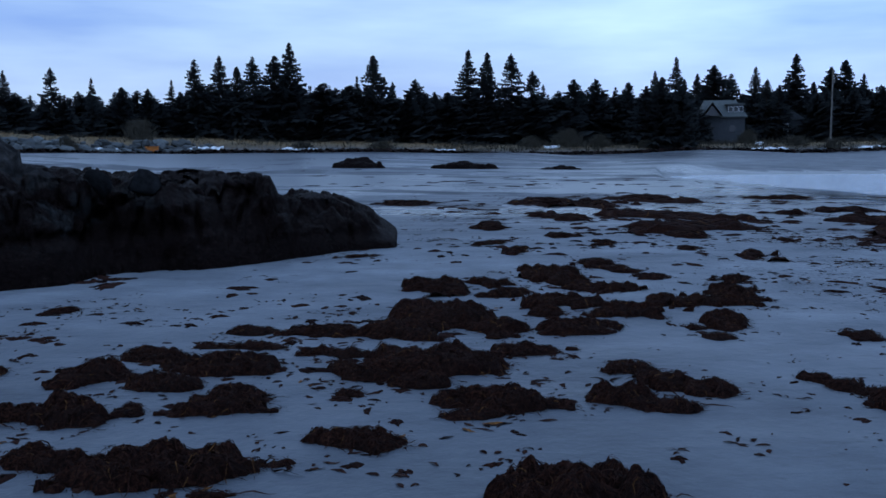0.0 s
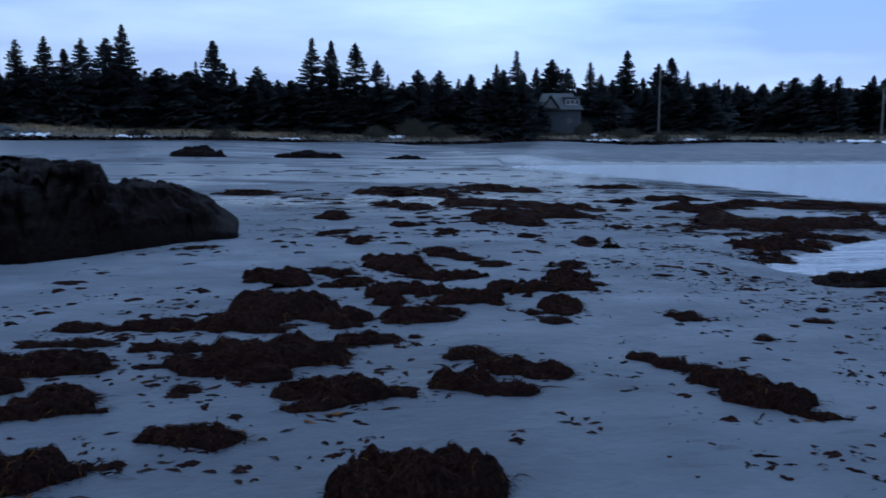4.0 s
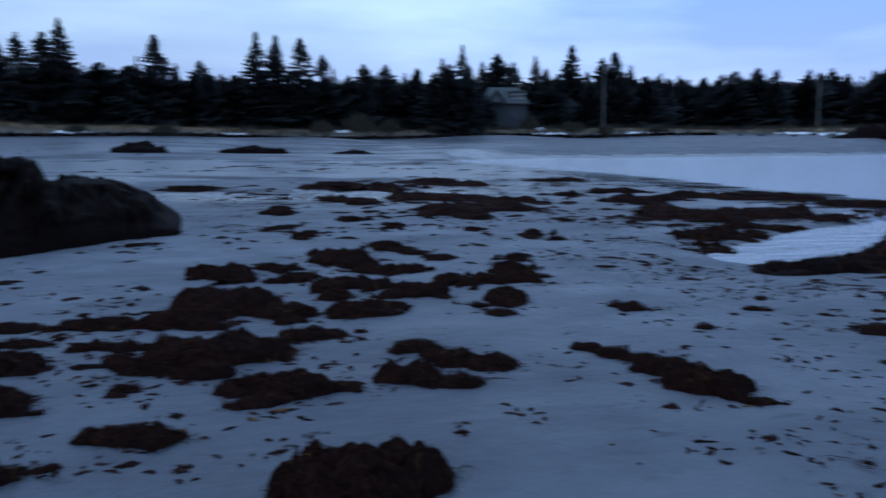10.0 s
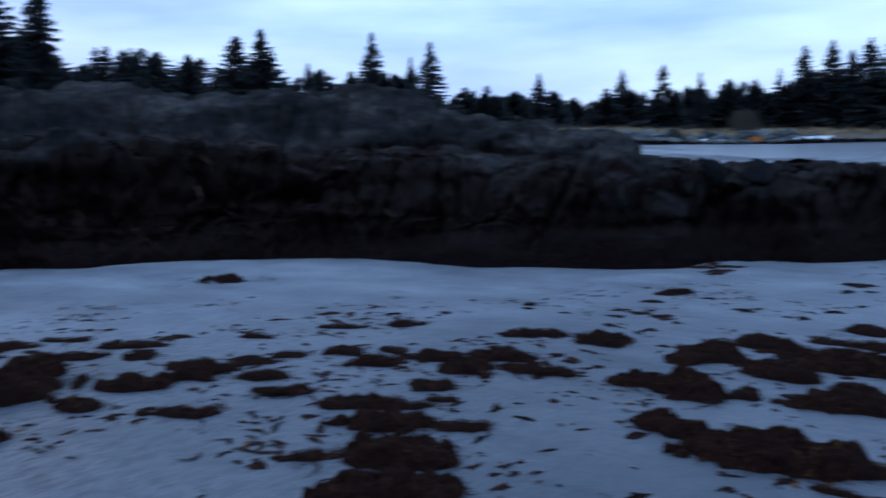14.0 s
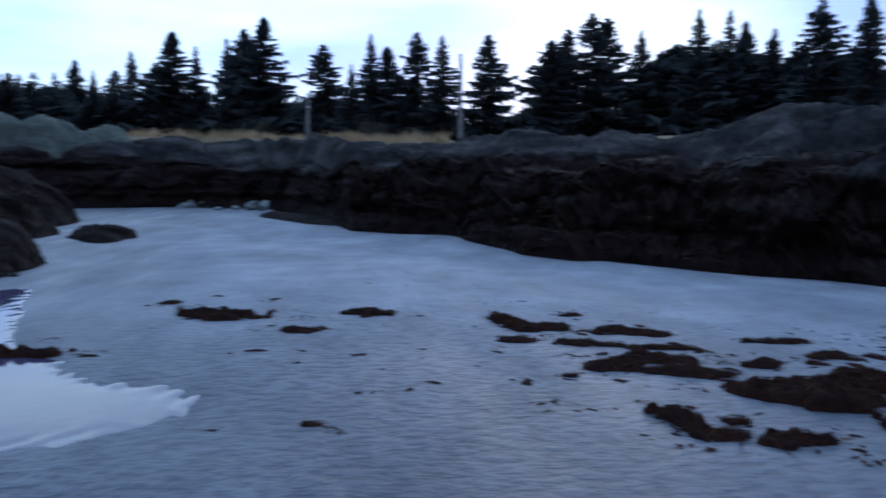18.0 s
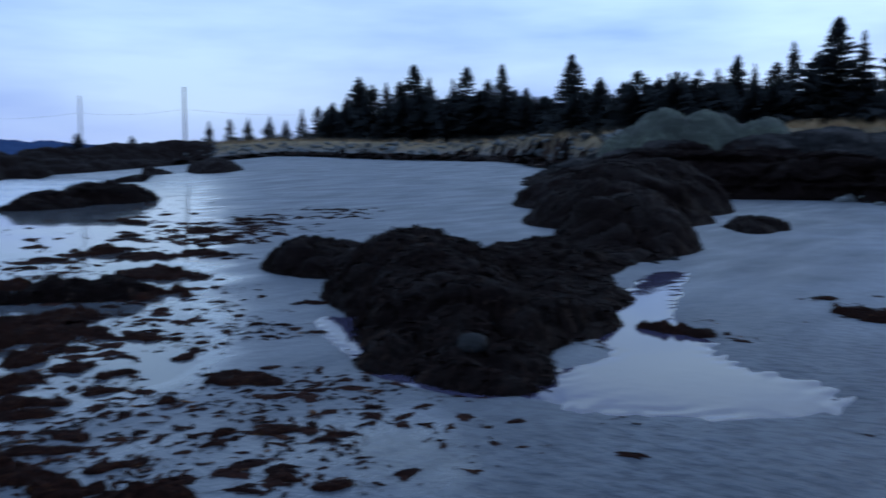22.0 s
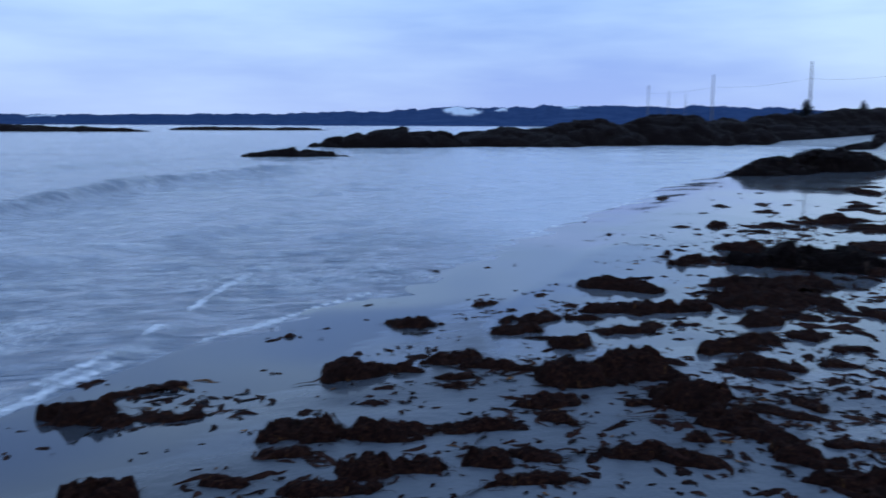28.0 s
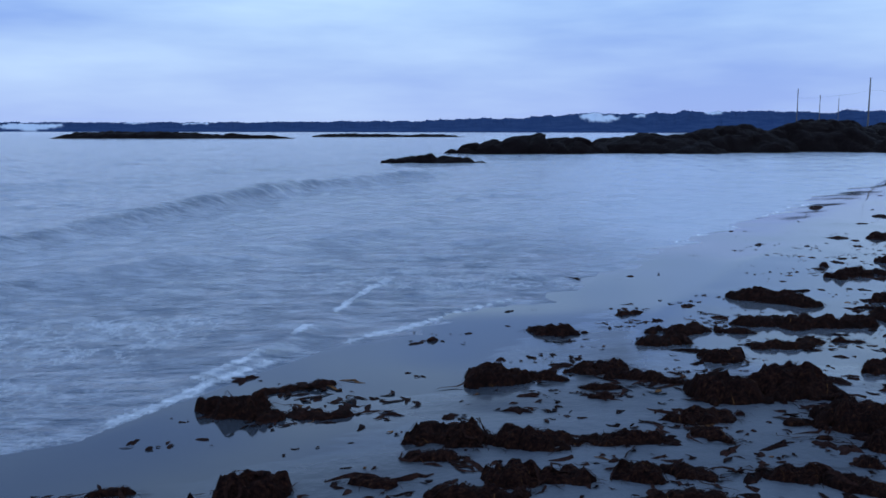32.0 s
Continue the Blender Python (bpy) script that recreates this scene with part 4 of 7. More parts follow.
def make_outcrop(name, blocks, label, mat=None, weed=1.0, res=0.12, rough=1.0, seed=0, sink=0.25, base=None, parent=None, power=0.62):
    """blocks: centre x, y, half length, half width, turn, height above the sand."""
    bx = np.array([[c[0], c[1], max(c[2], c[3])] for c in blocks])
    lo, hi = (bx[:, :2] - 1.25 * bx[:, 2:]).min(0), (bx[:, :2] + 1.25 * bx[:, 2:]).max(0)
    nx, ny = int((hi[0] - lo[0]) / res) + 2, int((hi[1] - lo[1]) / res) + 2
    X, Y = np.meshgrid(np.linspace(lo[0], hi[0], nx), np.linspace(lo[1], hi[1], ny), indexing="ij")
    size = float(np.mean([b[5] for b in blocks])) + 0.2
    f1 = 1.3 / max(1.0, float(bx[:, 2].mean()))
    wx, wy = X + 0.35 / f1 * 0.5 * vnoise(X * f1, Y * f1, seed + 1), Y + 0.35 / f1 * 0.5 * vnoise(X * f1, Y * f1, seed + 2)
    H = np.full(X.shape, -1.0)
    for cx, cy, ha, hb, turn, h in blocks:
        c, s = math.cos(radians(turn)), math.sin(radians(turn))
        u, v = ((wx - cx) * c + (wy - cy) * s) / ha, (-(wx - cx) * s + (wy - cy) * c) / hb
        q = u * u + v * v
        H = np.maximum(H, np.where(q < 1, h * np.clip(1 - q, 0, 1) ** power, -np.minimum(1.0, (q - 1) * 1.5) * 1.0))
    n = fbm(X * 2.2 * f1, Y * 2.2 * f1, seed + 3, 4)
    crag = np.floor(3 * vnoise(X * 2.6 * f1, Y * 2.6 * f1, seed + 5)) / 3
    k1 = 1.5 / max(0.6, min(3.0, 2.2 * size))
    cv, cg = cells(X * k1 + 0.2 * n, Y * k1, seed + 60)
    cv2, cg2 = cells(X * 2.7 * k1, Y * 2.7 * k1 + 0.2 * n, seed + 70)
    blocky = 0.26 * (cv - 0.5) + 0.24 * np.sqrt(np.clip(cg, 0, 1)) - 0.14 - 0.16 * np.exp(-(cg / 0.10) ** 2) + 0.10 * (cv2 - 0.5) - 0.07 * np.exp(-(cg2 / 0.12) ** 2)
    H = H + rough * size * blocky * smooth(-0.02, 0.3 * size, H)
    H = H + rough * size * (0.13 * n + 0.09 * crag) * smooth(-0.05, 0.35 * size, H) + 0.02 * fbm(X * 5, Y * 5, seed + 8, 2) + 0.045 * (0.4 - np.abs(fbm(X * 7, Y * 7, seed + 15, 3))) * smooth(0.02, 0.12, H) * (res < 0.12)
    keep = (H > -sink).reshape(-1)
    G = np.maximum(ground_z(X, Y), SEA - 0.1) if base is None else np.full(X.shape, base)
    f = grid_faces(nx, ny)
    f = f[keep[f].any(1)]
    used, inv = np.unique(f, return_inverse=True)
    k3 = 2.4 * f1
    lift = smooth(0, 0.4 * size, H) * rough * min(size, 1.2)
    X2 = X + 0.22 * lift * vnoise(Y * k3, H * 2.5 * k3, seed + 9) + 0.10 * lift * vnoise(Y * 2.5 * k3, H * 6 * k3 + X, seed + 10)
    Y2 = Y + 0.22 * lift * vnoise(X * k3, H * 2.5 * k3, seed + 11) + 0.10 * lift * vnoise(X * 2.5 * k3, H * 6 * k3 + Y, seed + 12)
    v = np.stack([X2, Y2, G + H], -1).reshape(-1, 3)[used]
    me = mesh_of(name, v, inv.reshape(-1, 4), mat or ROCK)
    attr(me, "weed", np.full(len(used), weed))
    ob = child(new(name, me), parent) if parent else tagged(new(name, me), label, "rock")

    def height(px, py):
        i = np.clip(((px - lo[0]) / (hi[0] - lo[0]) * (nx - 1)).round().astype(int), 0, nx - 1)
        j = np.clip(((py - lo[1]) / (hi[1] - lo[1]) * (ny - 1)).round().astype(int), 0, ny - 1)
        return (G + H)[i, j], H[i, j]

    return ob, height, lo, hi


def drape(parent, height, lo, hi, count, length, width, seed, mat=None):
    """Rockweed fronds that hang down the slopes of an outcrop."""
    rng = np.random.default_rng(seed)
    px, py = rng.uniform(lo[0], hi[0], count * 3), rng.uniform(lo[1], hi[1], count * 3)
    z, h = height(px, py)
    ok = h > 0.02
    px, py = px[ok][:count], py[ok][:count]
    e = 0.2
    gx = height(px + e, py)[0] - height(px - e, py)[0]
    gy = height(px, py + e)[0] - height(px, py - e)[0]
    head = np.arctan2(-gy, -gx) + rng.normal(0, 0.5, len(px))
    ribbons(parent, "rockweed", px, py, head, length * rng.uniform(0.5, 1.4, len(px)), width * rng.uniform(0.6, 1.5, len(px)), lambda x, y: height(x, y)[0], rng, mat or ROCKWEED, 0.014)


def ribbons(parent, name, px, py, head, length, width, surf, rng, mat, lift, seg=4):
    n = len(px)
    xs, ys, hd, V = px.copy(), py.copy(), head.copy(), []
    curl = rng.normal(0, 0.45, n)
    roll = rng.uniform(-0.8, 0.8, n) * (0.25 if lift < 0.008 else 1.0)
    for k in range(seg + 1):
        wk = width * min(1.0, max(0.15, 1 - abs(k / seg - 0.45) * 1.5))
        z = surf(xs, ys) + lift * (0.3 + rng.random(n)) * (0.4 + math.sin(math.pi * (k + 0.3) / (seg + 0.6)))
        nx, ny = -np.sin(hd) * wk, np.cos(hd) * wk
        V += [np.stack([xs + nx, ys + ny, z + roll * wk], -1), np.stack([xs - nx, ys - ny, z - roll * wk], -1)]
        hd = hd + curl + rng.normal(0, 0.35, n)
        xs, ys = xs + np.cos(hd) * length / seg, ys + np.sin(hd) * length / seg
    v = np.stack(V, 1).reshape(-1, 3)
    m = 2 * (seg + 1)
    f = np.array([[2 * k, 2 * k + 1, 2 * k + 3, 2 * k + 2] for k in range(seg)])
    faces = (np.arange(n)[:, None, None] * m + f[None]).reshape(-1, 4)
    if parent is not None:
        v = v - np.array(parent.location)[None]
    ob = new(name, mesh_of(name, v, faces, mat))
    if parent is not None:
        child(ob, parent)
        if n > 1:
            tagged(ob, kind="stuff")
    return ob


o = make_outcrop("weedy_rock", [(-8.6, -6.45, 2.5, 1.1, 39, 0.71), (-7.05, -4.95, 2.1, 0.95, 39, 0.52), (-6.8, -4.35, 1.75, 0.85, 3, 0.30), (-9.8, -9.3, 1.8, 0.8, 55, 0.42), (-9.8, -7.6, 1.9, 1.1, 45, 0.52), (-5.8, -4.0, 0.95, 0.65, 40, 0.27),
                                (-9.4, -5.1, 1.5, 0.8, 20, 0.14), (-10.6, -5.6, 1.6, 0.8, 25, 0.15), (-12.2, -6.0, 1.6, 0.6, 20, 0.16), (-11.6, -6.9, 1.9, 1.0, 30, 0.24), (-13.2, -7.6, 1.6, 0.9, 30, 0.24)],
                 "low dark rock matted with rockweed beside a tide pool", seed=11, res=0.055, rough=0.85, power=0.85)
drape(o[0], *o[1:], 9000, 0.20, 0.011, 5)
ROCK_TOP = o[1]
o = make_outcrop("weedy_rock", [(-16.6, -7.7, 3.0, 1.45, 26, 1.1), (-22.3, -10.0, 4.8, 2.4, 24, 1.5), (-29.3, -11.4, 5.5, 2.7, 18, 1.55), (-28.6, -13.4, 4.5, 2.6, 30, 1.1), (-14.2, -6.5, 1.6, 0.7, 24, 0.3)],
                 "large dark rock draped with rockweed above the sand", seed=23, res=0.11, rough=0.75, power=0.78)
drape(o[0], *o[1:], 7000, 0.32, 0.013, 6)
o = make_outcrop("kelp_mound", [(10.9, 8.8, 3.5, 1.7, 5, 0.34), (13.2, 8.6, 3.4, 2.2, 0, 0.42), (7.8, 8.65, 1.1, 0.5, -15, 0.14)],
                 "broad mound of rock thick with brown seaweed by a pool", seed=31, res=0.09)
drape(o[0], *o[1:], 6500, 0.26, 0.009, 7, KELP_M)
make_outcrop("lichen_mound", [(-42.2, -16.0, 3.0, 2.4, 20, 4.1), (-42.6, -14.0, 3.3, 2.6, 20, 4.0), (-43.2, -11.6, 3.2, 2.4, 20, 3.45), (-42.0, -17.6, 2.6, 2.0, 20, 3.2)], "pale grey-green rounded rock hump on the bank", PALE, 0, 0.12, 0.2, 37, 0.5, 0.2)
o = make_outcrop("weedy_rock", [(-19.6, -28.4, 2.4, 1.4, 25, 0.75), (-16.4, -27.0, 1.9, 1.1, 25, 0.42)], "dark weedy rock lying at the water's edge", seed=41, res=0.1)
drape(o[0], *o[1:], 1500, 0.5, 0.02, 8)
o = make_outcrop("weedy_rock", [(-5.95, -9.35, 0.80, 0.42, -32, 0.24), (-5.45, -9.6, 0.45, 0.3, -32, 0.16)], "small dark rock matted with weed among kelp", seed=67, res=0.05)
drape(o[0], *o[1:], 700, 0.14, 0.007, 9)
make_outcrop("rock_slab", [(-28.6, -1.4, 4.6, 0.75, 26, 0.16), (-25.6, 0.3, 2.0, 0.5, 20, 0.12)], "flat dark slab of wet rock at the ledge foot", seed=63, res=0.09, rough=0.5)
make_outcrop("weedy_rock", [(-21.8, -6.0, 1.7, 0.7, 15, 0.26)], "low dark mound of weedy rock on sand", seed=65, res=0.07)
make_outcrop("weedy_rock", [(-44, -50.5, 5.0, 2.2, 45, 0.9), (-38.6, -52.0, 3.2, 1.6, 30, 0.35)], "dark weedy rock on far wet sand", seed=43, res=0.2)
make_outcrop("skerry", [(-1.6, -47.8, 2.7, 1.1, 0, 0.45)], "small black rock breaking the water", seed=45, res=0.15, sink=0.4)
make_outcrop("skerry", [(-10.5, -68.5, 6.0, 3.0, 5, 1.35), (-6.5, -67.5, 3.5, 1.5, 5, 0.75)], "low black rock in the shallows", seed=47, res=0.22)
reef = tagged(new("far_ledge"), "long black rock ledge running out into the sea", "rock")
for k, (x, y, ha, hb, turn, h) in enumerate([(-21, -72, 6.5, 4, 20, 1.6), (-28, -74, 6.5, 4, 10, 2.1), (-36, -76.5, 7, 5, 25, 2.35), (-43, -79, 7, 5, 20, 2.05), (-50, -81, 7, 5, 15, 1.6), (-58, -82.5, 7.5, 5, 15, 1.15), (-66, -84, 8, 5, 15, 0.75)]):
    make_outcrop("rock", [(x, y, ha, hb, turn, h), (x - 2.4, y + 2.5, 0.6 * ha, 0.5 * hb, turn + 30, 0.6 * h)], "", seed=149 + 7 * k, res=0.3, rough=0.7, parent=reef)
make_outcrop("skerry", [(58, -202, 20, 5, 15, 1.75), (36, -205, 12, 3, 5, 1.1)], "far low black skerry on the sea", seed=51, res=0.9, sink=0.5)
make_outcrop("skerry", [(12, -268, 16, 4, 5, 1.2), (-6, -276, 12, 3, 5, 1.0)], "far low black skerry on the sea", seed=53, res=0.9, sink=0.5)
make_outcrop("flats_rock", [(-2.4, 70, 2.0, 1.0, 0, 0.75)], "low dark rock on the tidal flats", seed=55, res=0.15)
make_outcrop("flats_rock", [(6.0, 70, 2.9, 1.1, 0, 0.55)], "low dark rock on the tidal flats", seed=57, res=0.15)
make_outcrop("flats_rock", [(13.4, 68.7, 1.7, 0.7, 0, 0.28)], "low dark rock on the tidal flats", seed=59, res=0.15)
make_outcrop("skerry", [(84, 89, 6, 2.5, -40, 1.6), (91, 79, 9, 4, -40, 2.6), (99, 72, 8, 4, -40, 2.3)], "low black rocks across the bay", seed=61, res=0.35, sink=0.6)

# ---- land across the bay ----


def make_hills(name, a0, a1, r0, width, tops, label, snows=()):
    a = np.linspace(a0, a1, 1500)
    top = np.interp(a, np.linspace(a0, a1, len(tops)), tops)
    v = np.linspace(0, 1, 14)
    A, V = np.meshgrid(a, v, indexing="ij")
    R = r0 + width * V
    n = fbm(A * 1.3, V * 2, 91, 4)
    Z = (np.interp(A, np.linspace(a0, a1, len(tops)), tops)) * np.sin(np.clip(V * 1.25, 0, 1) * math.pi / 2) * (1 + 0.10 * n) + (2.0 * fbm(A * 14, V * 9, 93, 2) + 4.0 * np.abs(fbm(A * 7, V * 5, 97, 2)) * fbm(A * 60, V * 30, 95, 2)) * smooth(0.05, 0.3, V) - 1.0 * (V < 0.01)
    snow = np.zeros(A.shape)
    for sa, sv, wa, wv in snows:
        snow = np.maximum(snow, smooth(0.0, 0.35, 1 - ((A - sa) / wa) ** 2 - ((V - sv) / wv) ** 2 + 0.5 * n))
    rad = np.radians(A)
    me = mesh_of(name, np.stack([-R * np.sin(rad), R * np.cos(rad), Z], -1).reshape(-1, 3), grid_faces(len(a), len(v)), HILLS)
    attr(me, "snow", snow.ravel())
    return tagged(new(name, me), label, "hills", kind="structure")


make_hills("far_hills", 120, 222, 2300, 900, [44, 48, 50, 48, 46, 55, 63, 65, 64, 58, 44, 36, 33, 30, 28, 27, 27, 28, 30, 32], "wooded hills painted haze-blue, with snowy clearings, across the sea",
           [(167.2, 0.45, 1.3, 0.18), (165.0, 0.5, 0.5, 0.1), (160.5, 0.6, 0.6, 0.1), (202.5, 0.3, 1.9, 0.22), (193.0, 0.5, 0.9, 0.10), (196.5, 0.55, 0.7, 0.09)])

# ---- spruces ----


def make_spruce(seed, fullness, gap, taper):
    """A spruce one metre high: trunk and a crown of drooping boughs."""
    rng = np.random.default_rng(seed)
    root = new("spruce")
    bm = bmesh.new()
    bmesh.ops.create_cone(bm, segments=7, radius1=0.016, radius2=0.003, depth=1.0, matrix=Matrix.Translation((0, 0, 0.5)))
    part("trunk", bm, BARK, root)
    V, F = [], []
    z, a = 0.02 + 0.04 * gap, 0.0
    while z < 0.985:
        t = 1 - z
        a += 2.4 + rng.normal(0, 0.4)
        clump = float(vnoise(2.2 * math.cos(a) + 31, 13 * z + 2 * math.sin(a), seed)) + 0.5 * float(vnoise(7 * z, 0.5, seed + 3))
        z += (0.0048 + 0.0022 * gap) * (0.3 + 0.8 * t) * rng.uniform(0.5, 1.5)
        if clump < -0.75 + 0.15 * gap and t < 0.8:
            continue
        ln = fullness * (0.29 * t ** taper + 0.007) * max(0.4, 1 + 0.36 * clump) * rng.uniform(0.7, 1.15)
        ca, sa = math.cos(a), math.sin(a)
        drop, tip = rng.uniform(0.0, 0.45) * ln * (0.3 + t), rng.uniform(0.05, 0.35) * ln
        segs = 5 if t > 0.3 else 3
        for s in range(segs):
            u0, u1 = s / segs, (s + 1) / segs
            for side in (-1, 1, 0):
                r0, r1 = ln * u0, ln * (u1 + 0.10)
                z0, z1 = z - drop * u0 + tip * u0 * u0, z - drop * u1 + tip * u1 * u1
                wd = ln * (0.12 + 0.20 * math.sin(3.0 * min(1, u1))) * rng.uniform(0.4, 1.4) + 0.006
                hang = rng.uniform(0.15, 0.95) * wd
                b = len(V)
                V.append((ca * r0, sa * r0, z0 + 0.006))
                V.append((ca * r1, sa * r1, z1))
                rm = (r0 + r1) / 2 + 0.3 * wd
                if side:
                    V.append((ca * rm - side * sa * wd, sa * rm + side * ca * wd, (z0 + z1) / 2 - hang))
                else:
                    V.append((ca * rm, sa * rm, (z0 + z1) / 2 - 0.018 - 0.5 * abs(hang)))
                F.append((b, b + 1, b + 2))
    child(new("crown", mesh_of("crown", np.array(V), np.array(F), NEEDLES, False)), root)
    return tagged(root, "dark green spruce on the wooded shore", "tree", "spruces of the shore woods")


SPRUCES = [make_spruce(100 + k, f, g, p) for k, (f, g, p) in enumerate([(1.0, 0.6, 0.95), (1.1, 1.1, 0.8), (0.9, 1.6, 1.05), (1.15, 0.7, 0.85), (0.85, 1.0, 0.9), (1.05, 2.0, 0.9), (1.25, 0.6, 0.8), (1.0, 1.4, 1.15)])]
TREES_NORTH_A = [
    (-49.0, 117.0, 8.0), (-44.8, 121.6, 9.0), (-40.8, 125.5, 8.1), (-37.6, 128.5, 7.0), (-34.6, 131.0, 6.9), (-31.8, 133.3, 8.4),
    (-28.8, 135.0, 11.7), (-25.4, 136.5, 12.6), (-23.0, 137.5, 11.2), (-20.7, 138.5, 12.9), (-17.5, 139.6, 13.2), (-15.3, 140.4, 15.3),
    (-5.0, 143.7, 10.7), (-2.4, 144.6, 14.2), (0.7, 145.6, 10.1), (4.6, 149.9, 11.0), (7.7, 147.5, 8.5), (13.4, 148.8, 15.7),
    (16.6, 149.4, 15.4), (20.8, 150.1, 15.3), (24.5, 150.6, 12.6), (26.4, 150.9, 10.3), (31.8, 151.7, 11.3), (35.7, 152.4, 11.4),
    (41.8, 153.3, 10.9), (46.7, 153.9, 12.9),
]
TREES_NORTH_B = [
    (50.5, 154.2, 15.4), (53.0, 154.4, 9.1), (52.1, 154.3, 11.5), (54.5, 154.4, 8.7), (55.7, 154.5, 5.0), (62.1, 166.8, 14.9),
    (59.2, 167.9, 13.5), (65.7, 167.6, 13.3), (68.2, 162.2, 14.1), (68.5, 157.8, 11.5), (69.6, 155.1, 10.3), (75.4, 161.2, 16.4),
    (79.1, 161.7, 11.3), (83.6, 163.9, 14.3), (85.7, 162.8, 15.5), (88.5, 161.3, 12.9), (92.1, 161.6, 11.0),
]
TREES_EAST_HILL = [
    (101.9, 172.2, 12.4), (107.7, 174.5, 11.9), (112.0, 171.8, 10.7), (116.4, 168.8, 11.7), (112.4, 153.2, 12.3), (116.5, 152.7, 10.4),
    (129.6, 158.9, 12.3), (136.1, 160.0, 12.7), (138.5, 158.0, 11.4), (145.5, 158.4, 12.3), (149.5, 154.7, 12.5), (155.6, 155.7, 13.8),
    (158.2, 153.0, 13.4), (162.0, 148.9, 15.8), (160.1, 143.6, 13.2), (162.4, 141.0, 13.1), (164.3, 138.8, 11.7), (166.3, 136.3, 14.0),
    (168.1, 134.2, 14.2),
]
TREES_WEST = [
    (-70.3, 0.3, 6.5), (-72.3, 1.9, 9.2), (-74.2, 3.3, 8.5), (-72.0, 5.6, 9.5), (-69.9, 7.4, 9.0), (-69.4, 11.0, 9.1),
    (-60.6, 14.0, 7.5), (-62.3, 15.6, 8.5), (-59.9, 16.6, 9.3), (-61.5, 18.2, 9.2), (-62.7, 21.1, 8.6), (-57.6, 23.3, 9.3),
    (-58.7, 25.9, 9.5), (-60.1, 27.7, 9.0), (-59.2, 29.4, 8.4), (-54.3, 30.1, 9.6), (-51.2, 31.4, 9.5), (-46.9, 34.2, 5.1),
    (-47.4, 36.9, 5.1), (-46.0, 38.5, 5.0), (-42.5, 39.4, 5.9), (-40.0, 39.1, 6.1), (-40.7, 44.0, 4.4), (-49.9, 62.4, 8.4),
]
TREES_NORTH_W = [
    (-53.6, 76.8, 8.5), (-49.6, 67.8, 6.3), (-52.1, 68.4, 5.1), (-56.8, 107.0, 7.3),
]
TREES_SOUTH_W_A = [
    (-107.7, -48.8, 8.3), (-104.0, -42.4, 6.5), (-101.6, -37.3, 8.3), (-100.4, -34.9, 8.2), (-103.4, -32.2, 8.7), (-100.1, -29.0, 9.8),
    (-98.7, -26.8, 8.6), (-97.3, -24.1, 8.5), (-93.8, -21.7, 10.1), (-86.7, -16.3, 11.2), (-85.1, -13.9, 9.6), (-83.5, -10.9, 10.1),
    (-81.7, -9.1, 10.7), (-79.9, -7.2, 11.5), (-76.1, -2.0, 8.7),
]
TREES_SOUTH_W_B = [
    (-105.2, -121.1, 4.1), (-107.8, -118.7, 4.4), (-110.1, -116.6, 4.6), (-111.4, -112.6, 4.7), (-113.3, -110.6, 4.2), (-113.8, -107.2, 6.2),
    (-115.6, -105.2, 6.7), (-115.8, -102.0, 7.3), (-115.9, -98.9, 8.2), (-117.3, -97.2, 11.6), (-117.1, -94.3, 10.2), (-118.5, -92.4, 10.6),
    (-120.0, -90.6, 10.8), (-121.3, -88.7, 13.6), (-121.2, -85.5, 11.3), (-121.7, -81.1, 11.0), (-121.3, -78.2, 12.8), (-121.4, -74.1, 10.6),
    (-120.8, -71.3, 12.8), (-120.9, -67.0, 8.9), (-117.4, -60.9, 6.4), (-116.9, -57.4, 13.4), (-115.9, -54.8, 7.4), (-113.2, -51.2, 8.9),
]

TREES = [TREES_NORTH_A, TREES_NORTH_B, TREES_EAST_HILL, TREES_WEST, TREES_NORTH_W, TREES_SOUTH_W_A, TREES_SOUTH_W_B]
rng = np.random.default_rng(7)
used = set()


def plant(k, x, y, h, wide=1.0):
    m = pose(x, y, float(ground_z(x, y)) - 0.15, 0, 0, rng.uniform(0, 360)) @ Matrix.Diagonal((h * wide, h * wide, h, 1))
    if k not in used:
        used.add(k)
        SPRUCES[k].matrix_basis = m
        return SPRUCES[k]
    keep, SPRUCES[k].scale = SPRUCES[k].scale.copy(), (1, 1, 1)
    ob = copy_thing(SPRUCES[k], m)
    ob.matrix_basis = m
    SPRUCES[k].scale = keep
    return ob


for rows in TREES:
    for x, y, h in rows:
        plant(int(rng.integers(0, 8)), x, y, h + 0.2, rng.uniform(0.95, 1.4))


for a, r, h, w in ((-17.3, 152, 11.5, 1.1), (-18.5, 151, 10.5, 1.1), (-16.4, 153, 10.0, 1.3)):
    plant(6, -r * math.sin(radians(a)), r * math.cos(radians(a)), h, w)
for a, r, h in ((146.7, 112, 2.6), (147.3, 114, 1.6), (152.6, 96, 1.5), (143.6, 118, 1.8)):
    plant(3, -r * math.sin(radians(a)), r * math.cos(radians(a)), h, 1.5)


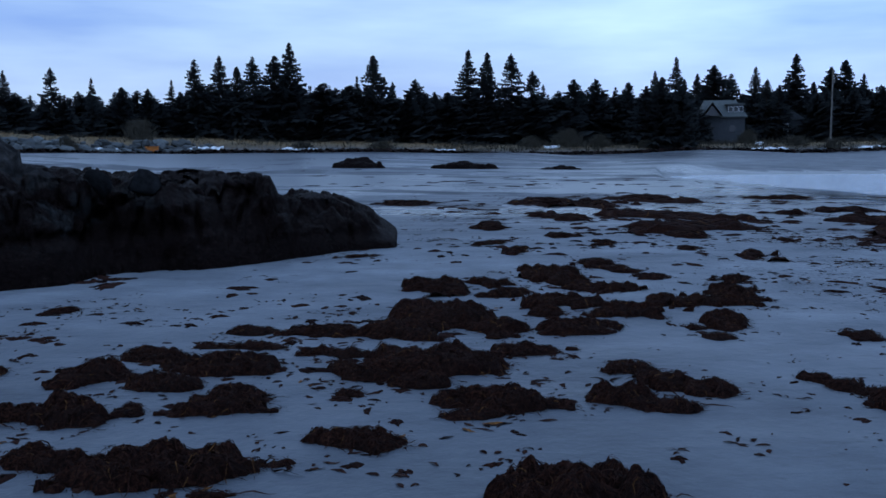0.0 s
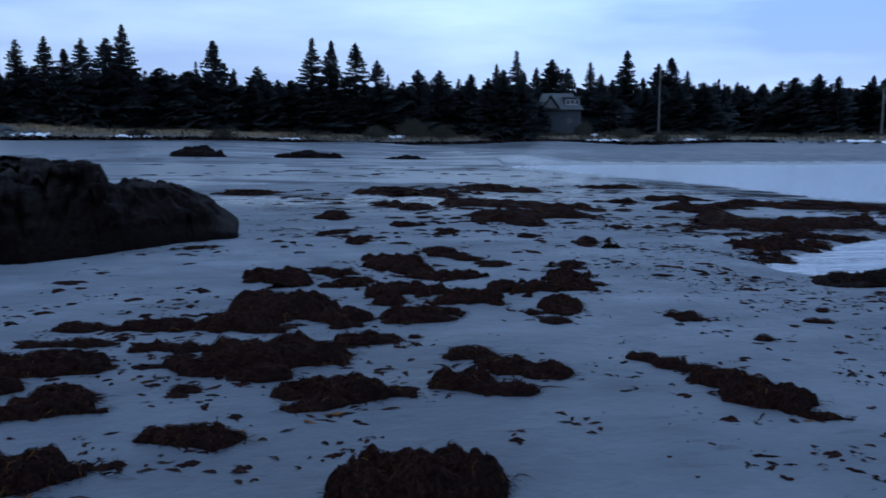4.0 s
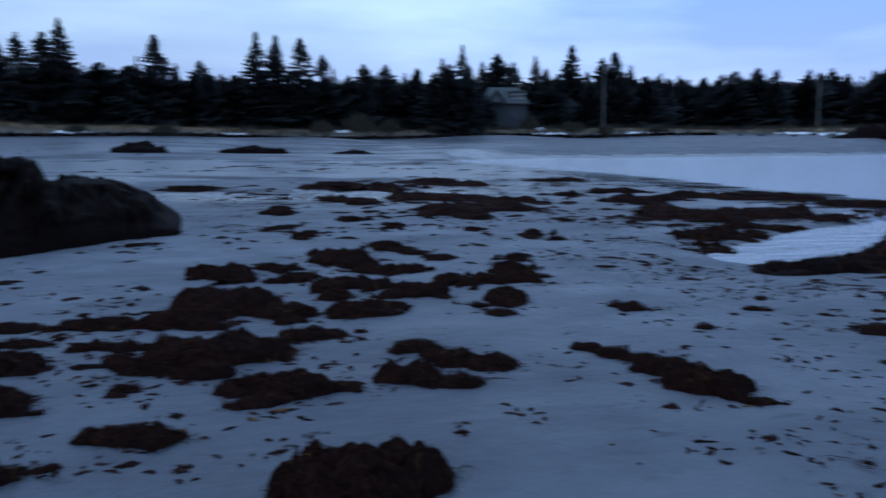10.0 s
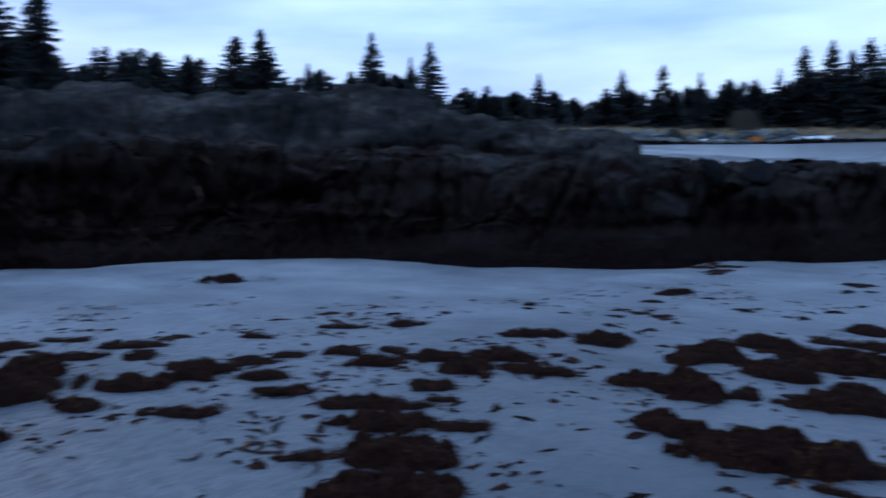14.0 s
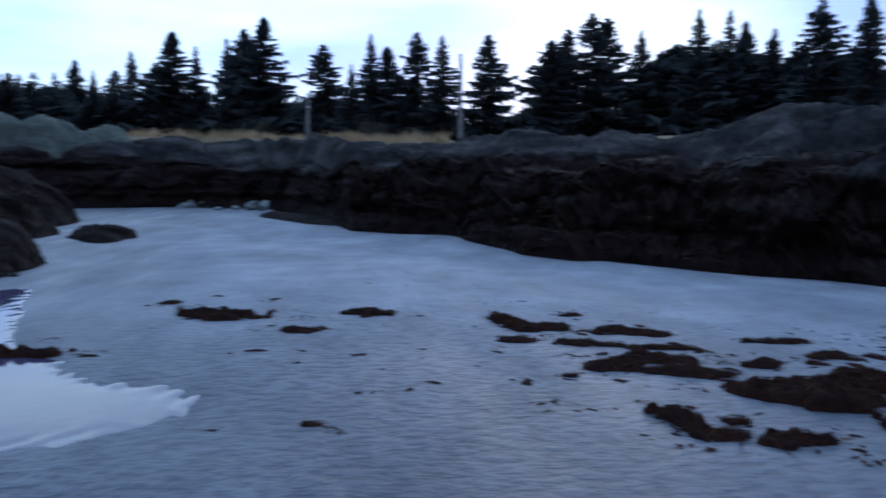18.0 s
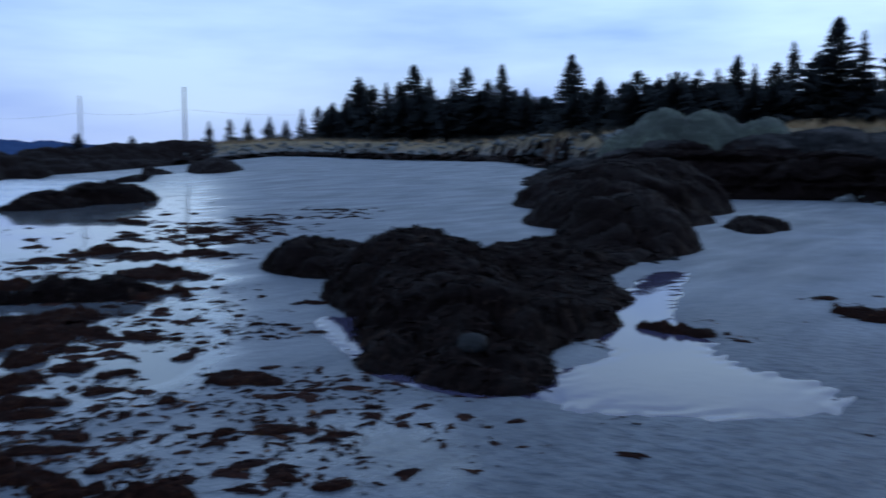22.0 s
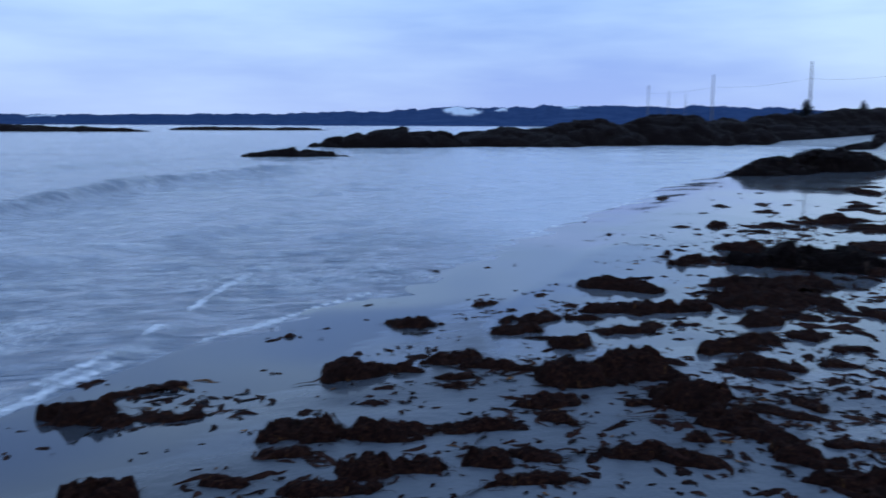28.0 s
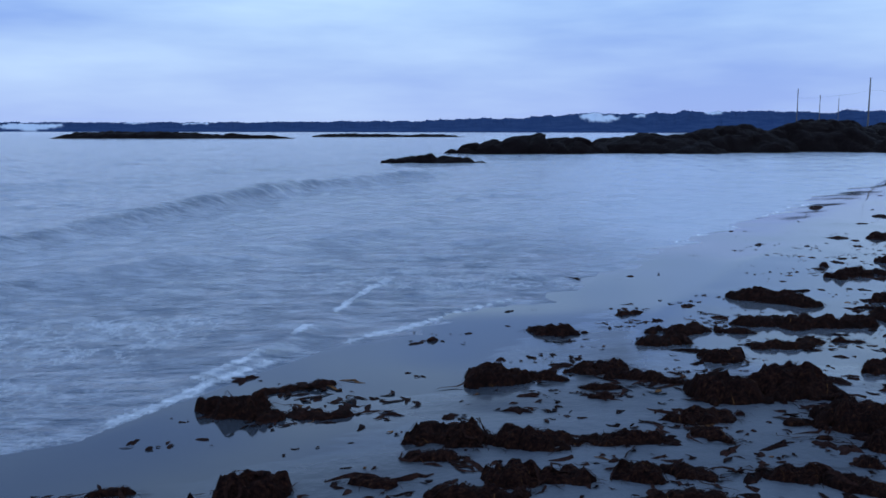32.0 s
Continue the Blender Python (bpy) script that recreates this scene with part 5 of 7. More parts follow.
def thicket(a0, a1, r0, r1, count, h0, h1):
    """Smaller spruces that fill the wood behind and between, joined."""
    V, F, base = [], [], 0
    for k in range(count):
        a, r = radians(a0 + (a1 - a0) * (k + rng.uniform(0, 1)) / count), rng.uniform(r0, r1)
        if -26.3 < math.degrees(a) < -18.6 and r < 180:
            r = rng.uniform(182, 192)
        r = max(r, 1.09 * float(np.interp(math.degrees(a), BANK_A, BANK_R)))
        x, y, h, w, t = -r * math.sin(a), r * math.cos(a), rng.uniform(h0, h1), rng.uniform(1.4, 2.1), rng.uniform(0, 6.28)
        v, f = CROWNS[int(rng.integers(0, 8))]
        c, s = math.cos(t) * h * w, math.sin(t) * h * w
        V.append(np.stack([x + v[:, 0] * c - v[:, 1] * s, y + v[:, 0] * s + v[:, 1] * c, float(ground_z(x, y)) - 0.2 + v[:, 2] * h], -1))
        F.append(f + base)
        base += len(v)
    tagged(new("spruce_thicket", mesh_of("spruce_thicket", np.concatenate(V), np.concatenate(F), NEEDLES, False)), "dense dark spruce wood behind the shore", "trees", kind="stuff")


CROWNS = []
for t in SPRUCES:
    me = [c for c in t.children if c.name.startswith("crown")][0].data
    v = np.zeros(len(me.vertices) * 3)
    me.vertices.foreach_get("co", v)
    tri = v.reshape(-1, 3, 3)[::3]
    tri = tri.mean(1, keepdims=True) + (tri - tri.mean(1, keepdims=True)) * 1.6
    CROWNS.append((tri.reshape(-1, 3), np.arange(3 * len(tri)).reshape(-1, 3)))
thicket(36, 19, 124, 144, 64, 3.6, 6.0)
thicket(19, 12, 134, 150, 36, 5.0, 7.0)
thicket(13, -12, 140, 160, 150, 6.5, 9.6)
thicket(-10, -30, 158, 190, 130, 7.5, 10.5)
thicket(-28, -54, 186, 230, 150, 8.5, 12.0)
thicket(71, 58, 62, 80, 34, 6.0, 8.4)
thicket(58, 49, 62, 80, 18, 4.5, 6.2)
thicket(54, 35, 64, 80, 38, 3.2, 5.2)
thicket(93, 66, 70, 90, 64, 3.2, 5.2)
thicket(116, 86, 88, 120, 100, 5.0, 7.5)
thicket(132, 127, 140, 165, 40, 4.0, 6.6)
thicket(127, 112, 140, 165, 124, 6.0, 9.2)

# ---- house, poles, wires ----


def at_bearing(a, r):
    return -r * math.sin(radians(a)), r * math.cos(radians(a))


def make_house(a, r, zb):
    x, y = at_bearing(a, r)
    root = new("house")
    root.matrix_basis = pose(x, y, zb, 0, 0, a + 8)
    bm = bmesh.new()
    box(bm, -3.7, 3.7, 0, 7.5, -1.5, 4.6)
    wall = part("wall", bm, SHINGLE, root, "weathered grey shingle walls")
    bm = bmesh.new()
    for k in range(14):
        for side in (-1, 1):
            z = -1.0 + 0.4 * k
            box(bm, -3.72, 3.72, -0.03, 0.0, z, z + 0.37) if side < 0 else None
    part("shingle_course", bm, SHINGLE, wall)
    bm = bmesh.new()
    v = [bm.verts.new(c) for c in [(-4.1, -0.5, 4.45), (4.1, -0.5, 4.45), (4.1, 8.0, 4.45), (-4.1, 8.0, 4.45), (-3.0, 3.4, 7.5), (2.6, 3.4, 7.5), (-4.1, -0.5, 4.25), (4.1, -0.5, 4.25), (4.1, 8.0, 4.25), (-4.1, 8.0, 4.25)]]
    for f in [(0, 1, 5, 4), (1, 2, 5), (2, 3, 4, 5), (3, 0, 4), (0, 6, 7, 1), (1, 7, 8, 2), (2, 8, 9, 3), (3, 9, 6, 0), (9, 8, 7, 6)]:
        bm.faces.new([v[i] for i in f])
    part("roof", bm, ROOF, root, "pale weathered roof")
    bm = bmesh.new()
    v = [bm.verts.new(c) for c in [(-3.9, -1.6, 4.5), (-0.3, -1.6, 4.5), (-2.1, -1.6, 6.9), (-3.9, 3.0, 4.5), (-0.3, 3.0, 4.5), (-2.1, 3.0, 6.9), (-3.5, -1.35, 4.5), (-0.7, -1.35, 4.5), (-2.1, -1.35, 6.4)]]
    for f in [(0, 2, 5, 3), (2, 1, 4, 5), (3, 5, 4), (0, 3, 4, 1)]:
        bm.faces.new([v[i] for i in f])
    gable = part("gable_roof", bm, ROOF, root, "steep front gable of pale shingles")
    bm = bmesh.new()
    v = [bm.verts.new(c) for c in [(-3.4, -1.3, 4.52), (-0.8, -1.3, 4.52), (-2.1, -1.3, 6.35), (-3.4, -1.2, 4.52), (-0.8, -1.2, 4.52), (-2.1, -1.2, 6.35)]]
    for f in [(0, 1, 2), (3, 5, 4), (0, 2, 5, 3), (1, 4, 5, 2), (0, 3, 4, 1)]:
        bm.faces.new([v[i] for i in f])
    part("gable_window", bm, PANE, gable, "dark triangular window")
    bm = bmesh.new()
    box(bm, 0.7, 3.6, 0.6, 3.2, 4.9, 6.5)
    dormer = part("dormer", bm, SHINGLE, root, "grey shingle dormer")
    bm = bmesh.new()
    box(bm, 0.5, 3.8, 0.35, 3.4, 6.5, 6.72)
    part("dormer_roof", bm, ROOF, dormer)
    for k in range(3):
        bm = bmesh.new()
        box(bm, 0.95 + 0.88 * k, 1.7 + 0.88 * k, 0.54, 0.62, 5.25, 6.2)
        w = part("window", bm, TRIM, root, "white framed dormer window")
        bm = bmesh.new()
        box(bm, 1.02 + 0.88 * k, 1.63 + 0.88 * k, 0.50, 0.56, 5.32, 6.13)
        part("pane", bm, PANE, w)
    for k, (wx, wz) in enumerate([(-2.4, 2.2), (1.6, 2.2), (3.0, 0.6)]):
        bm = bmesh.new()
        box(bm, wx - 0.5, wx + 0.5, -0.09, -0.02, wz - 0.6, wz + 0.6)
        w = part("window", bm, PANE, root, "dark window")
    return tagged(root, "grey shingled house with gable and dormer among spruces", "house")


make_house(-21.0, 166, 4.0)


def make_cottage(a, r, zb):
    x, y = at_bearing(a, r)
    root = new("cottage")
    root.matrix_basis = pose(x, y, zb, 0, 0, a)
    bm = bmesh.new()
    box(bm, -2.2, 2.2, 0, 5, -1, 3.4)
    part("wall", bm, SHINGLE, root)
    bm = bmesh.new()
    v = [bm.verts.new(c) for c in [(-2.5, -0.4, 3.3), (2.5, -0.4, 3.3), (2.5, 5.4, 3.3), (-2.5, 5.4, 3.3), (0, -0.4, 5.0), (0, 5.4, 5.0)]]
    for f in [(0, 4, 5, 3), (1, 2, 5, 4), (0, 1, 4), (2, 3, 5), (0, 3, 2, 1)]:
        bm.faces.new([v[i] for i in f])
    part("roof", bm, SHINGLE, root)
    bm = bmesh.new()
    box(bm, -1.3, -0.4, -0.08, 0.02, 0.9, 2.6)
    w = part("window", bm, TRIM, root, "white framed window")
    bm = bmesh.new()
    box(bm, -1.2, -0.5, -0.12, -0.05, 1.0, 2.5)
    part("pane", bm, PANE, w)
    return tagged(root, "small blue-grey cottage half hidden by spruces", "house")


make_cottage(-24.9, 172, 4.6)


def make_pole(x, y, top, arm=True):
    zb = float(ground_z(x, y)) - 0.3
    root = new("utility_pole")
    root.location = (x, y, zb)
    h = top - zb
    bm = bmesh.new()
    bmesh.ops.create_cone(bm, segments=10, radius1=0.17, radius2=0.11, depth=h, cap_ends=True, matrix=Matrix.Translation((0, 0, h / 2)))
    part("pole", bm, POLE_M, root)
    if arm:
        bm = bmesh.new()
        bmesh.ops.create_cone(bm, segments=8, radius1=0.16, radius2=0.16, depth=0.7, cap_ends=True, matrix=Matrix.Translation((0.26, 0, h - 1.9)))
        part("transformer", bm, POLE_M, root, "grey transformer can")
    for k in (0.25, 1.1):
        bm = bmesh.new()
        bmesh.ops.create_cone(bm, segments=6, radius1=0.05, radius2=0.035, depth=0.16, cap_ends=True, matrix=Matrix.Translation((0.13, 0, h - k)))
        part("insulator", bm, TRIM, root)
    return tagged(root, "weathered wooden utility pole on the shore road", "utility pole", "utility poles")


POLES_S = [(-70.0, -84.9, 10.3), (-82.9, -125.0, 11.6), (-94.0, -176.5, 12.5), (-114.9, -255.4, 14.1), (-151, -317, 15.0), (-187, -375, 16.2)]
for k, (x, y, z) in enumerate(POLES_S):
    make_pole(x, y, z, False)
for a, r, e in [(-27.1, 163, 5.0), (-39.75, 172, 3.5), (82.8, 62, 7.6), (92.5, 72, 5.05), (3.4, 150, 4.43)]:
    x, y = at_bearing(a, r)
    make_pole(x, y, 1.55 + r * math.tan(radians(e)), a < -20)


def make_wire(p, q, sag):
    cu = bpy.data.curves.new("power_line", "CURVE")
    cu.dimensions, cu.bevel_depth, cu.bevel_resolution = "3D", 0.012, 1
    sp = cu.splines.new("POLY")
    sp.points.add(12)
    for k in range(13):
        t = k / 12
        c = Vector(p).lerp(Vector(q), t)
        sp.points[k].co = (c.x, c.y, c.z - 4 * sag * t * (1 - t), 1)
    cu.materials.append(WIRE)
    tagged(new("power_line", cu), "thin dark cable strung between utility poles", "cable", "power lines")


chain = [(-105.7, -91.8, 9.2)] + [(x, y, z - 2.6) for x, y, z in POLES_S[:4]]
for p, q in zip(chain, chain[1:]):
    make_wire(p, q, 0.5)

# ---- bank: boulders, snow, grass, wrack line ----
BOULDERS = []
for k in range(6):
    r = np.random.default_rng(300 + k)
    bm = bmesh.new()
    bmesh.ops.create_icosphere(bm, subdivisions=2, radius=0.5)
    ax = [r.normal(0, 1, 3) for _ in range(7)]
    for v in bm.verts:
        for n in ax:
            n = n / np.linalg.norm(n)
            d = float(np.dot(v.co, n))
            if d > 0.29:
                v.co -= Vector(n) * (d - 0.29) * 0.95
        v.co *= 1 + 0.05 * r.normal()
    me = bpy.data.meshes.new("boulder")
    bm.to_mesh(me), bm.free()
    me.materials.append(STONE)
    BOULDERS.append(me)


def lay_stones(a0, a1, count, lo, hi, size, label, seed):
    """Smaller stones of a bank, too many to count, joined."""
    r = np.random.default_rng(seed)
    V, F, base = [], [], 0
    for k in range(count):
        a = a0 + (a1 - a0) * (k + r.random()) / count
        x, y = at_bearing(a, float(np.interp(a, BANK_A, BANK_R)) + r.uniform(lo, hi))
        me, s = BOULDERS[int(r.integers(0, 6))], size * r.uniform(0.5, 1.4)
        v = np.zeros(3 * len(me.vertices))
        me.vertices.foreach_get("co", v)
        q = v.reshape(-1, 3) @ np.array(Matrix.Rotation(r.uniform(0, 6.28), 3, "Z")) * [1.2 * s, s, 0.8 * s]
        V.append(q + [x, y, float(ground_z(x, y)) + 0.15 * s])
        F.append(np.array([p.vertices[:] for p in me.polygons]) + base)
        base += len(q)
    tagged(new("bank_stones", mesh_of("bank_stones", np.concatenate(V), np.concatenate(F), STONE, False)), label, "stones", kind="stuff")


def lay_boulders(a0, a1, count, lo, hi, size, label, group, seed):
    r = np.random.default_rng(seed)
    for k in range(count):
        a = a0 + (a1 - a0) * (k + r.random()) / count
        rb = float(np.interp(a, BANK_A, BANK_R))
        d = r.uniform(lo, hi)
        x, y = at_bearing(a, rb + d)
        s = size * r.uniform(0.6, 1.35)
        ob = new("boulder", BOULDERS[int(r.integers(0, 6))])
        ob.matrix_basis = pose(x, y, float(ground_z(x, y)) + 0.16 * s, r.uniform(-20, 20), r.uniform(-20, 20), r.uniform(0, 360)) @ Matrix.Diagonal((s * 1.2, s, s * 0.75, 1))
        tagged(ob, label, "boulder", group)


for k, (x, y, d) in enumerate([(-5.5, -3.86, 0.33), (-6.35, -4.25, 0.24), (-5.6, -4.4, 0.16), (-6.0, -3.75, 0.14), (-7.6, -5.9, 0.15), (-13.3, -5.35, 0.35), (-13.9, -5.3, 0.28), (-12.9, -5.6, 0.3)]):
    me = BOULDERS[k % 6].copy()
    me.materials[0] = WET_STONE
    me.polygons.foreach_set("use_smooth", np.ones(len(me.polygons), bool))
    ob = new("boulder", me)
    ob.matrix_basis = pose(x, y, max(float(ROCK_TOP(np.array(x), np.array(y))[0]), float(ground_z(x, y))) - 0.18 * d, 8 * k, 5 * k, 47 * k) @ Matrix.Diagonal((0.95 * d, 0.75 * d, 0.5 * d, 1))
    tagged(ob, "smooth grey stone lodged in weed on the rock", "boulder", "stones on the weedy rock")
for k in range(34):
    q = np.random.default_rng(440 + k)
    u = q.random()
    x, y, d = -34.2 - 3.4 * u + q.normal(0, 0.7), -1.2 - 5.6 * u + q.normal(0, 0.8), q.uniform(0.25, 0.75)
    ob = new("boulder", BOULDERS[k % 6])
    ob.matrix_basis = pose(x, y, float(ground_z(x, y)) + 0.1 * d, q.uniform(-20, 20), q.uniform(-20, 20), 50 * k) @ Matrix.Diagonal((1.2 * d, d, 0.75 * d, 1))
    tagged(ob, "rounded pale grey stone at the ledge foot", "boulder", "stones at the ledge foot")
for a, r, z, d, flat in ((17.7, 13.6, 1.22, 0.56, 0.7), (15.3, 13.7, 1.20, 0.50, 0.6)):
    me = BOULDERS[int(a) % 6].copy()
    me.materials[0] = LEDGE_BOULDER
    me.polygons.foreach_set("use_smooth", np.ones(len(me.polygons), bool))
    ob = new("boulder", me)
    ob.matrix_basis = pose(*at_bearing(a, r), z, 10 * a, 7 * a, 53 * a) @ Matrix.Diagonal((d, 1.05 * d, flat * d, 1))
    tagged(ob, "rounded dark boulder resting on the rock ledge", "boulder", "boulders on the ledge")
lay_boulders(24.5, 12.5, 95, -0.8, 3.6, 1.5, "angular blue-grey boulder in the stone bank", "riprap of the north bank", 401)
lay_boulders(142, 108, 120, -0.5, 3.0, 0.7, "grey beach boulder on the stony bank", "stones of the west bank", 402)
lay_stones(142, 106, 700, -1.2, 4.0, 0.42, "grey beach stones heaped along the west bank", 412)
lay_stones(25, 11, 160, -1.5, 3.6, 0.8, "blue-grey stones between the boulders of the bank", 413)
lay_boulders(-24, -50, 36, -1.5, 3, 1.0, "dark shore boulder below the wood", "stones of the bay shore", 403)


def make_snow(a0, a1, d, wide, seed):
    n, m = 40, 7
    a, w = np.linspace(a0, a1, n), np.linspace(-1, 1, m)
    A, W = np.meshgrid(a, w, indexing="ij")
    taper = np.sin(np.linspace(0, math.pi, n))[:, None] ** 0.6
    R = np.interp(A, BANK_A, BANK_R) + d + 1.6 + W * wide * taper * (0.7 + 0.5 * vnoise(A * 9, W, seed)) + 0.5 * vnoise(A * 4, A * 0, seed + 1)
    x, y = -R * np.sin(np.radians(A)), R * np.cos(np.radians(A))
    z = ground_z(x, y) + 0.22 * (1 - W ** 2) + 0.06 - 0.12 * (np.abs(W) > 0.99)
    tagged(new("snow_patch", mesh_of("snow_patch", np.stack([x, y, z], -1).reshape(-1, 3), grid_faces(n, m), SNOW)), "thin patch of old snow on the bank", "snow", "snow patches")


for k, (a0, a1, d, w) in enumerate([(12.6, 10.4, 0.6, 0.7), (7.2, 4.6, 0.5, 1.0), (-3.0, -4.3, 0.5, 0.6), (-22.7, -24.8, 1.0, 0.8), (-22.9, -23.4, 4.5, 2.5), (-28.6, -31, 0.6, 0.8), (18.2, 16.4, 0.3, 0.5), (-37.4, -44.5, 0.8, 1.1), (-43.5, -53, 2.5, 1.6), (-28.8, -30.5, 1.2, 0.6), (151.5, 149, -4, 2.0), (-10, -11, 3, 0.6)]):
    make_snow(a0, a1, d, w, 500 + 3 * k)


def make_grass(name, a0, a1, lo, hi, count, height, label, mat, seed):
    """Tufts of dead grass along the top of the bank."""
    r = np.random.default_rng(seed)
    a = r.uniform(min(a0, a1), max(a0, a1), count)
    R = np.interp(a, BANK_A, BANK_R) * (1 + r.uniform(lo, hi, count))
    x, y = -R * np.sin(np.radians(a)), R * np.cos(np.radians(a))
    z = ground_z(x, y) - 0.05
    V = []
    patch = smooth(-0.35, 0.45, fbm(a * 1.7, R * 0.35, seed % 50, 3))
    h, t = height * r.uniform(0.35, 1.2, count) * (0.25 + 0.75 * patch), r.uniform(0, 6.28, count)
    w = height * r.uniform(0.03, 0.10, count)
    for k, (u, q) in enumerate([(-1, 0), (1, 0), (0.5, 1)]):
        V.append(np.stack([x + u * w * np.cos(t) + q * h * 0.5 * np.cos(t + 1.3), y + u * w * np.sin(t) + q * h * 0.5 * np.sin(t + 1.3), z + q * h], -1))
    v = np.stack(V, 1).reshape(-1, 3)
    tagged(new(name, mesh_of(name, v, np.arange(3 * count).reshape(-1, 3), mat, False)), label, "grass", kind="stuff")


make_grass("dead_grass", 35, -5, 0.010, 0.06, 20000, 0.38, "straw-coloured dead grass along the bank", GRASS, 601)
make_grass("dead_grass", 110, 84, 0.03, 0.30, 14000, 0.55, "straw-coloured dead grass above the ledge", GRASS, 602)
make_grass("dead_grass", 142, 112, 0.04, 0.12, 8000, 0.5, "straw-coloured dead grass above the stones", GRASS, 603)
make_grass("dead_grass", -5, -35, 0.012, 0.035, 2500, 0.35, "straw-coloured dead grass on the bay shore", GRASS, 606)
make_grass("low_brush", -3, -54, 0.008, 0.07, 14000, 0.9, "bare dark brush on the bay shore", SHRUB, 607)
make_grass("low_brush", 30, -54, 0.02, 0.10, 11000, 0.9, "bare grey-brown brush below the wood", SHRUB, 604)
make_grass("low_brush", 148, 112, 0.05, 0.22, 5000, 0.8, "bare grey-brown brush on the low point", SHRUB, 605)


def make_shrub(a, r, wide, high, seed, label):
    """A bare bush: many thin stems that fan out from its foot."""
    q = np.random.default_rng(seed)
    x, y = at_bearing(a, r)
    V = []
    for base, n, w in ((0, 130, 0.014), (1, 420, 0.009)):
        px, py = q.normal(0, 0.32, n) * wide, q.normal(0, 0.25, n) * wide
        top = np.maximum(0.12, 1 - (px / wide) ** 2 * 1.3 - (py / wide) ** 2 + 0.35 * vnoise(px * 2.5 / wide, py * 2.5 / wide, seed)) * 0.85 * high
        z0 = base * top * q.uniform(0.2, 0.9, n)
        dx, dy, dz = q.normal(0, 0.2, n) * wide, q.normal(0, 0.2, n) * wide, (top - z0) * q.uniform(0.7, 1.15, n) + 0.08
        wv = w * (1 + r / 60)
        V.append(np.stack([np.stack([px - wv, py, z0], -1), np.stack([px + wv, py + 0.5 * wv, z0], -1), np.stack([px + dx, py + dy, z0 + dz], -1)], 1).reshape(-1, 3))
    v = np.concatenate(V)
    root = new("shrub", mesh_of("shrub", v, np.arange(len(v)).reshape(-1, 3), SHRUB, False))
    root.location = (x, y, float(ground_z(x, y)) - 0.1)
    return tagged(root, label, "bush", "bushes of the bank")


for k, (a, r, w, h) in enumerate([(15.4, 128, 3.2, 4.2), (-11.5, 146, 4.2, 3.2), (-9.2, 144, 3.0, 2.0), (-13.6, 148, 3.0, 2.2), (-22.4, 160, 2.6, 3.0), (-25.2, 160, 3.4, 2.6), (-27.2, 159, 3.0, 2.0), (0.5, 134, 3.0, 1.8), (5.5, 131, 2.6, 1.8), (19.5, 120, 2.6, 2.0), (-30.5, 162, 3.5, 2.0), (-16.5, 150, 3.0, 1.8),
                                  (95.5, 60, 1.6, 1.8), (88.5, 62, 2.2, 2.2)]):
    make_shrub(a, r, w, h, 620 + k, "bare grey-brown bush at the edge of the bank")


def make_wrack_line(a0, a1, lo, hi, count, seed):
    r = np.random.default_rng(seed)
    a = r.uniform(min(a0, a1), max(a0, a1), count)
    R = np.interp(a, BANK_A, BANK_R) + r.uniform(lo, hi, count)
    x, y = -R * np.sin(np.radians(a)), R * np.cos(np.radians(a))
    ob = ribbons(None, "wrack_line", x, y, r.uniform(0, 6.28, count), r.uniform(0.5, 2.0, count), r.uniform(0.12, 0.4, count), ground_z, r, ROCKWEED, 0.25)
    tagged(ob, "dark line of stranded weed at the bank foot", "seaweed", kind="stuff")


make_wrack_line(33, -34, -4.0, 0.6, 2600, 701)
make_wrack_line(142, 113, -3.5, 0.3, 1500, 702)

bm = bmesh.new()
box(bm, -0.75, 0.75, -0.5, 0.5, 0, 0.9)
bmesh.ops.bevel(bm, geom=bm.edges[:], offset=0.06, segments=2, affect="EDGES")
x, y = at_bearing(14.7, 124)
crate = new("fish_crate")
crate.matrix_basis = pose(x, y, float(ground_z(x, y)), 0, 0, 30)
part("body", bm, ORANGE, crate)
bm = bmesh.new()
box(bm, -0.8, 0.8, -0.55, 0.55, 0.9, 1.0)
part("rim", bm, ORANGE, crate)
tagged(crate, "faded orange plastic fish crate on the stone bank", "crate")

KELP_OPEN_BEACH = [
    (-1.77, 4.52, 0.29, 0.12, -14, 0.08), (-1.15, 4.41, 0.4, 0.22, 0, 0.12), (-0.21, 4.74, 0.26, 0.12, -22, 0.07), (-2.07, 5.37, 0.36, 0.22, -14, 0.12),
    (-1.64, 5.45, 0.09, 0.1, 16, 0.04), (-1.06, 5.59, 0.32, 0.21, 13, 0.09), (-2.18, 6.43, 0.25, 0.25, 30, 0.09), (-1.58, 6.11, 0.22, 0.2, 12, 0.08),
    (-1.92, 6.99, 0.29, 0.18, -1, 0.07), (-1.3, 6.64, 0.34, 0.23, 2, 0.09), (-1.11, 7.26, 0.27, 0.12, -11, 0.04), (-1.5, 7.35, 0.18, 0.1, -7, 0.03),
    (-1.32, 7.95, 0.21, 0.16, -4, 0.05), (-0.6, 7.91, 0.33, 0.19, 3, 0.06), (0.03, 7.83, 0.42, 0.29, -17, 0.1), (0.44, 8.5, 0.51, 0.45, 18, 0.15),
]
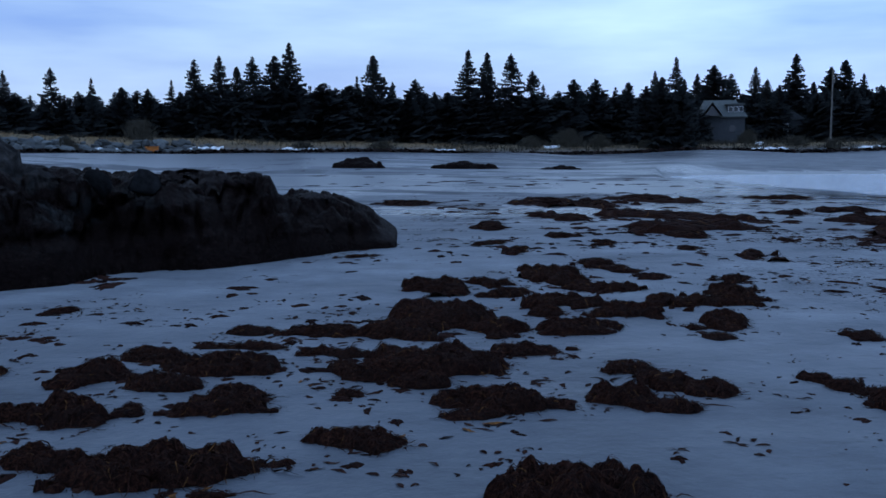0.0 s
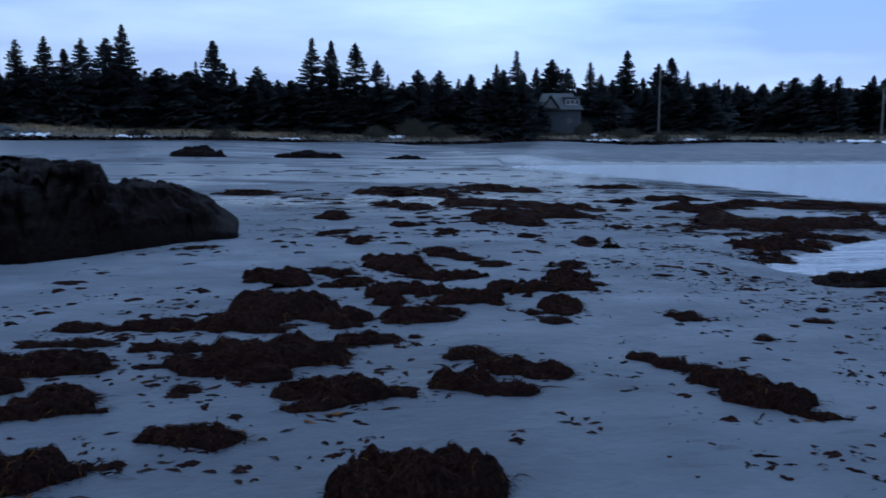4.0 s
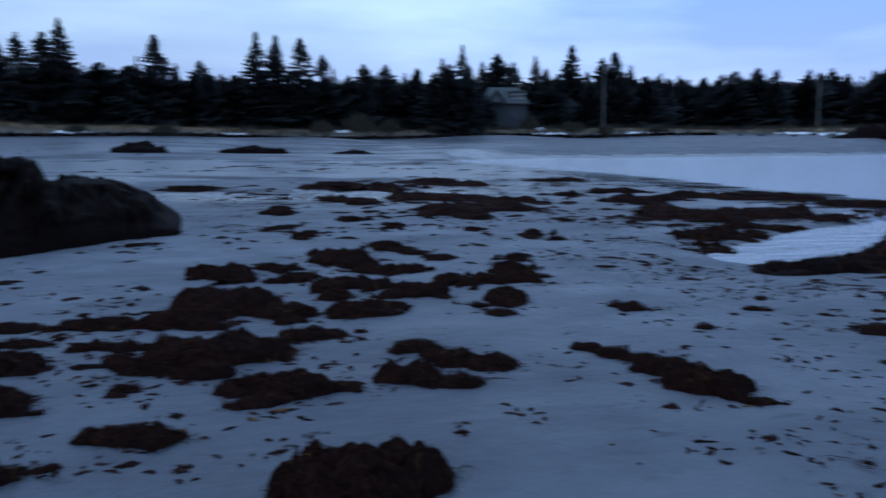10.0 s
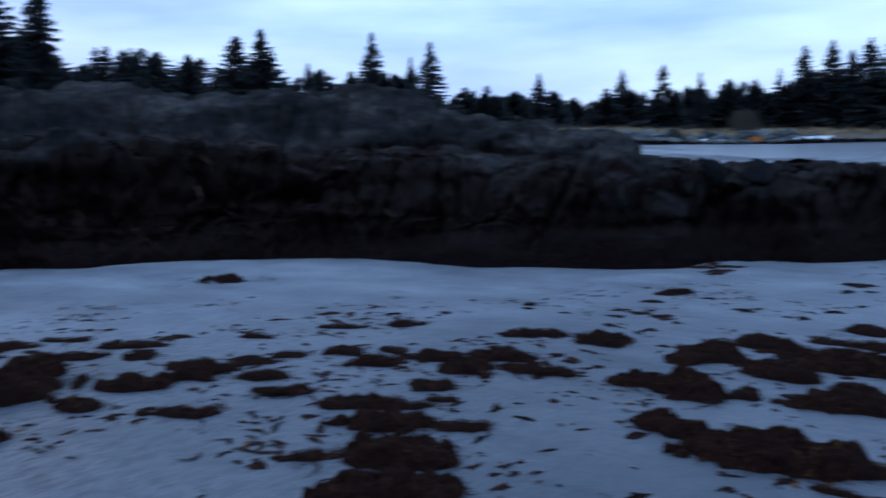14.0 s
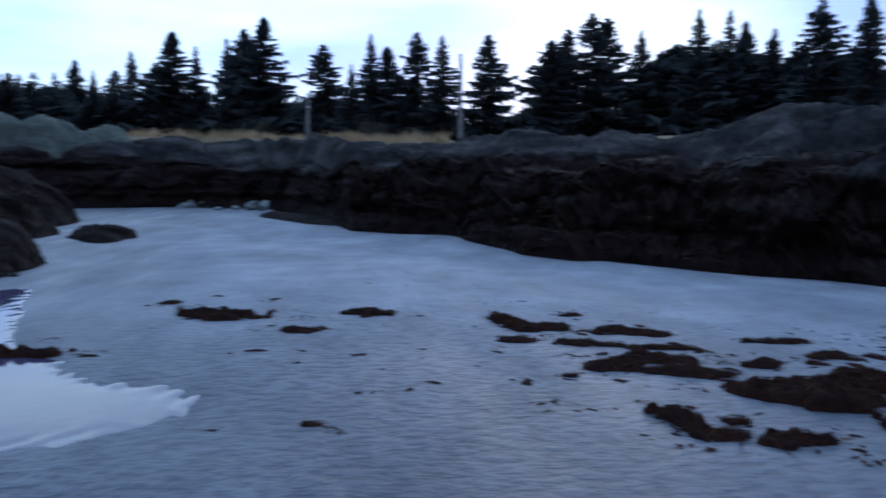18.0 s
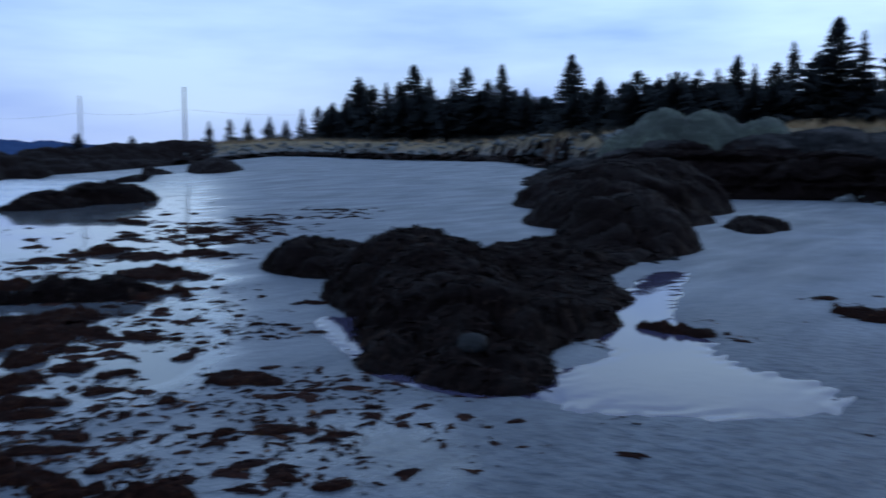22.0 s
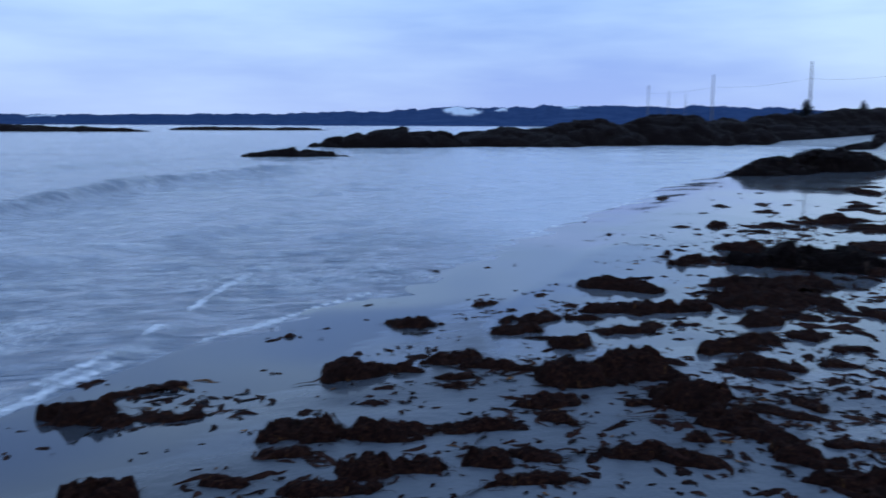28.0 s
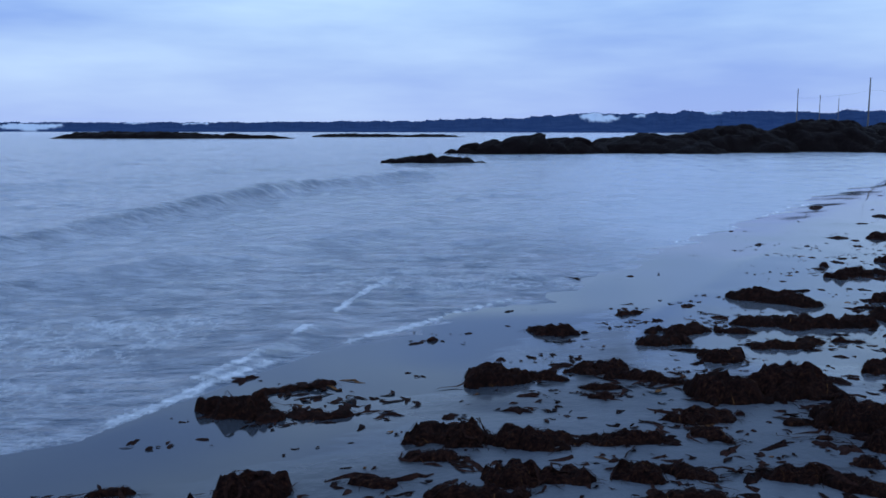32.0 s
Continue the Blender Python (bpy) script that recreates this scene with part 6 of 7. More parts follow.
KELP_OPEN_BEACH_2 = [
    (0.5, 10.35, 0.31, 0.36, 11, 0.09), (1.2, 10.72, 0.15, 0.25, 24, 0.07), (1.33, 9.77, 0.27, 0.23, 9, 0.06), (0.99, 8.0, 0.23, 0.28, -24, 0.09),
    (0.95, 7.58, 0.13, 0.11, 21, 0.04), (-0.46, 7.01, 0.24, 0.12, -18, 0.05), (-0.22, 6.32, 0.25, 0.2, -5, 0.08), (0.3, 6.52, 0.51, 0.35, 3, 0.14),
    (0.17, 6.02, 0.22, 0.18, 8, 0.08), (1.05, 6.89, 0.28, 0.17, -15, 0.06), (1.47, 6.97, 0.05, 0.03, -6, 0.03), (0.51, 5.54, 0.2, 0.13, 24, 0.07),
    (0.73, 5.45, 0.28, 0.2, 28, 0.11), (0.96, 5.37, 0.13, 0.09, -5, 0.04), (0.54, 5.2, 0.18, 0.09, 8, 0.04), (1.71, 6.26, 0.19, 0.18, -24, 0.07),
]
KELP_OPEN_BEACH_3 = [
    (1.94, 5.84, 0.17, 0.19, -4, 0.08), (2.14, 5.67, 0.18, 0.17, -20, 0.07), (1.52, 5.5, 0.18, 0.19, -37, 0.09), (1.73, 5.24, 0.2, 0.14, -17, 0.06),
    (0.89, 3.86, 0.36, 0.25, -4, 0.15), (2.03, 11.32, 0.29, 0.45, 17, 0.11), (2.34, 10.33, 0.4, 0.22, -40, 0.06), (2.7, 10.12, 0.18, 0.28, -46, 0.08),
    (2.87, 12.31, 0.19, 0.29, 30, 0.08), (3.08, 11.92, 0.24, 0.27, -14, 0.05), (3.36, 11.0, 0.16, 0.2, -5, 0.04), (5.63, 13.31, 0.27, 0.49, -8, 0.09),
    (4.27, 10.7, 0.21, 0.22, -3, 0.05), (2.83, 9.03, 0.23, 0.27, -16, 0.07), (3.21, 9.07, 0.23, 0.29, 4, 0.08), (3.8, 9.55, 0.21, 0.36, -32, 0.09),
]
KELP_OPEN_BEACH_4 = [
    (3.75, 9.09, 0.24, 0.24, -57, 0.07), (3.13, 8.01, 0.21, 0.36, -24, 0.11), (2.75, 7.74, 0.12, 0.1, -19, 0.03), (2.81, 7.33, 0.12, 0.1, -28, 0.03),
    (4.04, 7.24, 0.14, 0.13, -4, 0.04), (1.86, 9.18, 0.37, 0.34, 1, 0.09), (2.33, 8.52, 0.34, 0.27, -18, 0.08), (1.66, 7.83, 0.3, 0.28, -27, 0.09),
    (1.51, 8.57, 0.16, 0.2, -36, 0.07), (2.17, 19.49, 0.34, 0.9, -10, 0.12), (4.5, 22.14, 0.58, 1.26, 16, 0.15), (4.94, 28.97, 0.94, 1.46, 15, 0.14),
    (6.23, 27.37, 0.72, 1.37, 8, 0.14), (8.65, 29.25, 1.37, 2.08, 7, 0.15), (7.25, 22.48, 1.82, 1.28, -54, 0.15), (6.39, 18.46, 1.37, 0.96, 21, 0.15),
]
KELP_OPEN_BEACH_5 = [
    (5.72, 16.78, 0.33, 0.59, -6, 0.09), (3.34, 16.98, 0.29, 0.3, 36, 0.07), (1.72, 15.67, 0.21, 0.31, -13, 0.05), (2.01, 14.28, 0.17, 0.36, -9, 0.06),
    (3.84, 15.41, 0.23, 0.42, -29, 0.07), (0.69, 28.91, 0.8, 0.88, -44, 0.11), (-0.29, 5.75, 0.13, 0.08, 5, 0.03), (-0.54, 13.84, 0.27, 0.15, 5, 0.03),
    (-3.41, 9.07, 0.14, 0.13, -5, 0.04), (13.67, 30.09, 0.95, 0.81, 16, 0.08), (10.72, 23.05, 0.57, 0.47, 28, 0.08), (-0.58, 4.42, 0.08, 0.03, 2, 0.03),
    (-1.11, 4.19, 0.12, 0.03, 1, 0.03), (-0.84, 4.02, 0.09, 0.03, 0, 0.03), (5.03, 14.47, 0.16, 0.17, 2, 0.03), (7.24, 15.6, 0.09, 0.28, -5, 0.04),
]
KELP_EAST_SAND = [
    (3.05, 5.64, 0.26, 0.1, -69, 0.05), (3.19, 5.22, 0.23, 0.16, -53, 0.07), (3.23, 4.69, 0.22, 0.27, -16, 0.13), (3.36, 4.33, 0.12, 0.06, -39, 0.03),
    (4.03, 7.21, 0.13, 0.13, -12, 0.04), (5.14, 6.81, 0.13, 0.07, -42, 0.03), (4.21, 6.23, 0.07, 0.07, -15, 0.03), (5.53, 5.69, 0.21, 0.16, -44, 0.05),
    (6.14, 5.72, 0.11, 0.1, -65, 0.03), (5.6, 4.86, 0.24, 0.1, -73, 0.04), (5.38, 4.34, 0.14, 0.25, -63, 0.1), (5.18, 3.89, 0.07, 0.1, -39, 0.04),
    (7.87, 6.85, 0.16, 0.2, -29, 0.05), (6.56, 5.02, 0.16, 0.09, -97, 0.04), (6.0, 4.98, 0.07, 0.06, -95, 0.03), (5.56, 7.3, 0.07, 0.08, -30, 0.03),
]
KELP_EAST_SAND_2 = [
    (3.71, 3.12, 0.05, 0.02, -10, 0.03), (3.75, 2.97, 0.07, 0.03, -72, 0.03), (3.96, 2.88, 0.1, 0.04, -88, 0.03), (4.3, 3.16, 0.11, 0.06, -57, 0.03),
    (4.01, 3.13, 0.06, 0.04, -42, 0.03), (2.85, 2.83, 0.03, 0.03, -27, 0.03), (3.28, 2.56, 0.05, 0.03, -50, 0.03), (3.07, 2.66, 0.04, 0.03, -38, 0.03),
    (3.22, 3.35, 0.03, 0.03, -27, 0.03), (6.81, 6.95, 0.07, 0.14, -26, 0.04), (6.74, 6.48, 0.09, 0.09, -51, 0.03),
]
KELP_BAY_LINE = [
    (11.64, 20.51, 1.01, 1.15, -39, 0.13), (10.24, 16.27, 0.7, 1.47, -16, 0.15), (14.68, 19.87, 1.83, 1.08, -68, 0.14), (11.58, 15.25, 1.45, 0.86, 11, 0.15),
    (15.58, 17.53, 0.95, 0.93, -77, 0.13), (16.79, 16.51, 1.09, 0.76, -5, 0.12), (8.53, 12.35, 0.92, 0.41, 17, 0.12), (7.87, 11.06, 0.42, 0.29, -32, 0.06),
    (9.72, 13.5, 0.52, 0.23, 19, 0.06), (9.06, 11.11, 0.42, 0.41, -34, 0.08), (10.59, 13.38, 0.41, 0.21, 12, 0.05), (12.58, 23.86, 0.73, 0.81, -5, 0.08),
]
KELP_BY_THE_LEDGE = [
    (-3.53, 4.03, 0.36, 0.1, 29, 0.05), (-3.21, 3.76, 0.28, 0.16, 35, 0.08), (-2.84, 3.32, 0.3, 0.19, 32, 0.1), (-2.57, 2.94, 0.29, 0.16, 31, 0.1),
    (-3.22, 3.1, 0.15, 0.05, 40, 0.03), (-2.78, 3.95, 0.18, 0.07, 33, 0.03), (-3.23, 4.36, 0.09, 0.04, 18, 0.03), (-4.37, 3.31, 0.25, 0.09, 32, 0.04),
    (-4.21, 3.96, 0.23, 0.09, 46, 0.04), (-3.49, 4.57, 0.15, 0.11, 32, 0.05), (-5.12, 3.98, 0.24, 0.19, 30, 0.08), (-4.65, 4.14, 0.21, 0.11, 33, 0.04),
    (-5.05, 4.44, 0.17, 0.11, 42, 0.04), (-4.94, 4.76, 0.13, 0.08, 31, 0.03), (-5.2, 3.53, 0.19, 0.19, 42, 0.08), (-5.1, 3.04, 0.2, 0.11, 31, 0.05),
]
KELP_BY_THE_LEDGE_2 = [
    (-6.38, 3.81, 0.21, 0.1, 32, 0.04), (-6.35, 4.35, 0.27, 0.1, 41, 0.03), (-5.95, 4.14, 0.15, 0.11, 30, 0.04), (-7.05, 4.16, 0.16, 0.06, 31, 0.03),
    (-5.68, 5.14, 0.16, 0.05, 20, 0.03), (-4.64, 5.07, 0.13, 0.13, 24, 0.05), (-4.21, 4.9, 0.21, 0.12, 38, 0.05), (-4.35, 5.34, 0.12, 0.09, 23, 0.03),
    (-3.95, 5.29, 0.2, 0.15, 32, 0.06), (-3.53, 5.16, 0.19, 0.16, 18, 0.06), (-3.53, 5.61, 0.26, 0.14, 20, 0.05), (-3.04, 5.33, 0.25, 0.12, 11, 0.05),
    (-3.69, 6.46, 0.31, 0.12, 29, 0.04), (-3.13, 6.48, 0.26, 0.19, 29, 0.07), (-5.36, 5.85, 0.23, 0.06, 30, 0.03), (-4.92, 6.26, 0.18, 0.1, 52, 0.03),
]
KELP_BY_THE_LEDGE_3 = [
    (-8.57, 7.41, 0.21, 0.17, 0, 0.06), (-3.4, 9.21, 0.12, 0.1, 7, 0.03), (-6.16, 3.31, 0.23, 0.22, 20, 0.11),
]
KELP_WEST_SAND = [
    (-9.15, 1.3, 0.36, 0.11, 14, 0.07), (-8.77, 1.58, 0.28, 0.16, 106, 0.05), (-8.16, 1.21, 0.17, 0.12, 66, 0.04), (-7.97, 1.76, 0.17, 0.13, 65, 0.04),
    (-7.83, 2.0, 0.15, 0.06, 64, 0.03), (-8.47, 2.4, 0.38, 0.17, 64, 0.05), (-6.95, 1.76, 0.3, 0.18, 64, 0.06), (-7.22, 2.18, 0.3, 0.19, 86, 0.07),
    (-6.71, 2.29, 0.38, 0.14, 67, 0.05), (-7.66, 2.42, 0.29, 0.08, 81, 0.03), (-6.14, 2.72, 0.3, 0.2, 98, 0.09), (-5.83, 2.95, 0.39, 0.28, 77, 0.11),
    (-7.86, 3.59, 0.29, 0.11, 76, 0.03), (-6.9, 3.04, 0.14, 0.15, 71, 0.05), (-7.15, 3.73, 0.19, 0.12, 73, 0.04), (-5.37, 1.73, 0.22, 0.1, 13, 0.08),
    (-8.0, -3.22, 0.40, 0.12, 88, 0.10),
]
KELP_WEST_SAND_2 = [
    (-5.08, 1.82, 0.2, 0.08, 80, 0.04), (-5.37, 2.06, 0.09, 0.06, 73, 0.03), (-4.95, 2.22, 0.22, 0.11, 87, 0.06), (-9.85, -1.67, 0.37, 0.22, 90, 0.06),
    (-8.89, -0.81, 0.17, 0.13, 82, 0.04), (-9.85, -0.12, 0.21, 0.17, 86, 0.04), (-10.82, -2.4, 0.1, 0.08, 84, 0.03), (-6.69, 1.34, 0.06, 0.04, 79, 0.03),
    (-5.55, -0.58, 0.06, 0.03, 80, 0.03), (-9.52, 2.1, 0.15, 0.06, 81, 0.03),
]
KELP_WRACK = [
    (-9.06, -13.53, 0.34, 0.5, 108, 0.1), (-9.02, -12.39, 0.4, 0.45, 142, 0.07), (-13.94, -19.13, 0.2, 1.0, 160, 0.11), (-11.32, -15.9, 0.23, 0.33, 116, 0.05),
    (-7.8, -13.06, 0.31, 0.22, -174, 0.05), (-7.67, -10.39, 0.32, 0.46, 141, 0.09), (-6.56, -9.07, 0.36, 0.37, 165, 0.09), (-4.93, -8.29, 0.48, 0.27, 173, 0.08),
    (-4.35, -7.61, 0.27, 0.28, 155, 0.08), (-4.78, -7.44, 0.35, 0.14, 93, 0.06), (-4.12, -7.13, 0.23, 0.1, -178, 0.04), (-3.79, -6.81, 0.16, 0.18, 168, 0.07),
    (-3.42, -6.3, 0.16, 0.14, -178, 0.06), (-3.87, -6.33, 0.14, 0.13, 170, 0.05), (-3.9, -5.92, 0.16, 0.09, -177, 0.04), (-4.9, -6.85, 0.19, 0.11, 128, 0.04),
]
KELP_WRACK_2 = [
    (-4.24, -6.88, 0.09, 0.09, 150, 0.03), (-3.18, -5.68, 0.21, 0.08, 124, 0.04), (-2.97, -5.45, 0.19, 0.09, 148, 0.04), (-3.59, -5.58, 0.12, 0.06, 167, 0.03),
    (-2.64, -4.76, 0.21, 0.07, 130, 0.03), (-2.9, -4.91, 0.15, 0.06, 105, 0.03), (-2.36, -4.47, 0.17, 0.1, 126, 0.05), (-2.37, -4.18, 0.19, 0.09, 111, 0.06),
    (-2.5, -3.77, 0.27, 0.11, 138, 0.07), (-2.74, -4.22, 0.15, 0.05, 159, 0.03), (-2.49, -3.59, 0.16, 0.06, 150, 0.04), (-4.35, -5.03, 0.23, 0.13, 116, 0.05),
    (-3.43, -4.19, 0.08, 0.03, 175, 0.03), (-3.61, -3.99, 0.13, 0.06, 141, 0.03), (-3.77, -3.66, 0.07, 0.03, 131, 0.03), (-3.11, -3.42, 0.08, 0.04, 92, 0.03),
]
KELP_WRACK_3 = [
    (-3.16, -3.15, 0.08, 0.04, 145, 0.03), (-7.17, -7.0, 0.16, 0.1, 135, 0.03), (-13.24, -15.88, 0.45, 0.62, 141, 0.08), (-10.0, -11.85, 0.44, 0.4, 149, 0.07),
    (-7.85, -9.87, 0.26, 0.21, 116, 0.05), (-12.08, -13.91, 0.61, 0.27, -174, 0.06), (-16.36, -17.84, 0.36, 0.49, 104, 0.06), (-4.59, -5.93, 0.1, 0.05, -179, 0.03),
    (-3.68, -5.01, 0.07, 0.03, 144, 0.03),
]
KELP_SEA_EDGE = [
    (-0.4, -6.1, 0.18, 0.14, 172, 0.09), (-0.75, -6.08, 0.11, 0.07, 163, 0.05), (-1.12, -6.21, 0.17, 0.1, -165, 0.07), (-1.36, -5.95, 0.23, 0.07, 143, 0.05),
    (-1.05, -5.78, 0.12, 0.04, 168, 0.03), (-1.0, -5.58, 0.07, 0.03, 168, 0.03), (-1.04, -7.43, 0.2, 0.12, 169, 0.06), (-1.79, -6.9, 0.24, 0.11, -177, 0.06),
    (-2.07, -7.25, 0.25, 0.11, -169, 0.06), (-1.84, -8.07, 0.15, 0.05, -165, 0.03), (-2.01, -6.39, 0.16, 0.13, 179, 0.08), (-2.45, -7.2, 0.15, 0.08, 172, 0.04),
    (-3.26, -8.51, 0.34, 0.18, 150, 0.08), (-2.72, -7.55, 0.22, 0.12, -166, 0.07), (-3.17, -7.43, 0.43, 0.14, -174, 0.08), (-2.59, -6.75, 0.24, 0.09, 176, 0.05),
]
KELP_SEA_EDGE_2 = [
    (-2.88, -6.86, 0.11, 0.08, 124, 0.04), (-3.13, -6.86, 0.14, 0.05, 171, 0.03), (-1.75, -5.52, 0.25, 0.17, 174, 0.12), (-2.21, -5.64, 0.25, 0.22, 166, 0.15),
    (-2.29, -5.02, 0.2, 0.19, 139, 0.13), (-2.25, -4.66, 0.16, 0.12, 141, 0.09), (-1.46, -5.13, 0.22, 0.07, -175, 0.06), (-1.4, -4.87, 0.1, 0.05, 133, 0.04),
    (-1.97, -5.03, 0.09, 0.04, 179, 0.03), (-1.97, -4.8, 0.04, 0.03, 172, 0.03), (-3.1, -6.11, 0.25, 0.11, -164, 0.09), (-4.0, -7.68, 0.21, 0.22, 147, 0.1),
    (-4.71, -9.83, 0.26, 0.13, -161, 0.07), (-5.23, -9.87, 0.29, 0.12, 162, 0.04), (-5.82, -10.72, 0.25, 0.25, -179, 0.09), (-6.88, -13.25, 0.13, 0.31, 148, 0.08),
]
KELP_SEA_EDGE_3 = [
    (-4.45, -8.44, 0.27, 0.12, -173, 0.06), (-2.99, -5.72, 0.17, 0.07, -170, 0.06), (-0.13, -4.96, 0.22, 0.1, 159, 0.09), (0.0, -4.71, 0.14, 0.05, 178, 0.04),
    (-0.44, -4.87, 0.27, 0.1, 162, 0.08), (-0.94, -4.8, 0.24, 0.07, 176, 0.05), (-0.3, -4.4, 0.12, 0.09, 171, 0.08), (-0.51, -4.37, 0.15, 0.07, 163, 0.06),
    (-0.91, -4.33, 0.12, 0.09, 154, 0.08), (-1.15, -4.36, 0.14, 0.05, 156, 0.04), (-1.62, -4.32, 0.18, 0.07, 167, 0.06), (-1.83, -4.17, 0.16, 0.06, 148, 0.05),
    (-2.01, -4.45, 0.05, 0.04, 165, 0.03), (1.14, -5.61, 0.17, 0.15, -174, 0.11), (0.84, -6.06, 0.26, 0.05, -157, 0.03), (0.64, -5.48, 0.21, 0.06, 171, 0.04),
]
KELP_SEA_EDGE_4 = [
    (0.9, -5.48, 0.08, 0.07, 174, 0.05), (0.83, -4.35, 0.23, 0.11, -172, 0.1), (0.29, -4.42, 0.1, 0.04, 158, 0.04), (-0.13, -4.22, 0.25, 0.05, 173, 0.05),
    (-1.02, -4.1, 0.22, 0.05, 178, 0.04), (1.47, -4.43, 0.12, 0.03, -179, 0.03), (-4.72, -10.48, 0.08, 0.09, -179, 0.04), (-4.81, -12.62, 0.11, 0.05, -161, 0.03),
    (-1.7, -10.34, 0.13, 0.02, 133, 0.03), (-0.07, -7.33, 0.06, 0.03, -162, 0.03),
]
KELP = [KELP_OPEN_BEACH, KELP_OPEN_BEACH_2, KELP_OPEN_BEACH_3, KELP_OPEN_BEACH_4, KELP_OPEN_BEACH_5, KELP_EAST_SAND, KELP_EAST_SAND_2, KELP_BAY_LINE, KELP_BY_THE_LEDGE, KELP_BY_THE_LEDGE_2, KELP_BY_THE_LEDGE_3, KELP_WEST_SAND, KELP_WEST_SAND_2, KELP_WRACK, KELP_WRACK_2, KELP_WRACK_3, KELP_SEA_EDGE, KELP_SEA_EDGE_2, KELP_SEA_EDGE_3, KELP_SEA_EDGE_4]


def make_clump(x, y, a, b, turn, h, seed):
    """A wrack pile: a tangled ragged mound and the fronds on and round it."""
    rng = np.random.default_rng(seed)
    away = math.hypot(x, y + 0.3)
    c, s = math.cos(radians(turn)), math.sin(radians(turn))
    f1, f2 = float(np.clip((0.9 if away < 9 else 1.7) / b, 1.2, 8.0)), float(np.clip(60 / away, 2.5, 15.0))
    sk = rng.uniform(-0.35, 0.35)
    hem = 0.42 if away < 9 else 0.80

    def shape(px, py):
        u, v = ((px - x) * c + (py - y) * s) / a, (-(px - x) * s + (py - y) * c) / b
        v = v - sk * (u * u - 0.4)
        q = (np.abs(u) ** 2.3 + np.abs(v) ** 2.3) ** (1 / 2.3)
        q = q + (hem * fbm(px * f1, py * f1, seed % 89, 2) + 0.20 * fbm(px * f2, py * f2, seed % 71, 3)) * smooth(0.1, 0.8, q) - 0.06 + (0.2 if away > 14 else 0.0)
        lump = 0.80 + 0.42 * fbm(px * f1 * 1.7, py * f1 * 1.7, seed % 97, 2) + 0.20 * fbm(px * f2 * 1.3, py * f2 * 1.3, seed % 83, 2)
        return q, h * np.clip(1 - q ** 2.4, 0, 1) ** 0.62 * np.maximum(lump, 0.25)

    def surf(px, py):
        q, z = shape(px, py)
        return ground_z(px, py) + np.where(q < 1, z, -0.02)

    ex, ey = 1.3 * a + 0.03, 1.5 * b + 0.03
    res = float(np.clip(math.sqrt(4 * ex * ey / 3800), 0.011, 0.2))
    nu, nv = int(2 * ex / res) + 3, int(2 * ey / res) + 3
    U, W = np.meshgrid(np.linspace(-ex, ex, nu), np.linspace(-ey, ey, nv), indexing="ij")
    px, py = x + U * c - W * s, y + U * s + W * c
    q, z = shape(px, py)
    fine = 0.34 * min(h, 0.10) * (0.5 - 1.4 * np.abs(fbm(px * 17, py * 17, 5, 3))) * smooth(1.0, 0.8, q) if away < 11 else 0.0
    pz = ground_z(px, py) + np.where(q < 1, z + fine, -0.02)
    gz = float(ground_z(x, y))
    f = grid_faces(nu, nv)
    f = f[(q.ravel() < 1)[f].any(1)]
    if not len(f):
        return None
    used, inv = np.unique(f, return_inverse=True)
    v = np.stack([px - x, py - y, pz - gz], -1).reshape(-1, 3)[used]
    ob = new("kelp_clump", mesh_of("kelp_clump", v, inv.reshape(-1, 4), MOUND))
    ob.location = (x, y, gz)
    n = int(np.clip((9000 if y > -2 else 6000) * (a * b) ** 0.75, 60, 2600 if away < 9 else 1500))
    fu, fv = rng.uniform(-ex, ex, n), rng.uniform(-ey, ey, n)
    wx, wy = x + fu * c - fv * s, y + fu * s + fv * c
    on = shape(wx, wy)[0] < 1.06
    wx, wy, n = wx[on], wy[on], int(on.sum())
    size = (0.6 + 0.5 * min(1.0, a)) * max(1.0, away / 9)
    ribbons(ob, "frond_mat", wx, wy, radians(turn) + rng.normal(0, 0.9, n), size * rng.uniform(0.04, 0.16, n), size * rng.uniform(0.0015, 0.0055, n), lambda px, py: np.maximum(surf(px, py), ground_z(px, py)), rng, KELP_M, 0.012 if y > -2 else 0.007, 3)
    if away < 7:
        for k in range(int(3 + (9 if y > -2 else 3) * min(1, a))):
            t0, t1 = rng.uniform(0.5, 1.0), rng.uniform(0, 6.28)
            u, w = t0 * math.cos(t1), t0 * math.sin(t1)
            at = np.array([x + u * a * c - w * b * s]), np.array([y + u * a * s + w * b * c])
            ribbons(ob, "frond", *at, np.array([t1 + radians(turn) + rng.normal(0, 0.8)]), rng.uniform(0.10, 0.30, 1), rng.uniform(0.004, 0.009 if y > -2 else 0.016, 1), lambda px, py: np.maximum(surf(px, py), ground_z(px, py)), rng, KELP_M, 0.010, 6)
    label = "heap of dark brown kelp lying on wet sand" if a > 0.3 else "small tuft of brown kelp lying on sand"
    return tagged(ob, label, "seaweed", "kelp piles on the beach")


seed = 1000
for rows in KELP:
    for x, y, a, b, turn, h in rows:
        seed += 1
        make_clump(x, y, a, b, turn, h, seed)


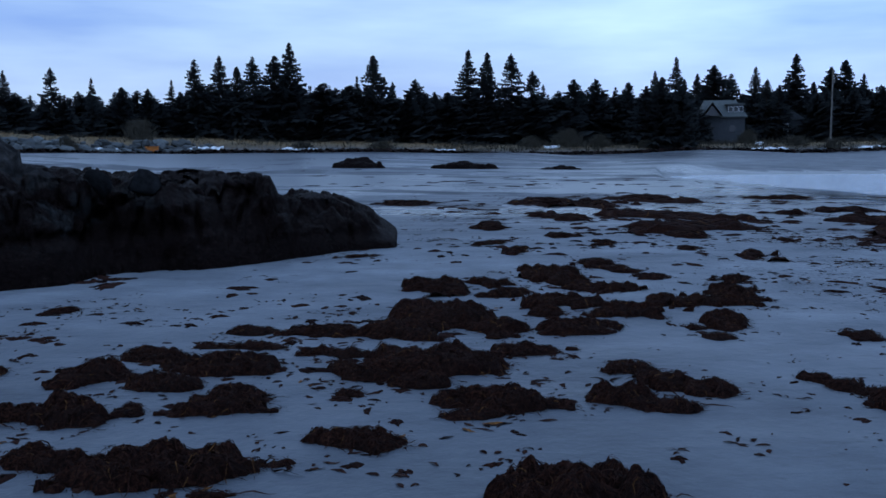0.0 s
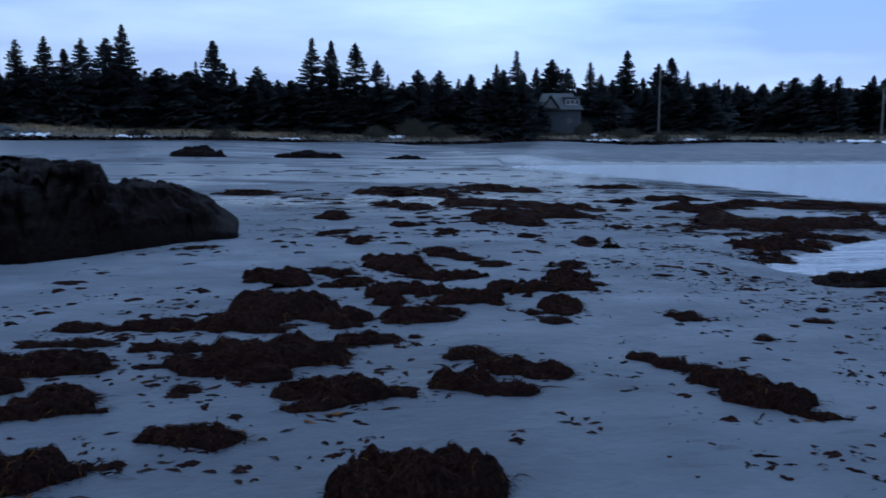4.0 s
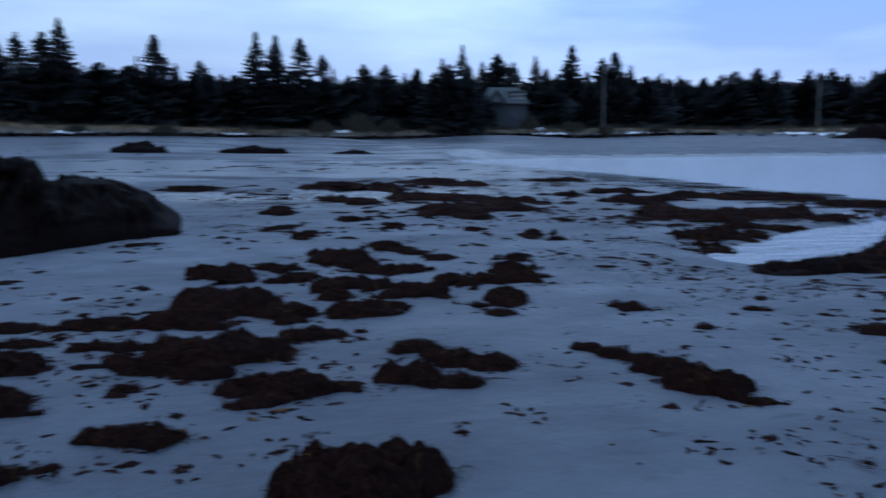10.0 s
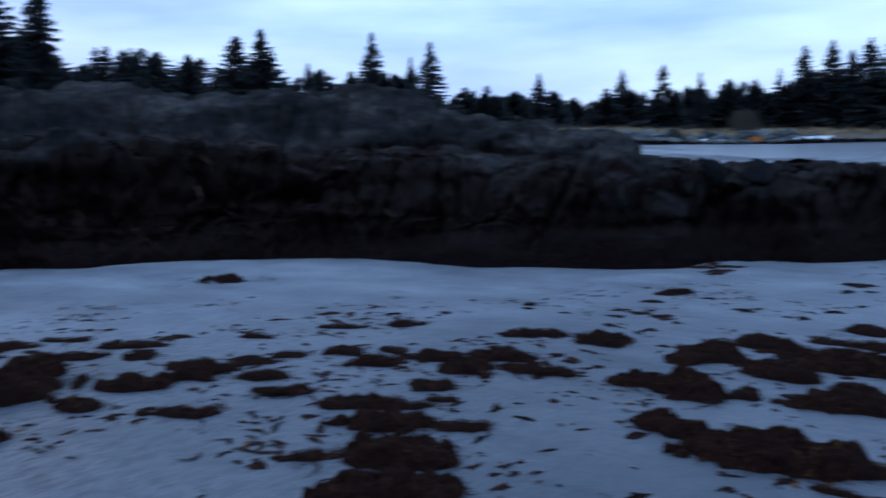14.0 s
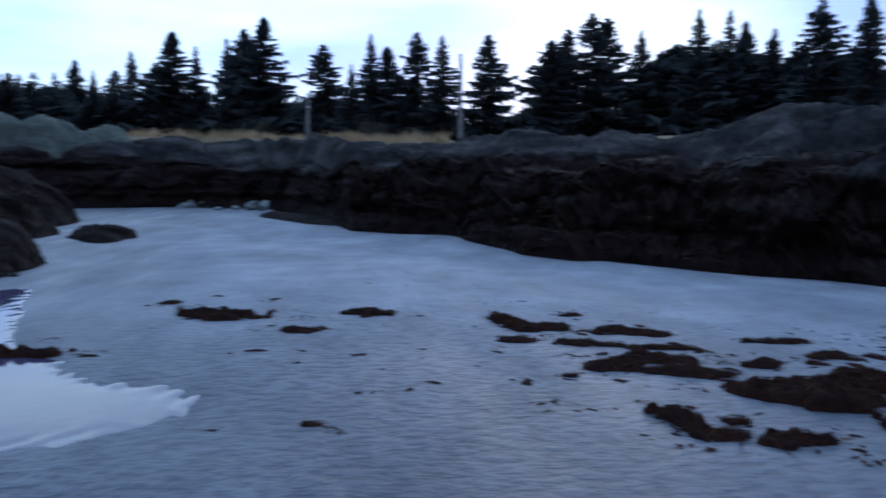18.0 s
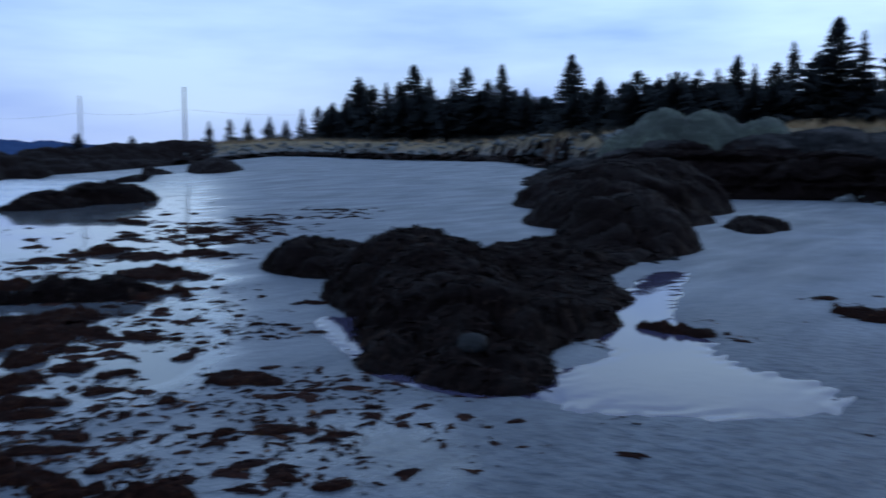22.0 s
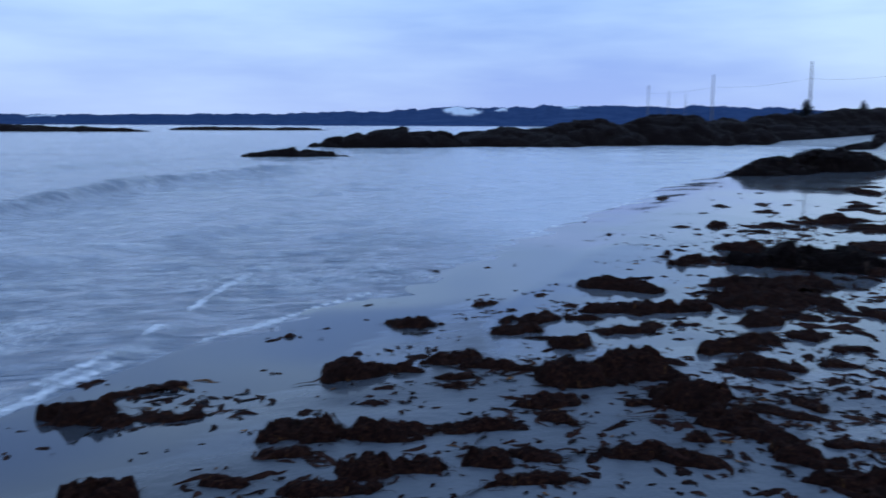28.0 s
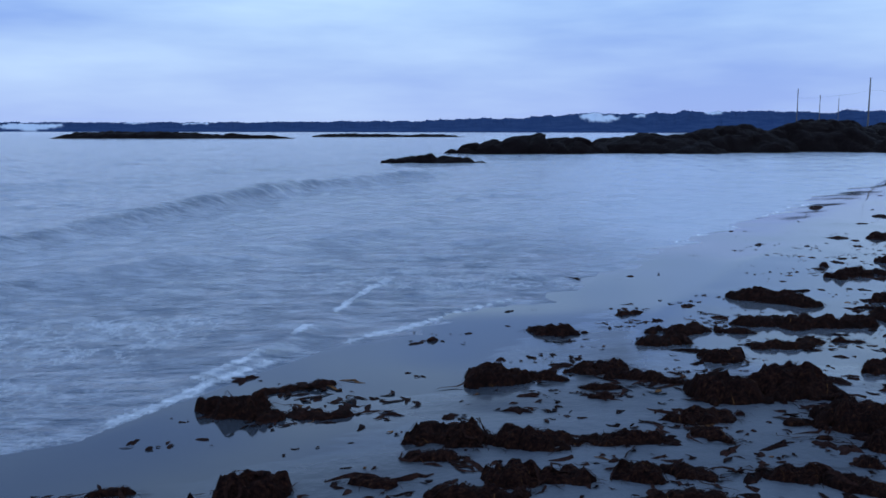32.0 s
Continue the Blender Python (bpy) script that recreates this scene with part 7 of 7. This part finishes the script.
def strew(name, X, Y, size, rng, label):
    """Little tangles of weed: a few short strands round each point."""
    ok = (np.hypot(X, Y + 0.3) > 1.9) & (ground_z(X, Y) > SEA - 0.01)
    X, Y, size = X[ok], Y[ok], size[ok]
    k = np.clip((size * 70).astype(int), 1, 22)
    i = np.repeat(np.arange(len(X)), k)
    n = len(i)
    head = np.repeat(rng.uniform(0, 3.14, len(X)), k) + rng.normal(0, 0.7, n)
    px, py = X[i] + rng.normal(0, 0.5, n) * size[i] * 2.2, Y[i] + rng.normal(0, 0.5, n) * size[i] * 1.6
    ob = ribbons(None, name, px, py, head, size[i] * rng.uniform(0.5, 1.2, n), np.clip(size[i] * rng.uniform(0.10, 0.30, n), 0.004, 0.02), ground_z, rng, KELP_M, 0.005)
    return tagged(ob, label, "seaweed", kind="stuff")


def along(pts, width, count, rng):
    """Points strewn along a line, thinning out sideways."""
    p = np.array(pts, float)
    seg = rng.integers(0, len(p) - 1, count)
    t = rng.random(count)[:, None]
    q = p[seg] * (1 - t) + p[seg + 1] * t + rng.normal(0, 1, (count, 2)) * width
    patchy = fbm(q[:, 0] * 0.9, q[:, 1] * 0.9, 131, 3) > -0.25
    return q[patchy, 0], q[patchy, 1]


def patches(name, X, Y, size, rng, label):
    """Flat ragged scraps of weed, each a low mound of its own."""
    ok = (np.hypot(X, Y + 0.3) > 1.9) & (ground_z(X, Y) > SEA - 0.005)
    X, Y, size = X[ok], Y[ok], size[ok]
    size = np.minimum(size, 0.05 + 0.009 * np.hypot(X, Y))
    n, m = len(X), 11
    t = np.linspace(0, 2 * math.pi, m, endpoint=False)[None] + rng.normal(0, 0.12, (n, m))
    rad = size[:, None] * np.clip(1 + 0.42 * rng.normal(0, 1, (n, m)), 0.25, 2.0)
    turn, thin = rng.uniform(0, 3.14, n)[:, None], rng.uniform(0.3, 0.75, n)[:, None]

    def ring(k, lift):
        u, v = k * rad * np.cos(t), k * rad * np.sin(t) * thin
        x, y = X[:, None] + u * np.cos(turn) - v * np.sin(turn), Y[:, None] + u * np.sin(turn) + v * np.cos(turn)
        return np.stack([x, y, ground_z(x, y) + lift], -1)

    high = np.minimum(0.17 * size, 0.035)[:, None]
    V = np.concatenate([ring(1.0, -0.004 + 0.25 * high * (rng.random((n, m)) > 0.6)), ring(0.62, high * rng.uniform(0.35, 1.1, (n, m))), ring(0.2, high * rng.uniform(0.5, 1.3, (n, m)))], 1).reshape(-1, 3)
    k = np.arange(m)
    q = np.concatenate([np.stack([k + b, (k + 1) % m + b, (k + 1) % m + b + m, k + b + m], -1) for b in (0, m)])
    F = (np.arange(n)[:, None, None] * 3 * m + q[None]).reshape(-1, 4)
    return tagged(new(name, mesh_of(name, V, F, SCRAP_M, False)), label, "seaweed", kind="stuff")


rng = np.random.default_rng(77)
X, Y = [], []
for rows in KELP:
    for x, y, a, b, turn, h in rows:
        n = int(3 + 6 * min(a, 1.2))
        X.append(rng.normal(x, a * 1.0 + 0.2, n)), Y.append(rng.normal(y, b * 1.2 + 0.25, n))
X, Y = np.concatenate(X), np.concatenate(Y)
strew("seaweed_scraps", X, Y, rng.gamma(2.0, 0.022, len(X)) + 0.015, rng, "bits of brown seaweed strewn between the kelp piles")
patches("weed_patches", X + rng.normal(0, 0.1, len(X)), Y + rng.normal(0, 0.1, len(X)), rng.gamma(1.8, 0.016, len(X)) + 0.012, rng, "flat scraps of brown weed round the kelp piles")
for pts, w, n, size in [([(-2.4, -4.0), (-4.0, -6.0), (-5.6, -8.5), (-8, -12.5)], 0.9, 480, 0.045), ([(-3.4, -3.2), (-4.8, -5.0), (-6.4, -8.0)], 0.6, 400, 0.03), ([(-7, -12.5), (-13, -19.5), (-22, -28)], 1.5, 110, 0.085),
                        ([(6.4, 8.8), (7.6, 11.5), (9.4, 15.5)], 1.2, 900, 0.036), ([(8.5, 15.5), (12, 16), (18.5, 15.6)], 0.7, 330, 0.13), ([(4.2, 19), (6, 20.5), (9.5, 20)], 0.9, 200, 0.16),
                        ([(0.5, 13), (4.5, 16.5), (7.5, 18)], 1.6, 330, 0.06), ([(1, 26), (6, 29), (13, 29)], 2.0, 170, 0.15), ([(-20, 60), (0, 45), (14, 42)], 6, 170, 0.3), ([(-1.5, 8.2), (0.5, 9.4), (3.5, 11.5)], 0.9, 300, 0.042),
                        ([(4.2, 3.6), (6.0, 4.0), (7.8, 6.8)], 1.2, 950, 0.02), ([(-3.2, 4.6), (-1.5, 5.8), (-0.5, 6.8)], 0.7, 200, 0.045), ([(-8, 4.2), (-5.5, 6.0), (-2.5, 8.2)], 0.6, 240, 0.035), ([(-8.5, -0.5), (-7.2, 2.2)], 1.1, 60, 0.03),
                        ([(-5.2, 12.3), (-4.2, 11.7), (-3.3, 11.0)], 0.22, 90, 0.12)]:
    x, y = along(pts, w, n, rng)
    patches("weed_patches", x, y, rng.gamma(1.5, size / 1.5, len(x)) + 0.012, rng, "flat scraps of brown weed left by the tide")
for pts, w, n in (([(-8.6, -11.2), (-11.5, -13.6), (-14.6, -15.6), (-18.0, -17.4), (-22.0, -19.0)], 0.8, 420), ([(-9.2, -13.2), (-13.4, -16.0), (-17.8, -18.4)], 0.7, 200)):
    x, y = along(pts, w, n, rng)
    patches("weed_patches", x, y, rng.gamma(1.6, 0.045, len(x)) + 0.03, rng, "torn brown weed scattered over far wet sand")
for name, pts, w, n, size in [("south_wrack", [(-2.2, -4.2), (-4.2, -6.6), (-6.6, -11), (-8.5, -14)], 1.2, 560, 0.035), ("south_wrack", [(-3.0, -3.6), (-4.6, -5.4), (-7.0, -9.5)], 1.0, 600, 0.025),
                              ("bay_wrack", [(6.2, 8.6), (7.2, 11.5), (9.0, 15.5)], 1.3, 1300, 0.035), ("bay_wrack", [(9.6, 16.2), (13, 15.8), (18.5, 15.6)], 1.0, 1100, 0.09),
                              ("flats_wrack", [(0, 20), (6, 27), (14, 30)], 3.5, 800, 0.10), ("beach_wrack", [(-3, 7.5), (1, 9.5), (3.5, 12)], 1.3, 420, 0.03), ("beach_wrack", [(3.4, 3.4), (5.8, 4.6)], 0.8, 200, 0.022),
                              ("ledge_wrack", [(-9, 4.2), (-6, 6.6), (-2.5, 9)], 0.8, 260, 0.03), ("ledge_wrack", [(-11, 0), (-8, 2.5)], 1.0, 50, 0.03)]:
    x, y = along(pts, w, n, rng)
    strew(name, x, y, rng.gamma(1.6, size / 1.6, len(x)) + 0.012, rng, "brown weed strewn along the tide line")
